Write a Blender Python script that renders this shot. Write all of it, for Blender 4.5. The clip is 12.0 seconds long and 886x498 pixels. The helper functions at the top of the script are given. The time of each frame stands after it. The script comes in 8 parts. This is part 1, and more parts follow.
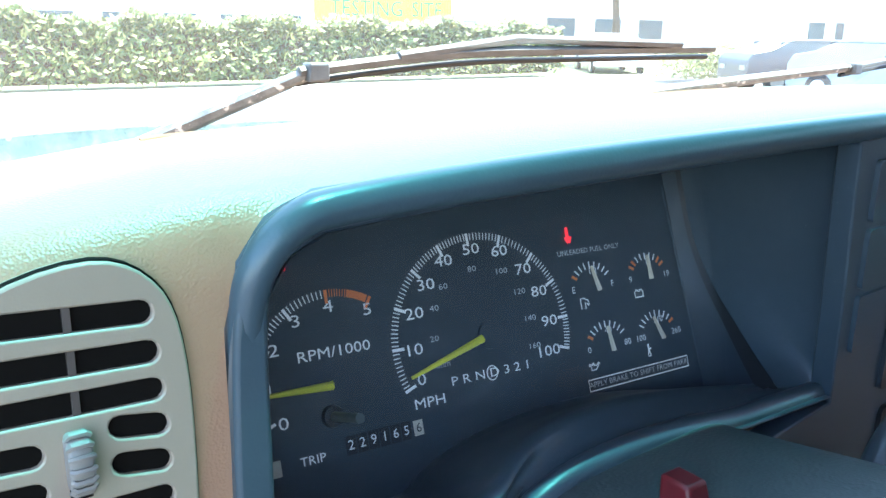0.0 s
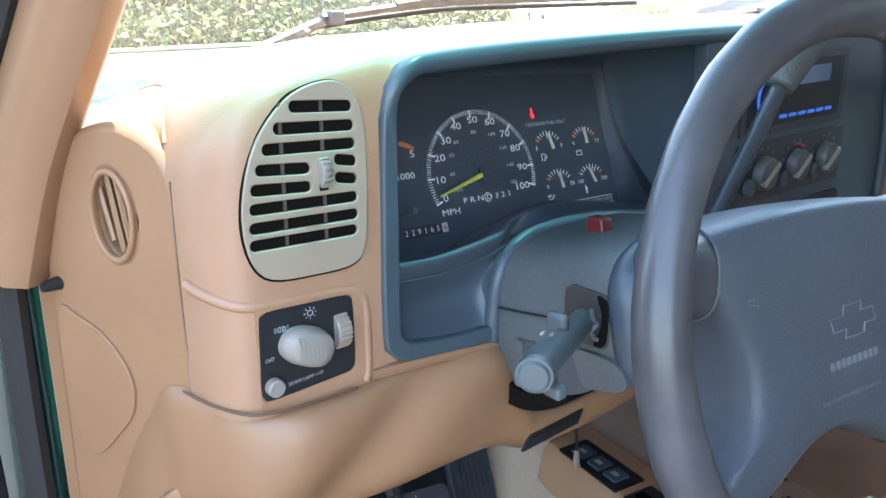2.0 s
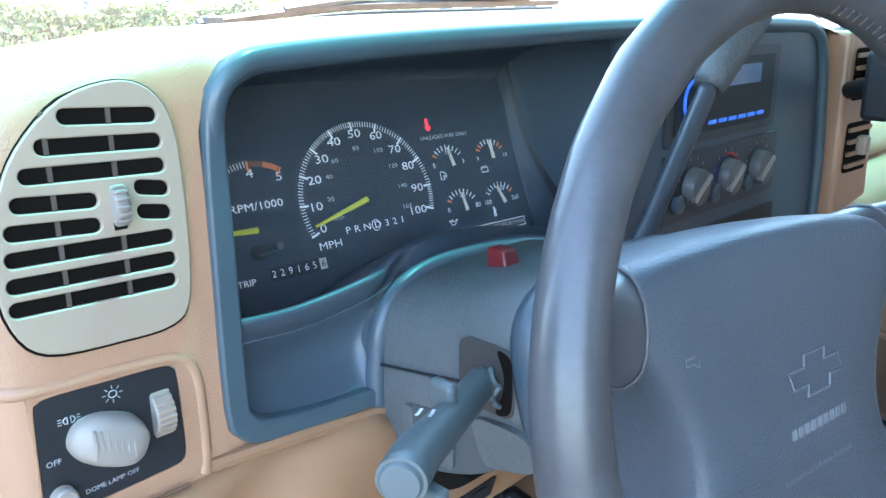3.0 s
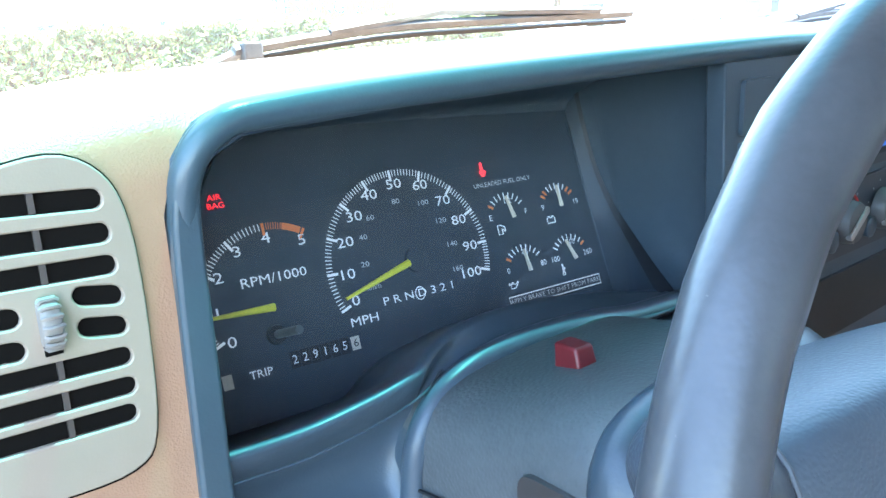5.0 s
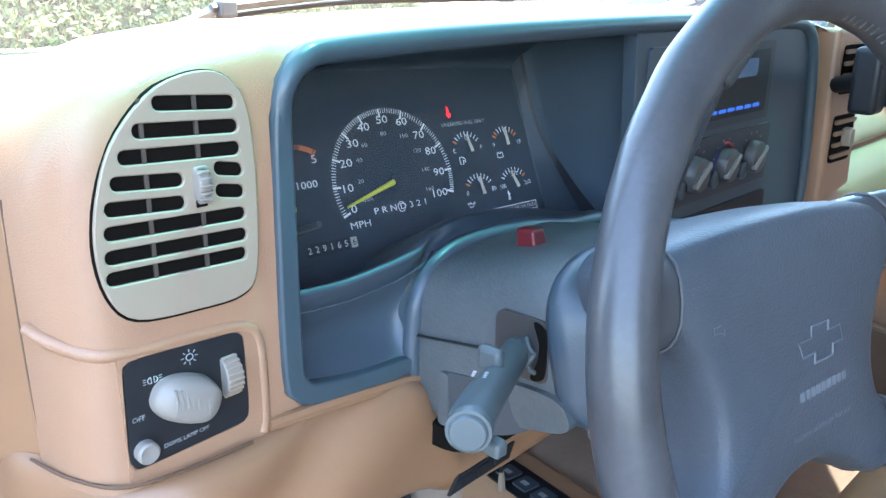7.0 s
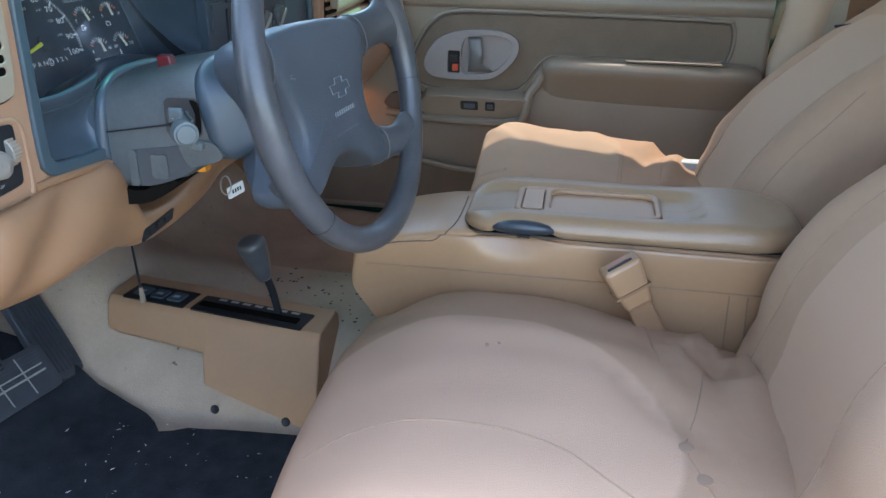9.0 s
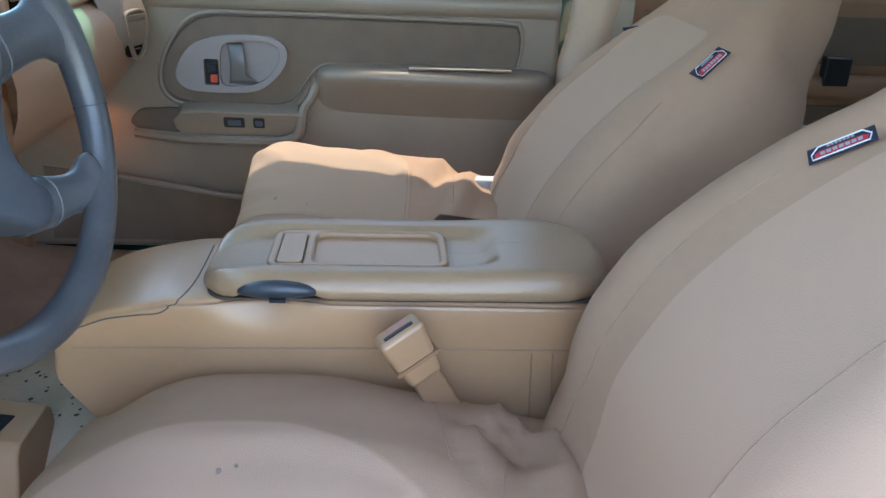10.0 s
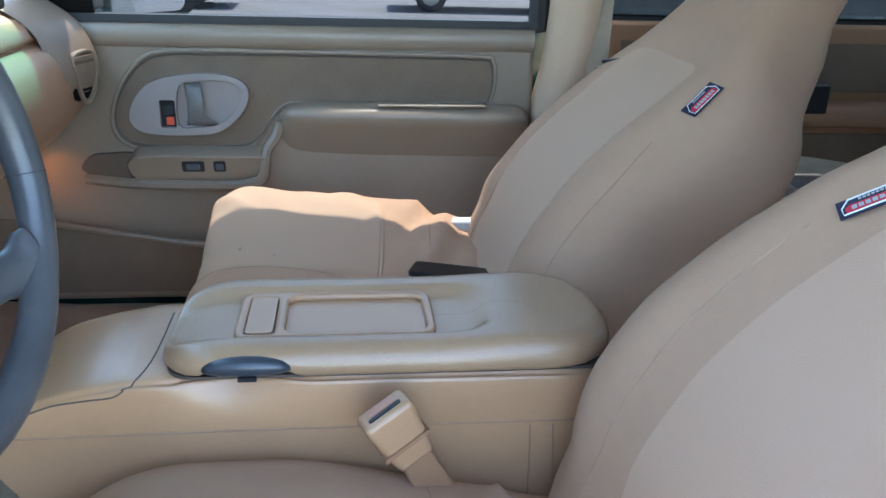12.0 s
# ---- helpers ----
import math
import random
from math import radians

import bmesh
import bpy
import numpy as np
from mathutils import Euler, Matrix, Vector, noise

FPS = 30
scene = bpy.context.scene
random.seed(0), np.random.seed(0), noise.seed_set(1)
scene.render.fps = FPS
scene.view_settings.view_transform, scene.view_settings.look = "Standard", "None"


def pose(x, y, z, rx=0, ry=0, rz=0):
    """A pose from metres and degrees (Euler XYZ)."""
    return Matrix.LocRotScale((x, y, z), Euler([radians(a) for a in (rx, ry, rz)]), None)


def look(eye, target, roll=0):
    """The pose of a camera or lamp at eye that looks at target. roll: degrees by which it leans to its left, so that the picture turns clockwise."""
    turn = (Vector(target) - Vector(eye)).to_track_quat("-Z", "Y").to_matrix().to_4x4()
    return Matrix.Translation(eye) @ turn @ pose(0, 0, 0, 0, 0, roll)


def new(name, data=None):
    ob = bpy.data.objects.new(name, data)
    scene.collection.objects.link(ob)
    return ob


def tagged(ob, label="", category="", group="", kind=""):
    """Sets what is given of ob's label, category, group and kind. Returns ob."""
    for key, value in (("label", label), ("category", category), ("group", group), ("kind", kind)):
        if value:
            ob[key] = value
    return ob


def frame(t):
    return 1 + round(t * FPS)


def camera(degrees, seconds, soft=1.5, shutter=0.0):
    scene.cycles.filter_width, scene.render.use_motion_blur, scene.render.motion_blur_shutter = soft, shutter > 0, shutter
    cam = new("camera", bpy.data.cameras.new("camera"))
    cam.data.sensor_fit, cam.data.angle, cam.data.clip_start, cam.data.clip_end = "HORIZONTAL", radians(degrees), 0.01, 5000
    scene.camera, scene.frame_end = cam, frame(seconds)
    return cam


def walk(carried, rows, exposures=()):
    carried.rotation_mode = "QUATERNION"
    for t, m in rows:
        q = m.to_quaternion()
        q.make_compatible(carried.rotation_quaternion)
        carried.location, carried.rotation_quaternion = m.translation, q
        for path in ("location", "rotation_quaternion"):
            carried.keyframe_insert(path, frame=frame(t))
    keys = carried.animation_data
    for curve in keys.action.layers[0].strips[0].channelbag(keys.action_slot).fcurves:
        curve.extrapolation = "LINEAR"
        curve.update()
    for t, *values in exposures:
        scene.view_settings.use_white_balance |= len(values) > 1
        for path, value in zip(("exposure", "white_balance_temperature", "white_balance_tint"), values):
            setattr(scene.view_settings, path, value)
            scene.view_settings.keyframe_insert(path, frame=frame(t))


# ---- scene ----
cam = camera(57.6, 12.0, soft=1.5)
PATH = [
    (0, (-0.245, 0.015, 1.556), (0.895, 1.571, 1.026), 0.9),
    (0.5, (-0.257, 0.015, 1.558), (0.839, 1.592, 1.001), 0.6),
    (1, (-0.287, -0.017, 1.558), (0.808, 1.553, 0.977), 0.6),
    (1.5, (-0.369, -0.122, 1.552), (0.737, 1.432, 0.951), -0.2),
    (2, (-0.46, -0.19, 1.548), (0.747, 1.281, 0.93), -0.1),
    (2.5, (-0.46, -0.184, 1.536), (0.859, 1.194, 0.937), 0.2),
    (3, (-0.351, -0.126, 1.524), (0.983, 1.25, 0.95), -0.7),
    (3.2, (-0.33, -0.096, 1.518), (0.993, 1.289, 0.942), -0.6),
    (4.8, (-0.279, -0.045, 1.518), (0.952, 1.437, 0.98), -1.6),
    (5, (-0.266, -0.048, 1.532), (0.95, 1.444, 0.987), -2.3),
    (5.5, (-0.252, -0.035, 1.521), (0.962, 1.457, 0.97), -2.3),
    (6, (-0.283, -0.041, 1.53), (0.912, 1.465, 0.978), -2.0),
    (6.5, (-0.337, -0.073, 1.525), (0.922, 1.371, 0.952), -0.5),
    (7, (-0.406, -0.126, 1.533), (0.964, 1.195, 0.921), 0.5),
    (7.5, (-0.521, -0.189, 1.533), (1.01, 0.912, 0.868), 0.8),
    (7.7, (-0.546, -0.219, 1.531), (1.039, 0.789, 0.844), 0.6),
    (9.3, (-0.82, -0.268, 1.539), (1.003, -0.047, 0.748), 1.4),
    (9.5, (-0.745, -0.286, 1.54), (1.086, -0.097, 0.758), 1.8),
    (9.6, (-0.706, -0.293, 1.543), (1.127, -0.129, 0.76), 1.9),
    (10, (-0.549, -0.306, 1.511), (1.286, -0.444, 0.728), 2.5),
    (10.5, (-0.287, -0.254, 1.461), (1.45, -0.919, 0.727), 3.6),
    (11, (-0.192, -0.206, 1.455), (1.463, -1.081, 0.753), 5.7),
    (11.5, (-0.23, -0.222, 1.467), (1.512, -0.909, 0.767), 4.1),
    (12, (-0.452, -0.289, 1.516), (1.398, -0.516, 0.79), 1.8),
]
EXPOSURES = [(0.0, 3.42, 6300, 5), (0.5, 2.35, 7300, 13), (1.0, 2.75, 7200, 13), (1.5, 3.08, 7600, 15), (2.0, 3.68, 7100, 11), (2.5, 3.89, 6950, 9), (3.0, 4.09, 6400, 6), (5.0, 4.3, 6350, 4), (5.5, 4.40, 6350, 2), (6.0, 4.1, 6400, 5), (6.5, 3.98, 6500, 8), (7.0, 3.97, 6550, 10), (7.5, 4.20, 6600, 10), (7.7, 4.30, 6600, 10), (9.3, 3.36, 7000, 9), (9.5, 3.58, 7000, 9), (10.0, 3.66, 6800, 7), (10.5, 3.82, 6450, 2), (11.0, 3.93, 6300, 2), (11.5, 3.93, 6250, 2), (12.0, 3.81, 6350, 6)]
walk(cam, [(t, look(eye, target, roll)) for t, eye, target, roll in PATH], EXPOSURES)

from mathutils.bvhtree import BVHTree

# ---- light ----
SUN_TO = Vector((0.22, -0.07, 0.96)).normalized()
world = bpy.data.worlds.new("world")
scene.world = world
world.use_nodes = True
wn = world.node_tree.nodes
sky = wn.new("ShaderNodeTexSky")
sky.sky_type = "NISHITA"
sky.sun_disc = False
sky.sun_elevation = math.asin(SUN_TO.z)
sky.sun_rotation = math.atan2(SUN_TO.x, SUN_TO.y)
wn["Background"].inputs["Strength"].default_value = 0.15
world.node_tree.links.new(sky.outputs[0], wn["Background"].inputs["Color"])
sun = new("sun", bpy.data.lights.new("sun", "SUN"))
sun.data.energy, sun.data.angle, sun.data.color = 2.7, radians(0.5), (1.0, 0.95, 0.88)
sun.matrix_world = look(SUN_TO * 20, (0, 0, 0))


# ---- materials ----
def mat(name, base, rough=0.5, metal=0.0, vary=0.12, grain=0.0, grain_scale=900.0, blotch=9.0, kind="noise", spec=0.5, dirt=None, dirt_at=0.62,
        emit=None, coat=0.0, rough_vary=0.03, panel=None):
    m = bpy.data.materials.new(name)
    m.use_nodes = True
    nt = m.node_tree
    b = nt.nodes["Principled BSDF"]
    b.inputs["Roughness"].default_value = rough
    b.inputs["Metallic"].default_value = metal
    b.inputs["Specular IOR Level"].default_value = spec
    b.inputs["Coat Weight"].default_value = coat
    if emit:
        b.inputs["Emission Color"].default_value = (*emit[:3], 1)
        b.inputs["Emission Strength"].default_value = emit[3]
    co = nt.nodes.new("ShaderNodeTexCoord")
    big = nt.nodes.new("ShaderNodeTexNoise")
    big.inputs["Scale"].default_value, big.inputs["Detail"].default_value = blotch, 5
    fine = nt.nodes.new("ShaderNodeTexNoise")
    fine.inputs["Scale"].default_value, fine.inputs["Detail"].default_value = blotch * 14, 3
    nt.links.new(co.outputs["Object"], big.inputs["Vector"])
    nt.links.new(co.outputs["Object"], fine.inputs["Vector"])
    add = nt.nodes.new("ShaderNodeMath")
    add.operation = "MULTIPLY_ADD"
    add.inputs[1].default_value = 0.35
    nt.links.new(fine.outputs["Fac"], add.inputs[0])
    nt.links.new(big.outputs["Fac"], add.inputs[2])
    ramp = nt.nodes.new("ShaderNodeMapRange")
    ramp.inputs["From Min"].default_value, ramp.inputs["From Max"].default_value = 0.42, 0.92
    nt.links.new(add.outputs[0], ramp.inputs["Value"])
    mix = nt.nodes.new("ShaderNodeMix")
    mix.data_type = "RGBA"
    lo, hi = [max(0, c * (1 - vary)) for c in base], [min(1, c * (1 + vary)) for c in base]
    mix.inputs["A"].default_value, mix.inputs["B"].default_value = (*lo, 1), (*hi, 1)
    nt.links.new(ramp.outputs["Result"], mix.inputs["Factor"])
    colour = mix.outputs["Result"]
    if panel:
        # a paler panel in the colour: superellipse of centre, half sizes and power
        centre, half, power, paint = panel
        off, sep, total = nt.nodes.new("ShaderNodeVectorMath"), nt.nodes.new("ShaderNodeSeparateXYZ"), None
        off.operation = "SUBTRACT"
        off.inputs[1].default_value = centre
        nt.links.new(co.outputs["Object"], off.inputs[0])
        nt.links.new(off.outputs[0], sep.inputs[0])
        for axis, h in zip("XYZ", half):
            d, ab, pw = (nt.nodes.new("ShaderNodeMath") for _ in range(3))
            d.operation, ab.operation, pw.operation = "DIVIDE", "ABSOLUTE", "POWER"
            d.inputs[1].default_value, pw.inputs[1].default_value = h, power
            nt.links.new(sep.outputs[axis], d.inputs[0])
            nt.links.new(d.outputs[0], ab.inputs[0])
            nt.links.new(ab.outputs[0], pw.inputs[0])
            if total is None:
                total = pw.outputs[0]
            else:
                ad = nt.nodes.new("ShaderNodeMath")
                nt.links.new(total, ad.inputs[0])
                nt.links.new(pw.outputs[0], ad.inputs[1])
                total = ad.outputs[0]
        inside, mixp = nt.nodes.new("ShaderNodeMapRange"), nt.nodes.new("ShaderNodeMix")
        inside.inputs["From Min"].default_value, inside.inputs["From Max"].default_value = 1.04, 0.97
        mixp.data_type = "RGBA"
        mixp.inputs["B"].default_value = (*paint, 1)
        nt.links.new(total, inside.inputs["Value"])
        nt.links.new(inside.outputs["Result"], mixp.inputs["Factor"])
        nt.links.new(colour, mixp.inputs["A"])
        colour = mixp.outputs["Result"]
    if dirt:
        spot = nt.nodes.new("ShaderNodeTexNoise")
        spot.inputs["Scale"].default_value, spot.inputs["Detail"].default_value = dirt[3], 4
        nt.links.new(co.outputs["Object"], spot.inputs["Vector"])
        cut = nt.nodes.new("ShaderNodeMapRange")
        cut.inputs["From Min"].default_value, cut.inputs["From Max"].default_value = dirt_at, dirt_at + 0.06
        nt.links.new(spot.outputs["Fac"], cut.inputs["Value"])
        mix2 = nt.nodes.new("ShaderNodeMix")
        mix2.data_type = "RGBA"
        mix2.inputs["B"].default_value = (*dirt[:3], 1)
        nt.links.new(cut.outputs["Result"], mix2.inputs["Factor"])
        nt.links.new(colour, mix2.inputs["A"])
        colour = mix2.outputs["Result"]
    nt.links.new(colour, b.inputs["Base Color"])
    rr = nt.nodes.new("ShaderNodeMapRange")
    rr.inputs["To Min"].default_value, rr.inputs["To Max"].default_value = max(0.02, rough - rough_vary), min(1, rough + rough_vary)
    nt.links.new(fine.outputs["Fac"], rr.inputs["Value"])
    nt.links.new(rr.outputs["Result"], b.inputs["Roughness"])
    if grain:
        if kind == "leather":
            tex = nt.nodes.new("ShaderNodeTexVoronoi")
            tex.feature = "SMOOTH_F1"
            out = tex.outputs["Distance"]
        elif kind == "weave":
            tex = nt.nodes.new("ShaderNodeTexWave")
            tex.inputs["Distortion"].default_value = 2.0
            out = tex.outputs["Fac"]
        else:
            tex = nt.nodes.new("ShaderNodeTexNoise")
            out = tex.outputs["Fac"]
        tex.inputs["Scale"].default_value = grain_scale
        nt.links.new(co.outputs["Object"], tex.inputs["Vector"])
        bump = nt.nodes.new("ShaderNodeBump")
        bump.inputs["Strength"].default_value = grain
        bump.inputs["Distance"].default_value = 0.0012
        nt.links.new(out, bump.inputs["Height"])
        nt.links.new(bump.outputs["Normal"], b.inputs["Normal"])
    return m


def glass(name, tint, band=None, gloss=0.06, dust=0.0, haze=0.0):
    """Thin pane: lets light through with its tint, and mirrors a little. band: tint above a height."""
    m = bpy.data.materials.new(name)
    m.use_nodes = True
    nt = m.node_tree
    nt.nodes.remove(nt.nodes["Principled BSDF"])
    clear, shine, mix = (nt.nodes.new("ShaderNodeBsdf" + k) for k in ("Transparent", "Glossy", "Transparent"))
    nt.nodes.remove(mix)
    mix = nt.nodes.new("ShaderNodeMixShader")
    clear.inputs["Color"].default_value = (*tint, 1)
    shine.inputs["Roughness"].default_value = 0.02
    if band:
        geo, sep, ramp = nt.nodes.new("ShaderNodeNewGeometry"), nt.nodes.new("ShaderNodeSeparateXYZ"), nt.nodes.new("ShaderNodeMapRange")
        ramp.inputs["From Min"].default_value, ramp.inputs["From Max"].default_value = band[3], band[3] + 0.045
        cm = nt.nodes.new("ShaderNodeMix")
        cm.data_type = "RGBA"
        cm.inputs["A"].default_value, cm.inputs["B"].default_value = (*tint, 1), (*band[:3], 1)
        nt.links.new(geo.outputs["Position"], sep.inputs[0])
        nt.links.new(sep.outputs["Z"], ramp.inputs["Value"])
        nt.links.new(ramp.outputs["Result"], cm.inputs["Factor"])
        nt.links.new(cm.outputs["Result"], clear.inputs["Color"])
    mix.inputs["Fac"].default_value = gloss
    if dust:
        film, both = nt.nodes.new("ShaderNodeBsdfTranslucent"), nt.nodes.new("ShaderNodeMixShader")
        film.inputs["Color"].default_value = (0.8, 0.8, 0.76, 1)
        specks, amount = nt.nodes.new("ShaderNodeTexNoise"), nt.nodes.new("ShaderNodeMapRange")
        specks.inputs["Scale"].default_value, specks.inputs["Detail"].default_value = 6.0, 6
        amount.inputs["To Min"].default_value, amount.inputs["To Max"].default_value = dust * 0.5, dust * 1.5
        nt.links.new(specks.outputs["Fac"], amount.inputs["Value"])
        nt.links.new(amount.outputs["Result"], both.inputs["Fac"])
        nt.links.new(clear.outputs[0], both.inputs[1])
        nt.links.new(film.outputs[0], both.inputs[2])
        clear = both
    # bluish diffuse film stands in for reflections that veil the gauges
    if haze:
        film, both = nt.nodes.new("ShaderNodeBsdfDiffuse"), nt.nodes.new("ShaderNodeMixShader")
        film.inputs["Color"].default_value = (0.52, 0.62, 0.66, 1)
        both.inputs["Fac"].default_value = haze
        nt.links.new(clear.outputs[0], both.inputs[1])
        nt.links.new(film.outputs[0], both.inputs[2])
        clear = both
    nt.links.new(clear.outputs[0], mix.inputs[1])
    nt.links.new(shine.outputs[0], mix.inputs[2])
    nt.links.new(mix.outputs[0], nt.nodes["Material Output"].inputs["Surface"])
    return m


TAN = mat("tan_vinyl", (0.338, 0.194, 0.118), 0.36, vary=0.06, grain=0.24, grain_scale=1200, kind="leather", blotch=6)
TAN_SMOOTH = mat("tan_plastic", (0.268, 0.146, 0.079), 0.36, vary=0.06, grain=0.10, grain_scale=900, blotch=7)
VENT = mat("vent_plastic", (0.305, 0.242, 0.182), 0.36, vary=0.05, grain=0.05)
SLATE = mat("slate_plastic", (0.047, 0.068, 0.088), 0.36, vary=0.12, grain=0.10, grain_scale=700, dirt=(0.12, 0.15, 0.17, 260), dirt_at=0.75)
# slate pushed towards teal to strengthen the coloured sunlight on the rim
RIM_SLATE = mat("teal_slate", (0.048, 0.076, 0.092), 0.30, vary=0.10, grain=0.06, grain_scale=700, rough_vary=0.02)
SLATE_SOFT = mat("slate_vinyl", (0.073, 0.083, 0.087), 0.50, vary=0.24, grain=0.30, grain_scale=520, kind="leather", blotch=14, dirt=(0.14, 0.15, 0.15, 240), dirt_at=0.75)
BLACK = mat("black_plastic", (0.016, 0.018, 0.021), 0.45, vary=0.2, spec=0.3)
# near-black that puts the shade of shallow openings into the colour; also black trim
VOID = mat("void_black", (0.007, 0.006, 0.005), 0.9, spec=0.05)
FACE = mat("gauge_black", (0.021, 0.032, 0.047), 0.5, vary=0.1)
DIAL_INK = mat("lit_dial_ink", (0.66, 0.69, 0.70), 0.6, vary=0.04, emit=(0.8, 0.9, 1.0, 0.022))
DIAL_GREY = mat("lit_dial_grey", (0.45, 0.47, 0.48), 0.6, vary=0.04, emit=(0.8, 0.9, 1.0, 0.012))
WHITE_INK = mat("white_ink", (0.72, 0.74, 0.74), 0.6, vary=0.04)
GREY_INK = mat("grey_ink", (0.35, 0.37, 0.38), 0.6, vary=0.04)
ORANGE_INK = mat("orange_ink", (0.80, 0.20, 0.05), 0.6, vary=0.05)
NEEDLE = mat("yellow_needle", (0.78, 0.74, 0.05), 0.5, vary=0.05)
IVORY = mat("ivory_needle", (0.70, 0.62, 0.48), 0.5, vary=0.05)
RED_LAMP = mat("red_telltale", (0.7, 0.03, 0.04), 0.5, emit=(0.9, 0.03, 0.05, 0.13))
VANE = mat("vane_brown", (0.07, 0.055, 0.045), 0.6)
RED_PLASTIC = mat("red_plastic", (0.14, 0.016, 0.020), 0.35, vary=0.15)
KNOB = mat("grey_knob", (0.235, 0.214, 0.188), 0.42, vary=0.06)
LEATHER = mat("wheel_leather", (0.057, 0.060, 0.066), 0.31, vary=0.25, grain=0.05, grain_scale=500, kind="leather", blotch=20, spec=0.5, dirt=(0.20, 0.19, 0.18, 190), dirt_at=0.75)
PAD = mat("airbag_vinyl", (0.061, 0.073, 0.089), 0.42, vary=0.14, grain=0.25, grain_scale=700, kind="leather", spec=0.35)
PAD_INK = mat("pad_marking", (0.140, 0.156, 0.176), 0.5)
STALK = mat("stalk_plastic", (0.075, 0.095, 0.100), 0.36, vary=0.1)
SEAT_ARGS = dict(rough=0.9, vary=0.07, grain=0.4, grain_scale=700, blotch=5, spec=0.15, dirt=(0.26, 0.17, 0.12, 26), dirt_at=0.75)
SEAT_C, PANEL_C = (0.376, 0.234, 0.152), (0.440, 0.282, 0.192)
# paler ellipse paints the light falling on the front of the driver's cushion
DRIVER_CLOTH = mat("driver_cushion_cloth", SEAT_C, panel=((-0.10, -0.16, 1.0), (0.205, 0.222, 9.0), 2.0, (0.490, 0.312, 0.214)), **SEAT_ARGS)
DRIVER_BACK = mat("driver_back_cloth", SEAT_C, panel=((-0.085, -0.6, 1.18), (0.170, 9.0, 0.22), 6.0, PANEL_C), **SEAT_ARGS)
# panel colour dimmed for the shade on the passenger's cushion
PASSENGER_CLOTH = mat("passenger_cushion_cloth", SEAT_C, panel=((0.90, -0.17, 1.0), (0.115, 0.175, 9.0), 8.0, (0.40, 0.268, 0.180)), **SEAT_ARGS)
PASSENGER_BACK = mat("passenger_back_cloth", SEAT_C, panel=((0.79, -0.6, 1.16), (0.130, 9.0, 0.19), 12.0, (0.43, 0.285, 0.195)), **SEAT_ARGS)
STITCH = mat("stitching", (0.30, 0.19, 0.125), 0.9)
DOOR_TAN = mat("door_tan_plastic", (0.205, 0.160, 0.118), 0.36, vary=0.07, grain=0.12, grain_scale=700, blotch=7)
CONSOLE_TAN = mat("console_plastic", (0.37, 0.215, 0.118), 0.30, vary=0.07, blotch=8, rough_vary=0.01)
CONSOLE_PAD = mat("console_vinyl", (0.31, 0.198, 0.116), 0.29, vary=0.08, grain=0.22, grain_scale=330, kind="leather", blotch=7, rough_vary=0.02)
CARPET = mat("tan_carpet", (0.42, 0.325, 0.245), 1.0, vary=0.12, grain=1.0, grain_scale=380, blotch=10, spec=0.1, dirt=(0.10, 0.085, 0.07, 60), dirt_at=0.70)
SUEDE = mat("door_cloth", (0.155, 0.116, 0.086), 1.0, vary=0.10, grain=0.8, grain_scale=300, blotch=16, spec=0.1)
MATBLACK = mat("floor_mat_black", (0.020, 0.023, 0.029), 0.9, vary=0.4, grain=1.0, grain_scale=300, blotch=30, spec=0.2, dirt=(0.10, 0.09, 0.08, 130), dirt_at=0.72)
CHROME = mat("grey_metal", (0.45, 0.44, 0.42), 0.4, metal=0.7)
HANDLE_GREY = mat("grey_bezel", (0.245, 0.215, 0.205), 0.26, vary=0.05)
RUBBER = mat("black_rubber", (0.015, 0.016, 0.018), 0.6, vary=0.2)
PAINT = mat("green_paint", (0.004, 0.045, 0.042), 0.25, vary=0.1, coat=0.6)
LABEL_RED = mat("label_red", (0.50, 0.02, 0.04), 0.7)
LABEL_NAVY = mat("label_navy", (0.012, 0.015, 0.035), 0.8)
HEADLINER = mat("headliner", (0.36, 0.29, 0.22), 1.0, vary=0.05, grain=0.4)
GLASS_FRONT = glass("windshield_glass", (0.86, 0.94, 0.90), band=(0.055, 0.29, 0.30, 1.800), gloss=0.04, dust=0.03)
GLASS_SIDE = glass("side_glass", (0.20, 0.205, 0.21))
GLASS_REAR = glass("rear_glass", (0.14, 0.16, 0.17))
GLASS_GAUGE = glass("gauge_lens", (0.95, 0.96, 0.97), gloss=0.035, haze=0.065)


# ---- helpers of the builder ----
def thing(name, at, label, category, group="", kind=""):
    ob = new(name)
    ob.empty_display_size = 0.05
    ob.location = at
    return tagged(ob, label, category, group, kind)


def finish(me, smooth):
    if smooth:
        me.shade_smooth()
        me.set_sharp_from_angle(angle=radians(smooth))


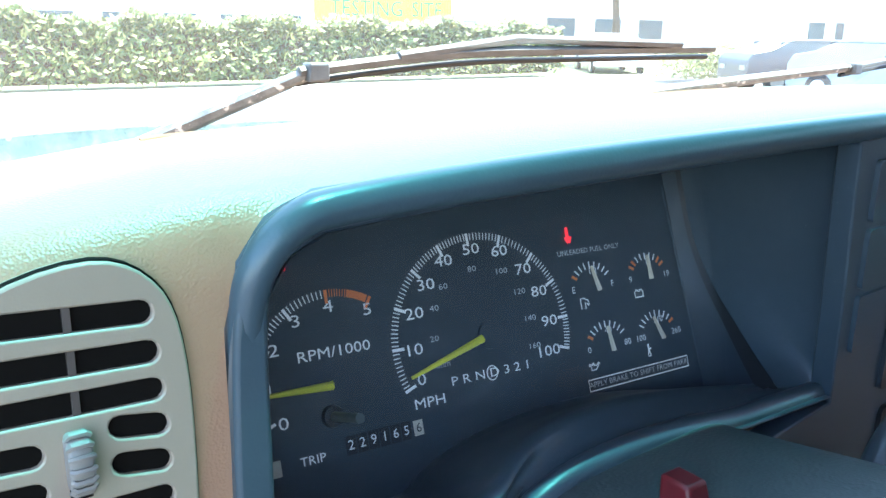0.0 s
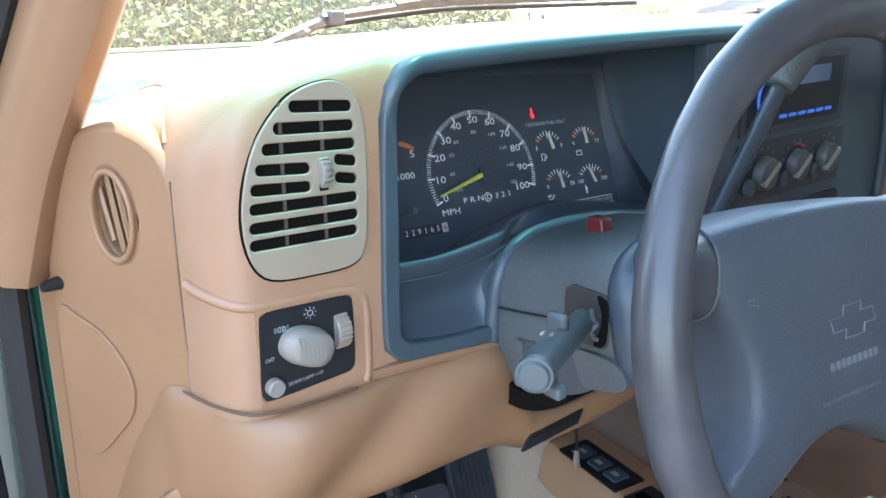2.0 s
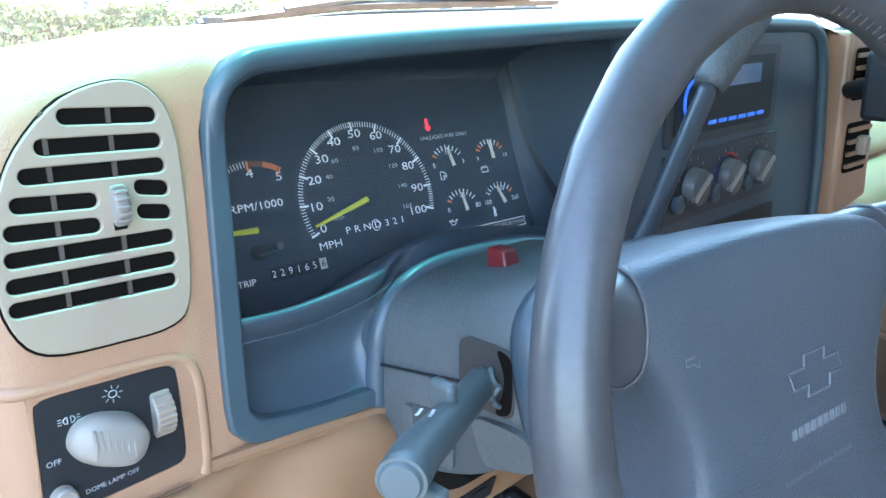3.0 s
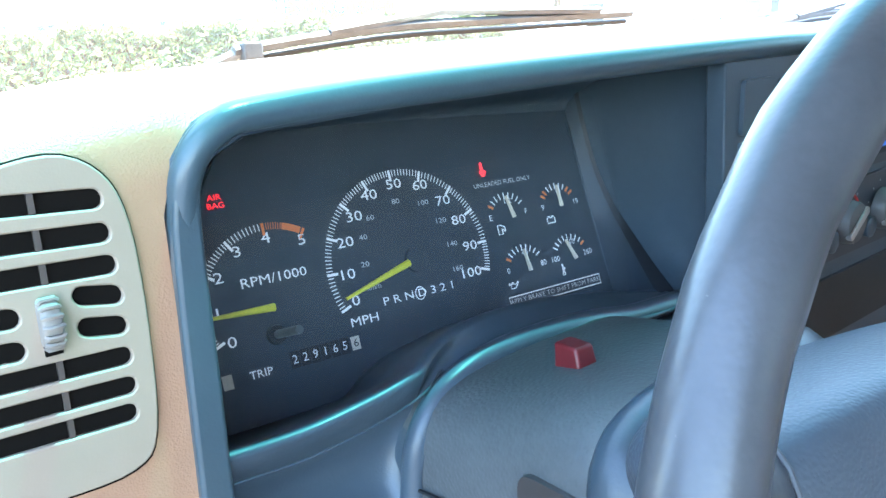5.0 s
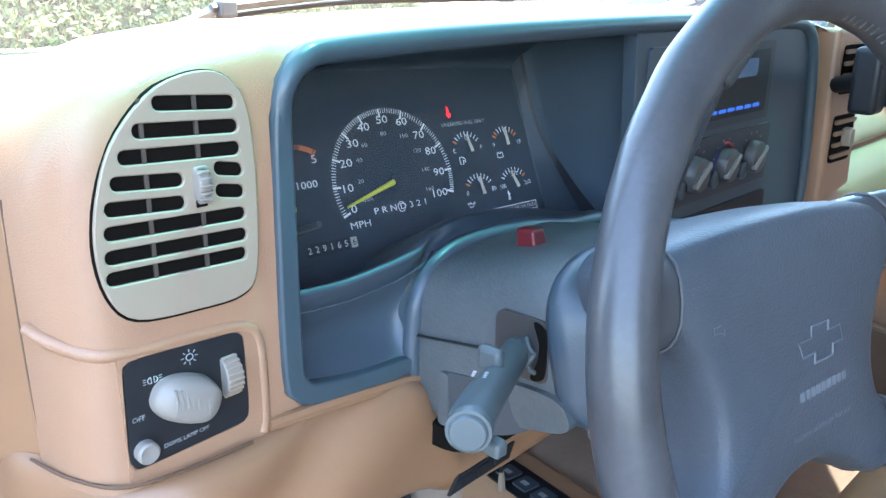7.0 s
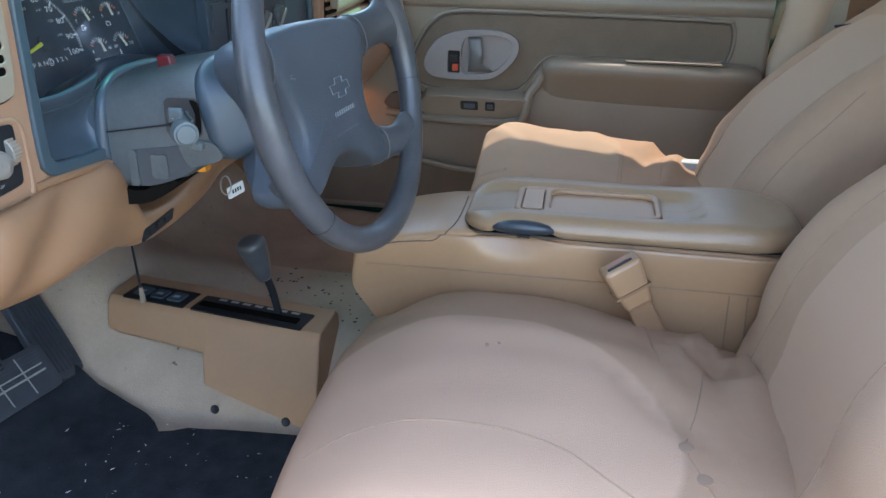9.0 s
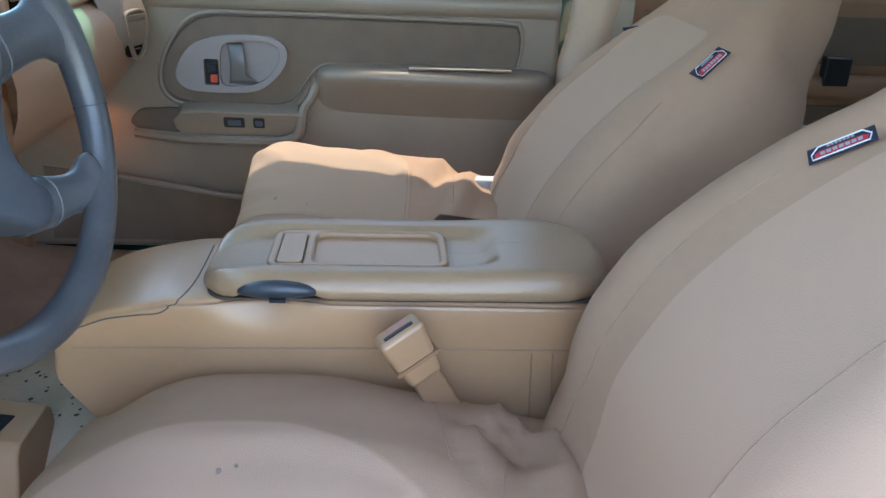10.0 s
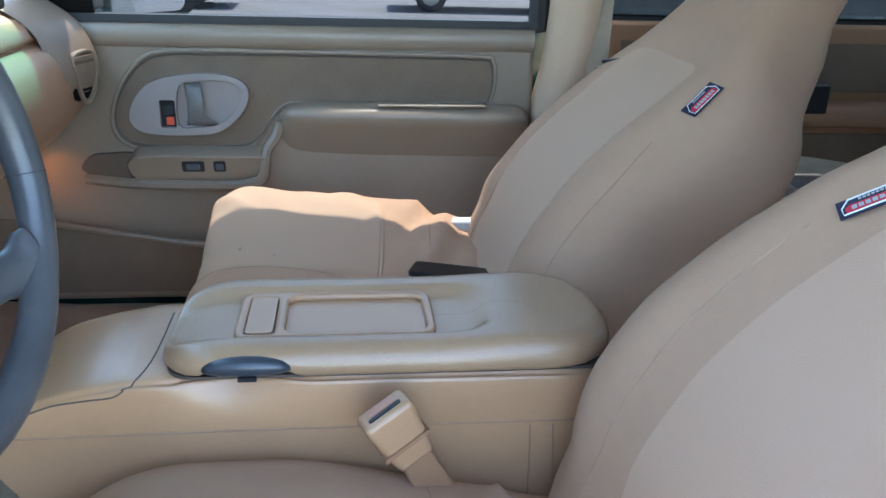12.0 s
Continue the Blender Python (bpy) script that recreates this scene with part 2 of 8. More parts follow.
def part(name, bm, material, parent=None, label="", smooth=38, bevel=0.0, sub=0, segs=3):
    """Links a bmesh (in world metres) as one mesh object under a thing or part."""
    me = bpy.data.meshes.new(name)
    if isinstance(bm, bmesh.types.BMesh):
        bmesh.ops.recalc_face_normals(bm, faces=bm.faces)
        bm.to_mesh(me)
        bm.free()
    else:
        me = bm
        me.name = name
    me.materials.clear()
    me.materials.append(material)
    ob = new(name, me)
    if parent is not None:
        ob.parent = parent
        ob.matrix_parent_inverse = Matrix.Translation(-parent.location)
    if label:
        ob["label"] = label
    if bevel:
        md = ob.modifiers.new("bevel", "BEVEL")
        md.width, md.segments, md.limit_method, md.angle_limit = bevel, segs, "ANGLE", radians(35)
        md.use_clamp_overlap = True
    if sub:
        md = ob.modifiers.new("subsurf", "SUBSURF")
        md.levels = md.render_levels = sub
    finish(me, 180 if sub else (60 if bevel else smooth))
    return ob


def grid(sections, closed=False, caps=False):
    """A skin over sections of equally many points."""
    bm = bmesh.new()
    rows = [[bm.verts.new(p) for p in s] for s in sections]
    n = len(rows[0])
    for a, b in zip(rows, rows[1:]):
        for i in range(n if closed else n - 1):
            j = (i + 1) % n
            bm.faces.new((a[i], a[j], b[j], b[i]))
    if caps:
        bm.faces.new(rows[0])
        bm.faces.new(rows[-1][::-1])
    return bm


def smooth_path(points, steps=6, closed=False):
    """Catmull-Rom through the points."""
    ps = [Vector(p) for p in points]
    n, out = len(ps), []
    for i in range(n if closed else n - 1):
        p = [ps[(i + k) % n] if closed else ps[min(max(i + k, 0), n - 1)] for k in (-1, 0, 1, 2)]
        for s in range(steps):
            t = s / steps
            out.append(0.5 * ((2 * p[1]) + (p[2] - p[0]) * t + (2 * p[0] - 5 * p[1] + 4 * p[2] - p[3]) * t * t + (3 * p[1] - p[0] - 3 * p[2] + p[3]) * t ** 3))
    if not closed:
        out.append(ps[-1])
    return out


def tube(points, radius, sides=10, closed=False, flat=1.0, ends=True):
    """A round bar along points; radius may be a list; flat squashes it across its binormal."""
    ps = [Vector(p) for p in points]
    n = len(ps)
    rad = radius if isinstance(radius, (list, tuple)) else [radius] * n
    up, secs = Vector((0.123, 0.2, 0.97)), []
    for i, p in enumerate(ps):
        a, b = (ps[i - 1], ps[(i + 1) % n]) if closed else (ps[max(i - 1, 0)], ps[min(i + 1, n - 1)])
        d = (b - a).normalized()
        side = d.cross(up).normalized()
        up = side.cross(d).normalized()
        secs.append([p + rad[i] * (math.cos(k) * side + flat * math.sin(k) * up) for k in (2 * math.pi * j / sides for j in range(sides))])
    if closed:
        secs.append(secs[0])
        bm = grid(secs, True)
        bmesh.ops.remove_doubles(bm, verts=bm.verts, dist=1e-6)
        return bm
    return grid(secs, True, ends)


def fine(sections, m, n, closed=False):
    """Refines a skin smoothly along (m) and across (n)."""
    rows = [smooth_path(s, n, closed) for s in sections]
    cols = [smooth_path(c, m) for c in zip(*rows)]
    return [list(r) for r in zip(*cols)]


class Frame:
    """A flat frame of reference: origin, right, up; toward is the way out of it."""

    def __init__(self, o, right, up):
        self.o, self.r = Vector(o), Vector(right).normalized()
        self.u = (Vector(up) - Vector(up).dot(self.r) * self.r).normalized()
        self.n = self.r.cross(self.u)

    def __call__(self, a, b, h=0.0):
        return self.o + a * self.r + b * self.u + h * self.n


def plate(f, outer, depth, holes=(), dome=0.0):
    """A slab with outline and holes in frame f, its front at h=0, going back by depth."""
    bm = bmesh.new()
    loops = []
    for loop in (outer, *holes):
        vs = [bm.verts.new(f(a, b)) for a, b in loop]
        loops.append(vs)
        for i in range(len(vs)):
            bm.edges.new((vs[i], vs[(i + 1) % len(vs)]))
    bmesh.ops.triangle_fill(bm, use_beauty=True, use_dissolve=False, edges=bm.edges[:])
    front = bm.faces[:]
    back = {}
    for v in [v for vs in loops for v in vs]:
        back[v] = bm.verts.new(v.co - depth * f.n)
    for fc in front:
        bm.faces.new([back[v] for v in reversed(fc.verts)])
    for vs in loops:
        for i in range(len(vs)):
            a, b = vs[i], vs[(i + 1) % len(vs)]
            bm.faces.new((a, b, back[b], back[a]))
    bmesh.ops.dissolve_limit(bm, angle_limit=radians(1), verts=bm.verts, edges=bm.edges)
    return bm


def rounded(x0, y0, x1, y1, r, n=5):
    out = []
    for cx, cy, a0 in ((x1 - r, y1 - r, 0), (x0 + r, y1 - r, 90), (x0 + r, y0 + r, 180), (x1 - r, y0 + r, 270)):
        out += [(cx + r * math.cos(radians(a0 + 90 * k / n)), cy + r * math.sin(radians(a0 + 90 * k / n))) for k in range(n + 1)]
    return out


def oval(cx, cy, rx, ry, n=28):
    return [(cx + rx * math.cos(2 * math.pi * k / n), cy + ry * math.sin(2 * math.pi * k / n)) for k in range(n)]


def smooth2(points, steps=5, closed=True):
    return [(p.x, p.y) for p in smooth_path([(a, b, 0) for a, b in points], steps, closed)]


def box(x0, y0, z0, x1, y1, z1):
    bm = bmesh.new()
    bmesh.ops.create_cube(bm, size=1)
    for v in bm.verts:
        v.co = ((x0 + x1) / 2 + v.co.x * (x1 - x0), (y0 + y1) / 2 + v.co.y * (y1 - y0), (z0 + z1) / 2 + v.co.z * (z1 - z0))
    return bm


def turned(f, a, b, profile, sides=24):
    """A lathe body on frame f at (a, b): profile of (radius, height)."""
    secs = [[f(a + r * math.cos(2 * math.pi * k / sides), b + r * math.sin(2 * math.pi * k / sides), h) for k in range(sides)] for r, h in profile]
    return grid(secs, True, True)


def words(text, f, a, b, size, align="CENTER", h=0.0006, stretch=1.0, turn=0.0):
    """A mesh of lettering lying on frame f."""
    cu = bpy.data.curves.new("words", "FONT")
    cu.body, cu.size, cu.align_x, cu.align_y, cu.resolution_u = text, size, align, "CENTER", 2
    ob = bpy.data.objects.new("words", cu)
    me = bpy.data.meshes.new_from_object(ob)
    c, s = math.cos(turn), math.sin(turn)
    for v in me.vertices:
        x, y = v.co.x * stretch, v.co.y
        v.co = f(a + c * x - s * y, b + s * x + c * y, h)
    bpy.data.objects.remove(ob)
    bpy.data.curves.remove(cu)
    return me


def joined(meshes):
    """Several meshes of one kind in one bmesh."""
    bm = bmesh.new()
    for m in meshes:
        if isinstance(m, bmesh.types.BMesh):
            tmp = bpy.data.meshes.new("tmp")
            m.to_mesh(tmp)
            m.free()
            m = tmp
        bm.from_mesh(m)
        bpy.data.meshes.remove(m)
    return bm


def quads(f, rects, h=0.0005):
    """Flat marks: (centre a, b, half width, half height, turn) on frame f."""
    bm = bmesh.new()
    for a, b, w, t, turn in rects:
        c, s = math.cos(turn), math.sin(turn)
        bm.faces.new([bm.verts.new(f(a + c * x - s * y, b + s * x + c * y, h)) for x, y in ((-w, -t), (w, -t), (w, t), (-w, t))])
    return bm


def line_bars(f, a, b, width, height, count, gap=0.35):
    """Plain bars in place of lettering."""
    step = width / count
    return quads(f, [(a - width / 2 + step * (k + 0.5), b, step * (1 - gap) / 2, height / 2, 0) for k in range(count)])


def tree_of(rows, closed=False):
    verts = [tuple(p) for r in rows for p in r]
    n = len(rows[0])
    faces = [(i * n + j, i * n + (j + 1) % n, (i + 1) * n + (j + 1) % n, (i + 1) * n + j) for i in range(len(rows) - 1) for j in range(n if closed else n - 1)]
    return BVHTree.FromPolygons(verts, faces)


def seam_on(tree, pts, way, name, parent, radius=0.0011, material=None):
    """A stitched seam laid on a surface, dropped along way."""
    out = []
    for p in smooth_path(pts, 6):
        hit = tree.ray_cast(Vector(p) - Vector(way) * 0.3, Vector(way), 0.8)[0]
        if hit is not None:
            out.append(hit)
    if len(out) > 2:
        part(name, tube(out, radius, 5), material or STITCH, parent)


# ---- outside ----
ASPHALT = mat("asphalt", (0.080, 0.082, 0.088), 0.9, vary=0.2, grain=0.8, grain_scale=90, blotch=0.7)
LINE = mat("road_paint", (0.75, 0.75, 0.72), 0.8, vary=0.1)
GRASS = mat("dry_grass", (0.20, 0.20, 0.09), 1.0, vary=0.3, grain=0.8, grain_scale=40, blotch=1.5)
STUCCO = mat("pale_stucco", (0.78, 0.78, 0.76), 0.9, vary=0.05, grain=0.3, grain_scale=60, blotch=0.5)
CONCRETE = mat("concrete", (0.55, 0.53, 0.49), 0.9, vary=0.1, grain=0.4, grain_scale=60, blotch=1.0)
PANE = mat("dark_pane", (0.05, 0.07, 0.09), 0.1, vary=0.2)
LEAF = mat("hedge_leaf", (0.095, 0.130, 0.038), 0.5, vary=0.5, blotch=3)
LEAF_PALE = mat("pale_leaf", (0.22, 0.23, 0.08), 0.5, vary=0.4, blotch=3)
TWIG = mat("twig_brown", (0.09, 0.06, 0.04), 0.9)
CAR_WHITE = mat("white_paint", (0.75, 0.76, 0.78), 0.3, vary=0.03, coat=0.5)
CAR_DARK = mat("dark_paint", (0.05, 0.05, 0.06), 0.3, vary=0.05, coat=0.5)
CAR_GREY = mat("grey_paint", (0.30, 0.33, 0.36), 0.3, vary=0.05, coat=0.5)
YELLOW = mat("banner_yellow", (0.80, 0.68, 0.05), 0.7, vary=0.05)
GREEN_INK = mat("banner_green", (0.05, 0.35, 0.10), 0.7)

bm = bmesh.new()
bmesh.ops.create_grid(bm, x_segments=1, y_segments=1, size=900)
tagged(part("ground", bm, ASPHALT), "grey asphalt of a sunlit parking lot", "ground", kind="structure")
bm = bmesh.new()
for k in range(-8, 12):
    bm.faces.new([bm.verts.new(p) for p in ((5.2 + 0.0 * k, 2.75 * k, 0.005), (10.0, 2.75 * k, 0.005), (10.0, 2.75 * k + 0.1, 0.005), (5.2, 2.75 * k + 0.1, 0.005))])
tagged(part("road_marking", bm, LINE), "white painted parking bay lines on asphalt", "road marking", kind="structure")
tagged(part("pavement", box(-40, 17.6, -0.1, 60, 18.6, 0.14), CONCRETE, bevel=0.02), "pale concrete kerb strip along the lot", "kerb", kind="structure")
tagged(part("lawn", box(-40, 18.61, -0.1, 60, 30, 0.10), GRASS), "dry grass verge behind the kerb", "grass", kind="structure")


def leaf_cloud(name, spans, material, count, size, seed, parent, label=""):
    """Many small leaves inside lumpy boxes; each leaf two triangles."""
    rng = random.Random(seed)
    verts, faces = [], []
    for x0, x1, y0, y1, z0, z1 in spans:
        for _ in range(count):
            x = rng.uniform(x0, x1)
            lump = 0.12 * math.sin(x * 2.3 + seed) + 0.08 * math.sin(x * 5.1) + 0.05 * rng.random()
            z = z0 + (z1 + lump - z0) * (1 - rng.random() ** 1.8)
            y = y0 + (y1 - y0) * rng.random() ** 1.6 - 0.15 * math.sin(3 * z) * rng.random()
            c = Vector((x, y, z))
            d = Vector((rng.gauss(0, 1), rng.gauss(0, 1), rng.gauss(0, 1))).normalized()
            e = d.orthogonal().normalized()
            s = size * rng.uniform(0.6, 1.3)
            n = len(verts)
            verts += [c - d * s, c + e * s * 0.45, c + d * s, c - e * s * 0.45]
            faces.append((n, n + 1, n + 2, n + 3))
    me = bpy.data.meshes.new(name)
    me.from_pydata(verts, [], faces)
    return part(name, me, material, parent, label, smooth=0)


hedge = thing("hedge", (4, 19.6, 0.1), "clipped green hedge in full sun behind the kerb", "hedge", kind="stuff")
leaf_cloud("leaves", [(-11, 18.3, 19.0, 20.0, 0.25, 1.62)], LEAF, 34000, 0.105, 1, hedge)
leaf_cloud("pale_leaves", [(-11, 18.3, 18.9, 19.6, 0.3, 1.68)], LEAF_PALE, 9000, 0.09, 2, hedge, "sunlit yellow-green leaves")
core = grid([[(x, 19.5 + 0.3 * math.cos(k) + 0.05 * math.sin(x * 3 + k), 0.85 + 0.66 * math.sin(k)) for k in (2 * math.pi * j / 10 for j in range(10))] for x in np.linspace(-11, 18.2, 60)], True, True)
part("branches", core, TWIG, hedge, "dark twiggy inside")
shrub = thing("shrub", (22, 17, 0.1), "low round shrub beside the lot", "shrub", kind="stuff")
leaf_cloud("leaves", [(20.5, 24.5, 15.8, 17.4, 0.15, 1.05)], LEAF_PALE, 6000, 0.07, 5, shrub)


def building(name, x0, y0, x1, y1, h, rows, cols, label):
    ob = thing(name, ((x0 + x1) / 2, (y0 + y1) / 2, 0), label, "building")
    part("wall", box(x0, y0, 0, x1, y1, h), STUCCO, ob)
    part("roof", box(x0 - 0.4, y0 - 0.4, h, x1 + 0.4, y1 + 0.4, h + 0.35), CONCRETE, ob)
    w = (x1 - x0) / cols
    for r in range(rows):
        for c in range(cols):
            cx, cz = x0 + w * (c + 0.5), 1.5 + r * 3.0
            win = part("window", box(cx - 0.32 * w, y0 - 0.06, cz - 0.7, cx + 0.32 * w, y0 + 0.02, cz + 0.7), CONCRETE, ob)
            part("pane", box(cx - 0.28 * w, y0 - 0.09, cz - 0.6, cx + 0.28 * w, y0 - 0.05, cz + 0.6), PANE, win)
    return ob


building("office_building", 4, 46, 36, 60, 9, 3, 10, "pale low office building with rows of windows")
building("house", 27, 30, 37, 40, 3.4, 1, 3, "white single-storey house with dark windows")
building("office_building", 40, 24, 64, 44, 8, 2, 9, "white office building with large windows")
building("office_building", 44, -30, 60, 24, 6, 2, 8, "pale building beyond the parking lot")

banner = thing("banner", (18.6, 30, 0), "yellow banner with coloured lettering on posts", "banner")
BAN = Frame((18.6, 30, 2.25), (1, 0, 0), (0, 0, 1))
part("cloth", plate(BAN, rounded(-3.4, -0.5, 3.4, 0.55, 0.03), 0.02), YELLOW, banner)
for word_, at_ in (("TESTING", -0.95), ("SITE", 2.05)):
    part("lettering", words(word_, BAN, at_, 0, 0.9, h=0.012), GREEN_INK, banner)
for px in (-3.3, 3.3):
    part("post", box(18.6 + px - 0.05, 30.03, 0, 18.6 + px + 0.05, 30.13, 3.0), CONCRETE, banner)


def car(name, at, turn, paint, label, high=1.45, long=4.4):
    """A parked car: shaped body, glasshouse, four wheels, lamps."""
    ob = thing(name, (0, 0, 0), label, "car")
    prof = [(-0.5, 0.35), (-0.49, 0.62), (-0.46, 0.72), (-0.27, 0.80), (-0.14, 1.0), (0.22, 1.0), (0.36, 0.80), (0.47, 0.74), (0.5, 0.6), (0.5, 0.35)]
    secs = [[(u * long, s * (0.88 if z < 0.8 else 0.72 if z > 0.9 else 0.86), z * high if z > 0.5 else z) for u, z in prof] for s in (-1, -0.93, 0.93, 1)]
    part("body", grid(secs, True, True), paint, ob, bevel=0.03)
    for s in (-1, 1):
        part("side_window", box(-0.22 * long, s * 0.745 - 0.02, 0.80 * high, 0.29 * long, s * 0.745 + 0.02, 0.95 * high), PANE, ob)
        for u in (-0.3, 0.31):
            f = Frame((u * long, s * 0.80, 0.33), (-s, 0, 0), (0, 0, 1))
            tyre = part("wheel", turned(f, 0, 0, [(0.33, 0), (0.33, 0.1), (0.28, 0.13), (0.2, 0.13)]), RUBBER, ob)
            part("rim", turned(f, 0, 0, [(0.2, 0.125), (0.18, 0.14), (0.04, 0.15)]), CHROME, tyre)
        part("headlight", box(0.485 * long, s * 0.6 - 0.15, 0.6, 0.503 * long, s * 0.6 + 0.15, 0.72), CHROME, ob)
    ob.matrix_basis = pose(*at, 0, 0, turn)
    return ob


car("parked_car", (22.5, 21.0, 0), 235, CAR_WHITE, "white parked car beyond the hedge")
car("parked_car", (21.0, 12.3, 0), 150, CAR_DARK, "dark parked car in bright sun", 1.4)
car("parked_van", (20.5, 27.0, 0), 0, CAR_GREY, "pale grey van behind the hedge", 1.9)
car("parked_car", (17.5, 4.2, 0), 92, CAR_DARK, "dark car parked across the lot")
car("parked_car", (19, 9.0, 0), 92, CAR_GREY, "grey car parked across the lot")
car("parked_truck", (17.8, -3.4, 0), 88, CAR_WHITE, "white truck parked across the lot", 1.85)


def tree(at, high, seed, label):
    rng = random.Random(seed)
    ob = thing("tree", at, label, "tree")
    x, y, z = at
    part("trunk", tube(smooth_path([(x, y, z), (x + 0.1, y, z + high * 0.25), (x - 0.1, y + 0.1, z + high * 0.55)], 4), [0.22 - 0.015 * k for k in range(9)], 8), TWIG, ob)
    spans = []
    for k in range(9):
        a, r = k * 2.4, high * rng.uniform(0.12, 0.3)
        cx, cy, cz = x + r * math.cos(a), y + r * math.sin(a), z + high * rng.uniform(0.5, 0.88)
        part("limb", tube([(x, y, z + high * 0.45), (cx, cy, cz)], [0.07, 0.02], 5), TWIG, ob)
        w = high * rng.uniform(0.10, 0.17)
        spans.append((cx - w, cx + w, cy - w, cy + w, cz - w * 0.7, cz + w * 0.7))
    leaf_cloud("crown", spans, LEAF, 900, 0.13, seed, ob)


for k, (tx, ty, th) in enumerate([(30, 12, 7), (33, 2, 8), (29, -8, 6.5), (-12, 30, 8), (26, 24, 7)]):
    tree((tx, ty, 0), th, 20 + k, "leafy green tree at the edge of the lot")


# ---- shell of the vehicle ----
def y_of_floor(x):
    return 0.74 + 0.13 * max(0.0, min(1.0, (x - 0.20) / 0.16)) ** 1.0 - 0.13 * max(0.0, min(1.0, (x - 0.56) / 0.14))


xs = [-0.40, -0.36, -0.2, 0.0, 0.12, 0.20, 0.24, 0.28, 0.32, 0.36, 0.45, 0.56, 0.60, 0.66, 0.70, 0.8, 1.0, 1.22]
secs = []
for x in xs:
    z = y_of_floor(x)
    secs.append([(x, -2.6, 0.80), (x, -1.2, 0.78), (x, -0.9, z), (x, -0.4, z), (x, 0.0, z), (x, 0.3, z + 0.002), (x, 0.5, z + 0.015), (x, 0.62, z + 0.07), (x, 0.74, max(z, 0.74) + 0.2), (x, 0.80, 1.1), (x, 0.80, 1.35)])
tagged(part("floor", grid(secs), CARPET, smooth=60), "worn tan carpet over the cabin floor and tunnel", "carpet", kind="structure")
tagged(part("sill", box(-0.50, -0.9, 0.55, -0.402, 0.5, 0.76), TAN_SMOOTH, bevel=0.015), "tan plastic door sill plate", "sill", kind="structure")
tagged(part("underbody", box(-0.48, -2.6, 0.45, 1.30, 0.9, 0.72), RUBBER), "dark underbody of the vehicle", "underbody", kind="structure")
def header_curve(x, y):
    """Bows the unseen header back on the passenger's side to widen the sun patch there."""
    return (0.11 if x > 0.42 else 0.002) * ((x - 0.42) / 0.775) ** 2 * max(0.0, min(1.0, (y + 0.2) / 0.6))


# headliner and roof are out of view; their edges are set to steer the sun
tagged(part("ceiling", grid([[(x, y - header_curve(x, y), 1.93 - 0.10 * abs((x - 0.43) / 0.72) ** 3 - (0.05 if y > 0.2 else 0)) for x in np.linspace(-0.29, 1.10, 13)] for y in np.linspace(-2.6, 0.184, 8)]), HEADLINER, smooth=60), "tan fabric headliner", "headliner", kind="structure")
tagged(part("roof", grid([[(x, y - header_curve(x, y), 1.975 - 0.10 * abs((x - 0.42) / 0.775) ** 3 - (0.04 if y > 0.2 else 0)) for x in np.linspace(-0.36, 1.146, 13)] for y in np.linspace(-2.65, 0.192, 8)]), PAINT, smooth=60), "dark green painted steel roof", "roof", kind="structure")
tagged(part("wall_rear", box(-0.40, -2.66, 0.72, 1.25, -2.6, 1.36), TAN_SMOOTH), "tan rear cabin wall", "wall", kind="structure")
tagged(part("wall_left", box(-0.46, -2.6, 0.72, -0.40, -0.95, 1.36), TAN_SMOOTH), "tan trimmed side wall behind the driver's door", "wall", kind="structure")
tagged(part("kick_panel", box(1.192, 0.50, 0.60, 1.26, 0.86, 1.40), TAN_SMOOTH, bevel=0.01), "tan kick panel ahead of the passenger door", "side panel", kind="structure")
tagged(part("window_right", grid([[(1.232, -2.6, 1.37), (1.232, -0.69, 1.37)], [(1.130, -2.6, 1.90), (1.130, -0.69, 1.90)]]), GLASS_REAR), "dark tinted rear side window", "window", kind="structure")
tagged(part("window_rear", box(-0.28, -2.64, 1.37, 1.12, -2.63, 1.86), GLASS_REAR), "dark tinted rear window", "window", kind="structure")
tagged(part("window_left", grid([[(-0.42, -2.6, 1.37), (-0.42, -1.0, 1.37)], [(-0.33, -2.6, 1.86), (-0.33, -1.0, 1.86)]]), GLASS_REAR), "tinted side window", "window", kind="structure")

# windshield: rows from cowl to header
WS = [[(0.43 + u * (0.80 - 0.10 * v), 0.88 - 0.655 * v - 0.10 * u * u, 1.47 + 0.42 * v + 0.02 * math.sin(math.pi * v)) for u in np.linspace(-1, 1, 13)] for v in np.linspace(-0.12, 1.08, 11)]
tagged(part("windshield", grid(WS), GLASS_FRONT, smooth=60), "dusty windshield with a green shade band", "windshield", kind="structure")
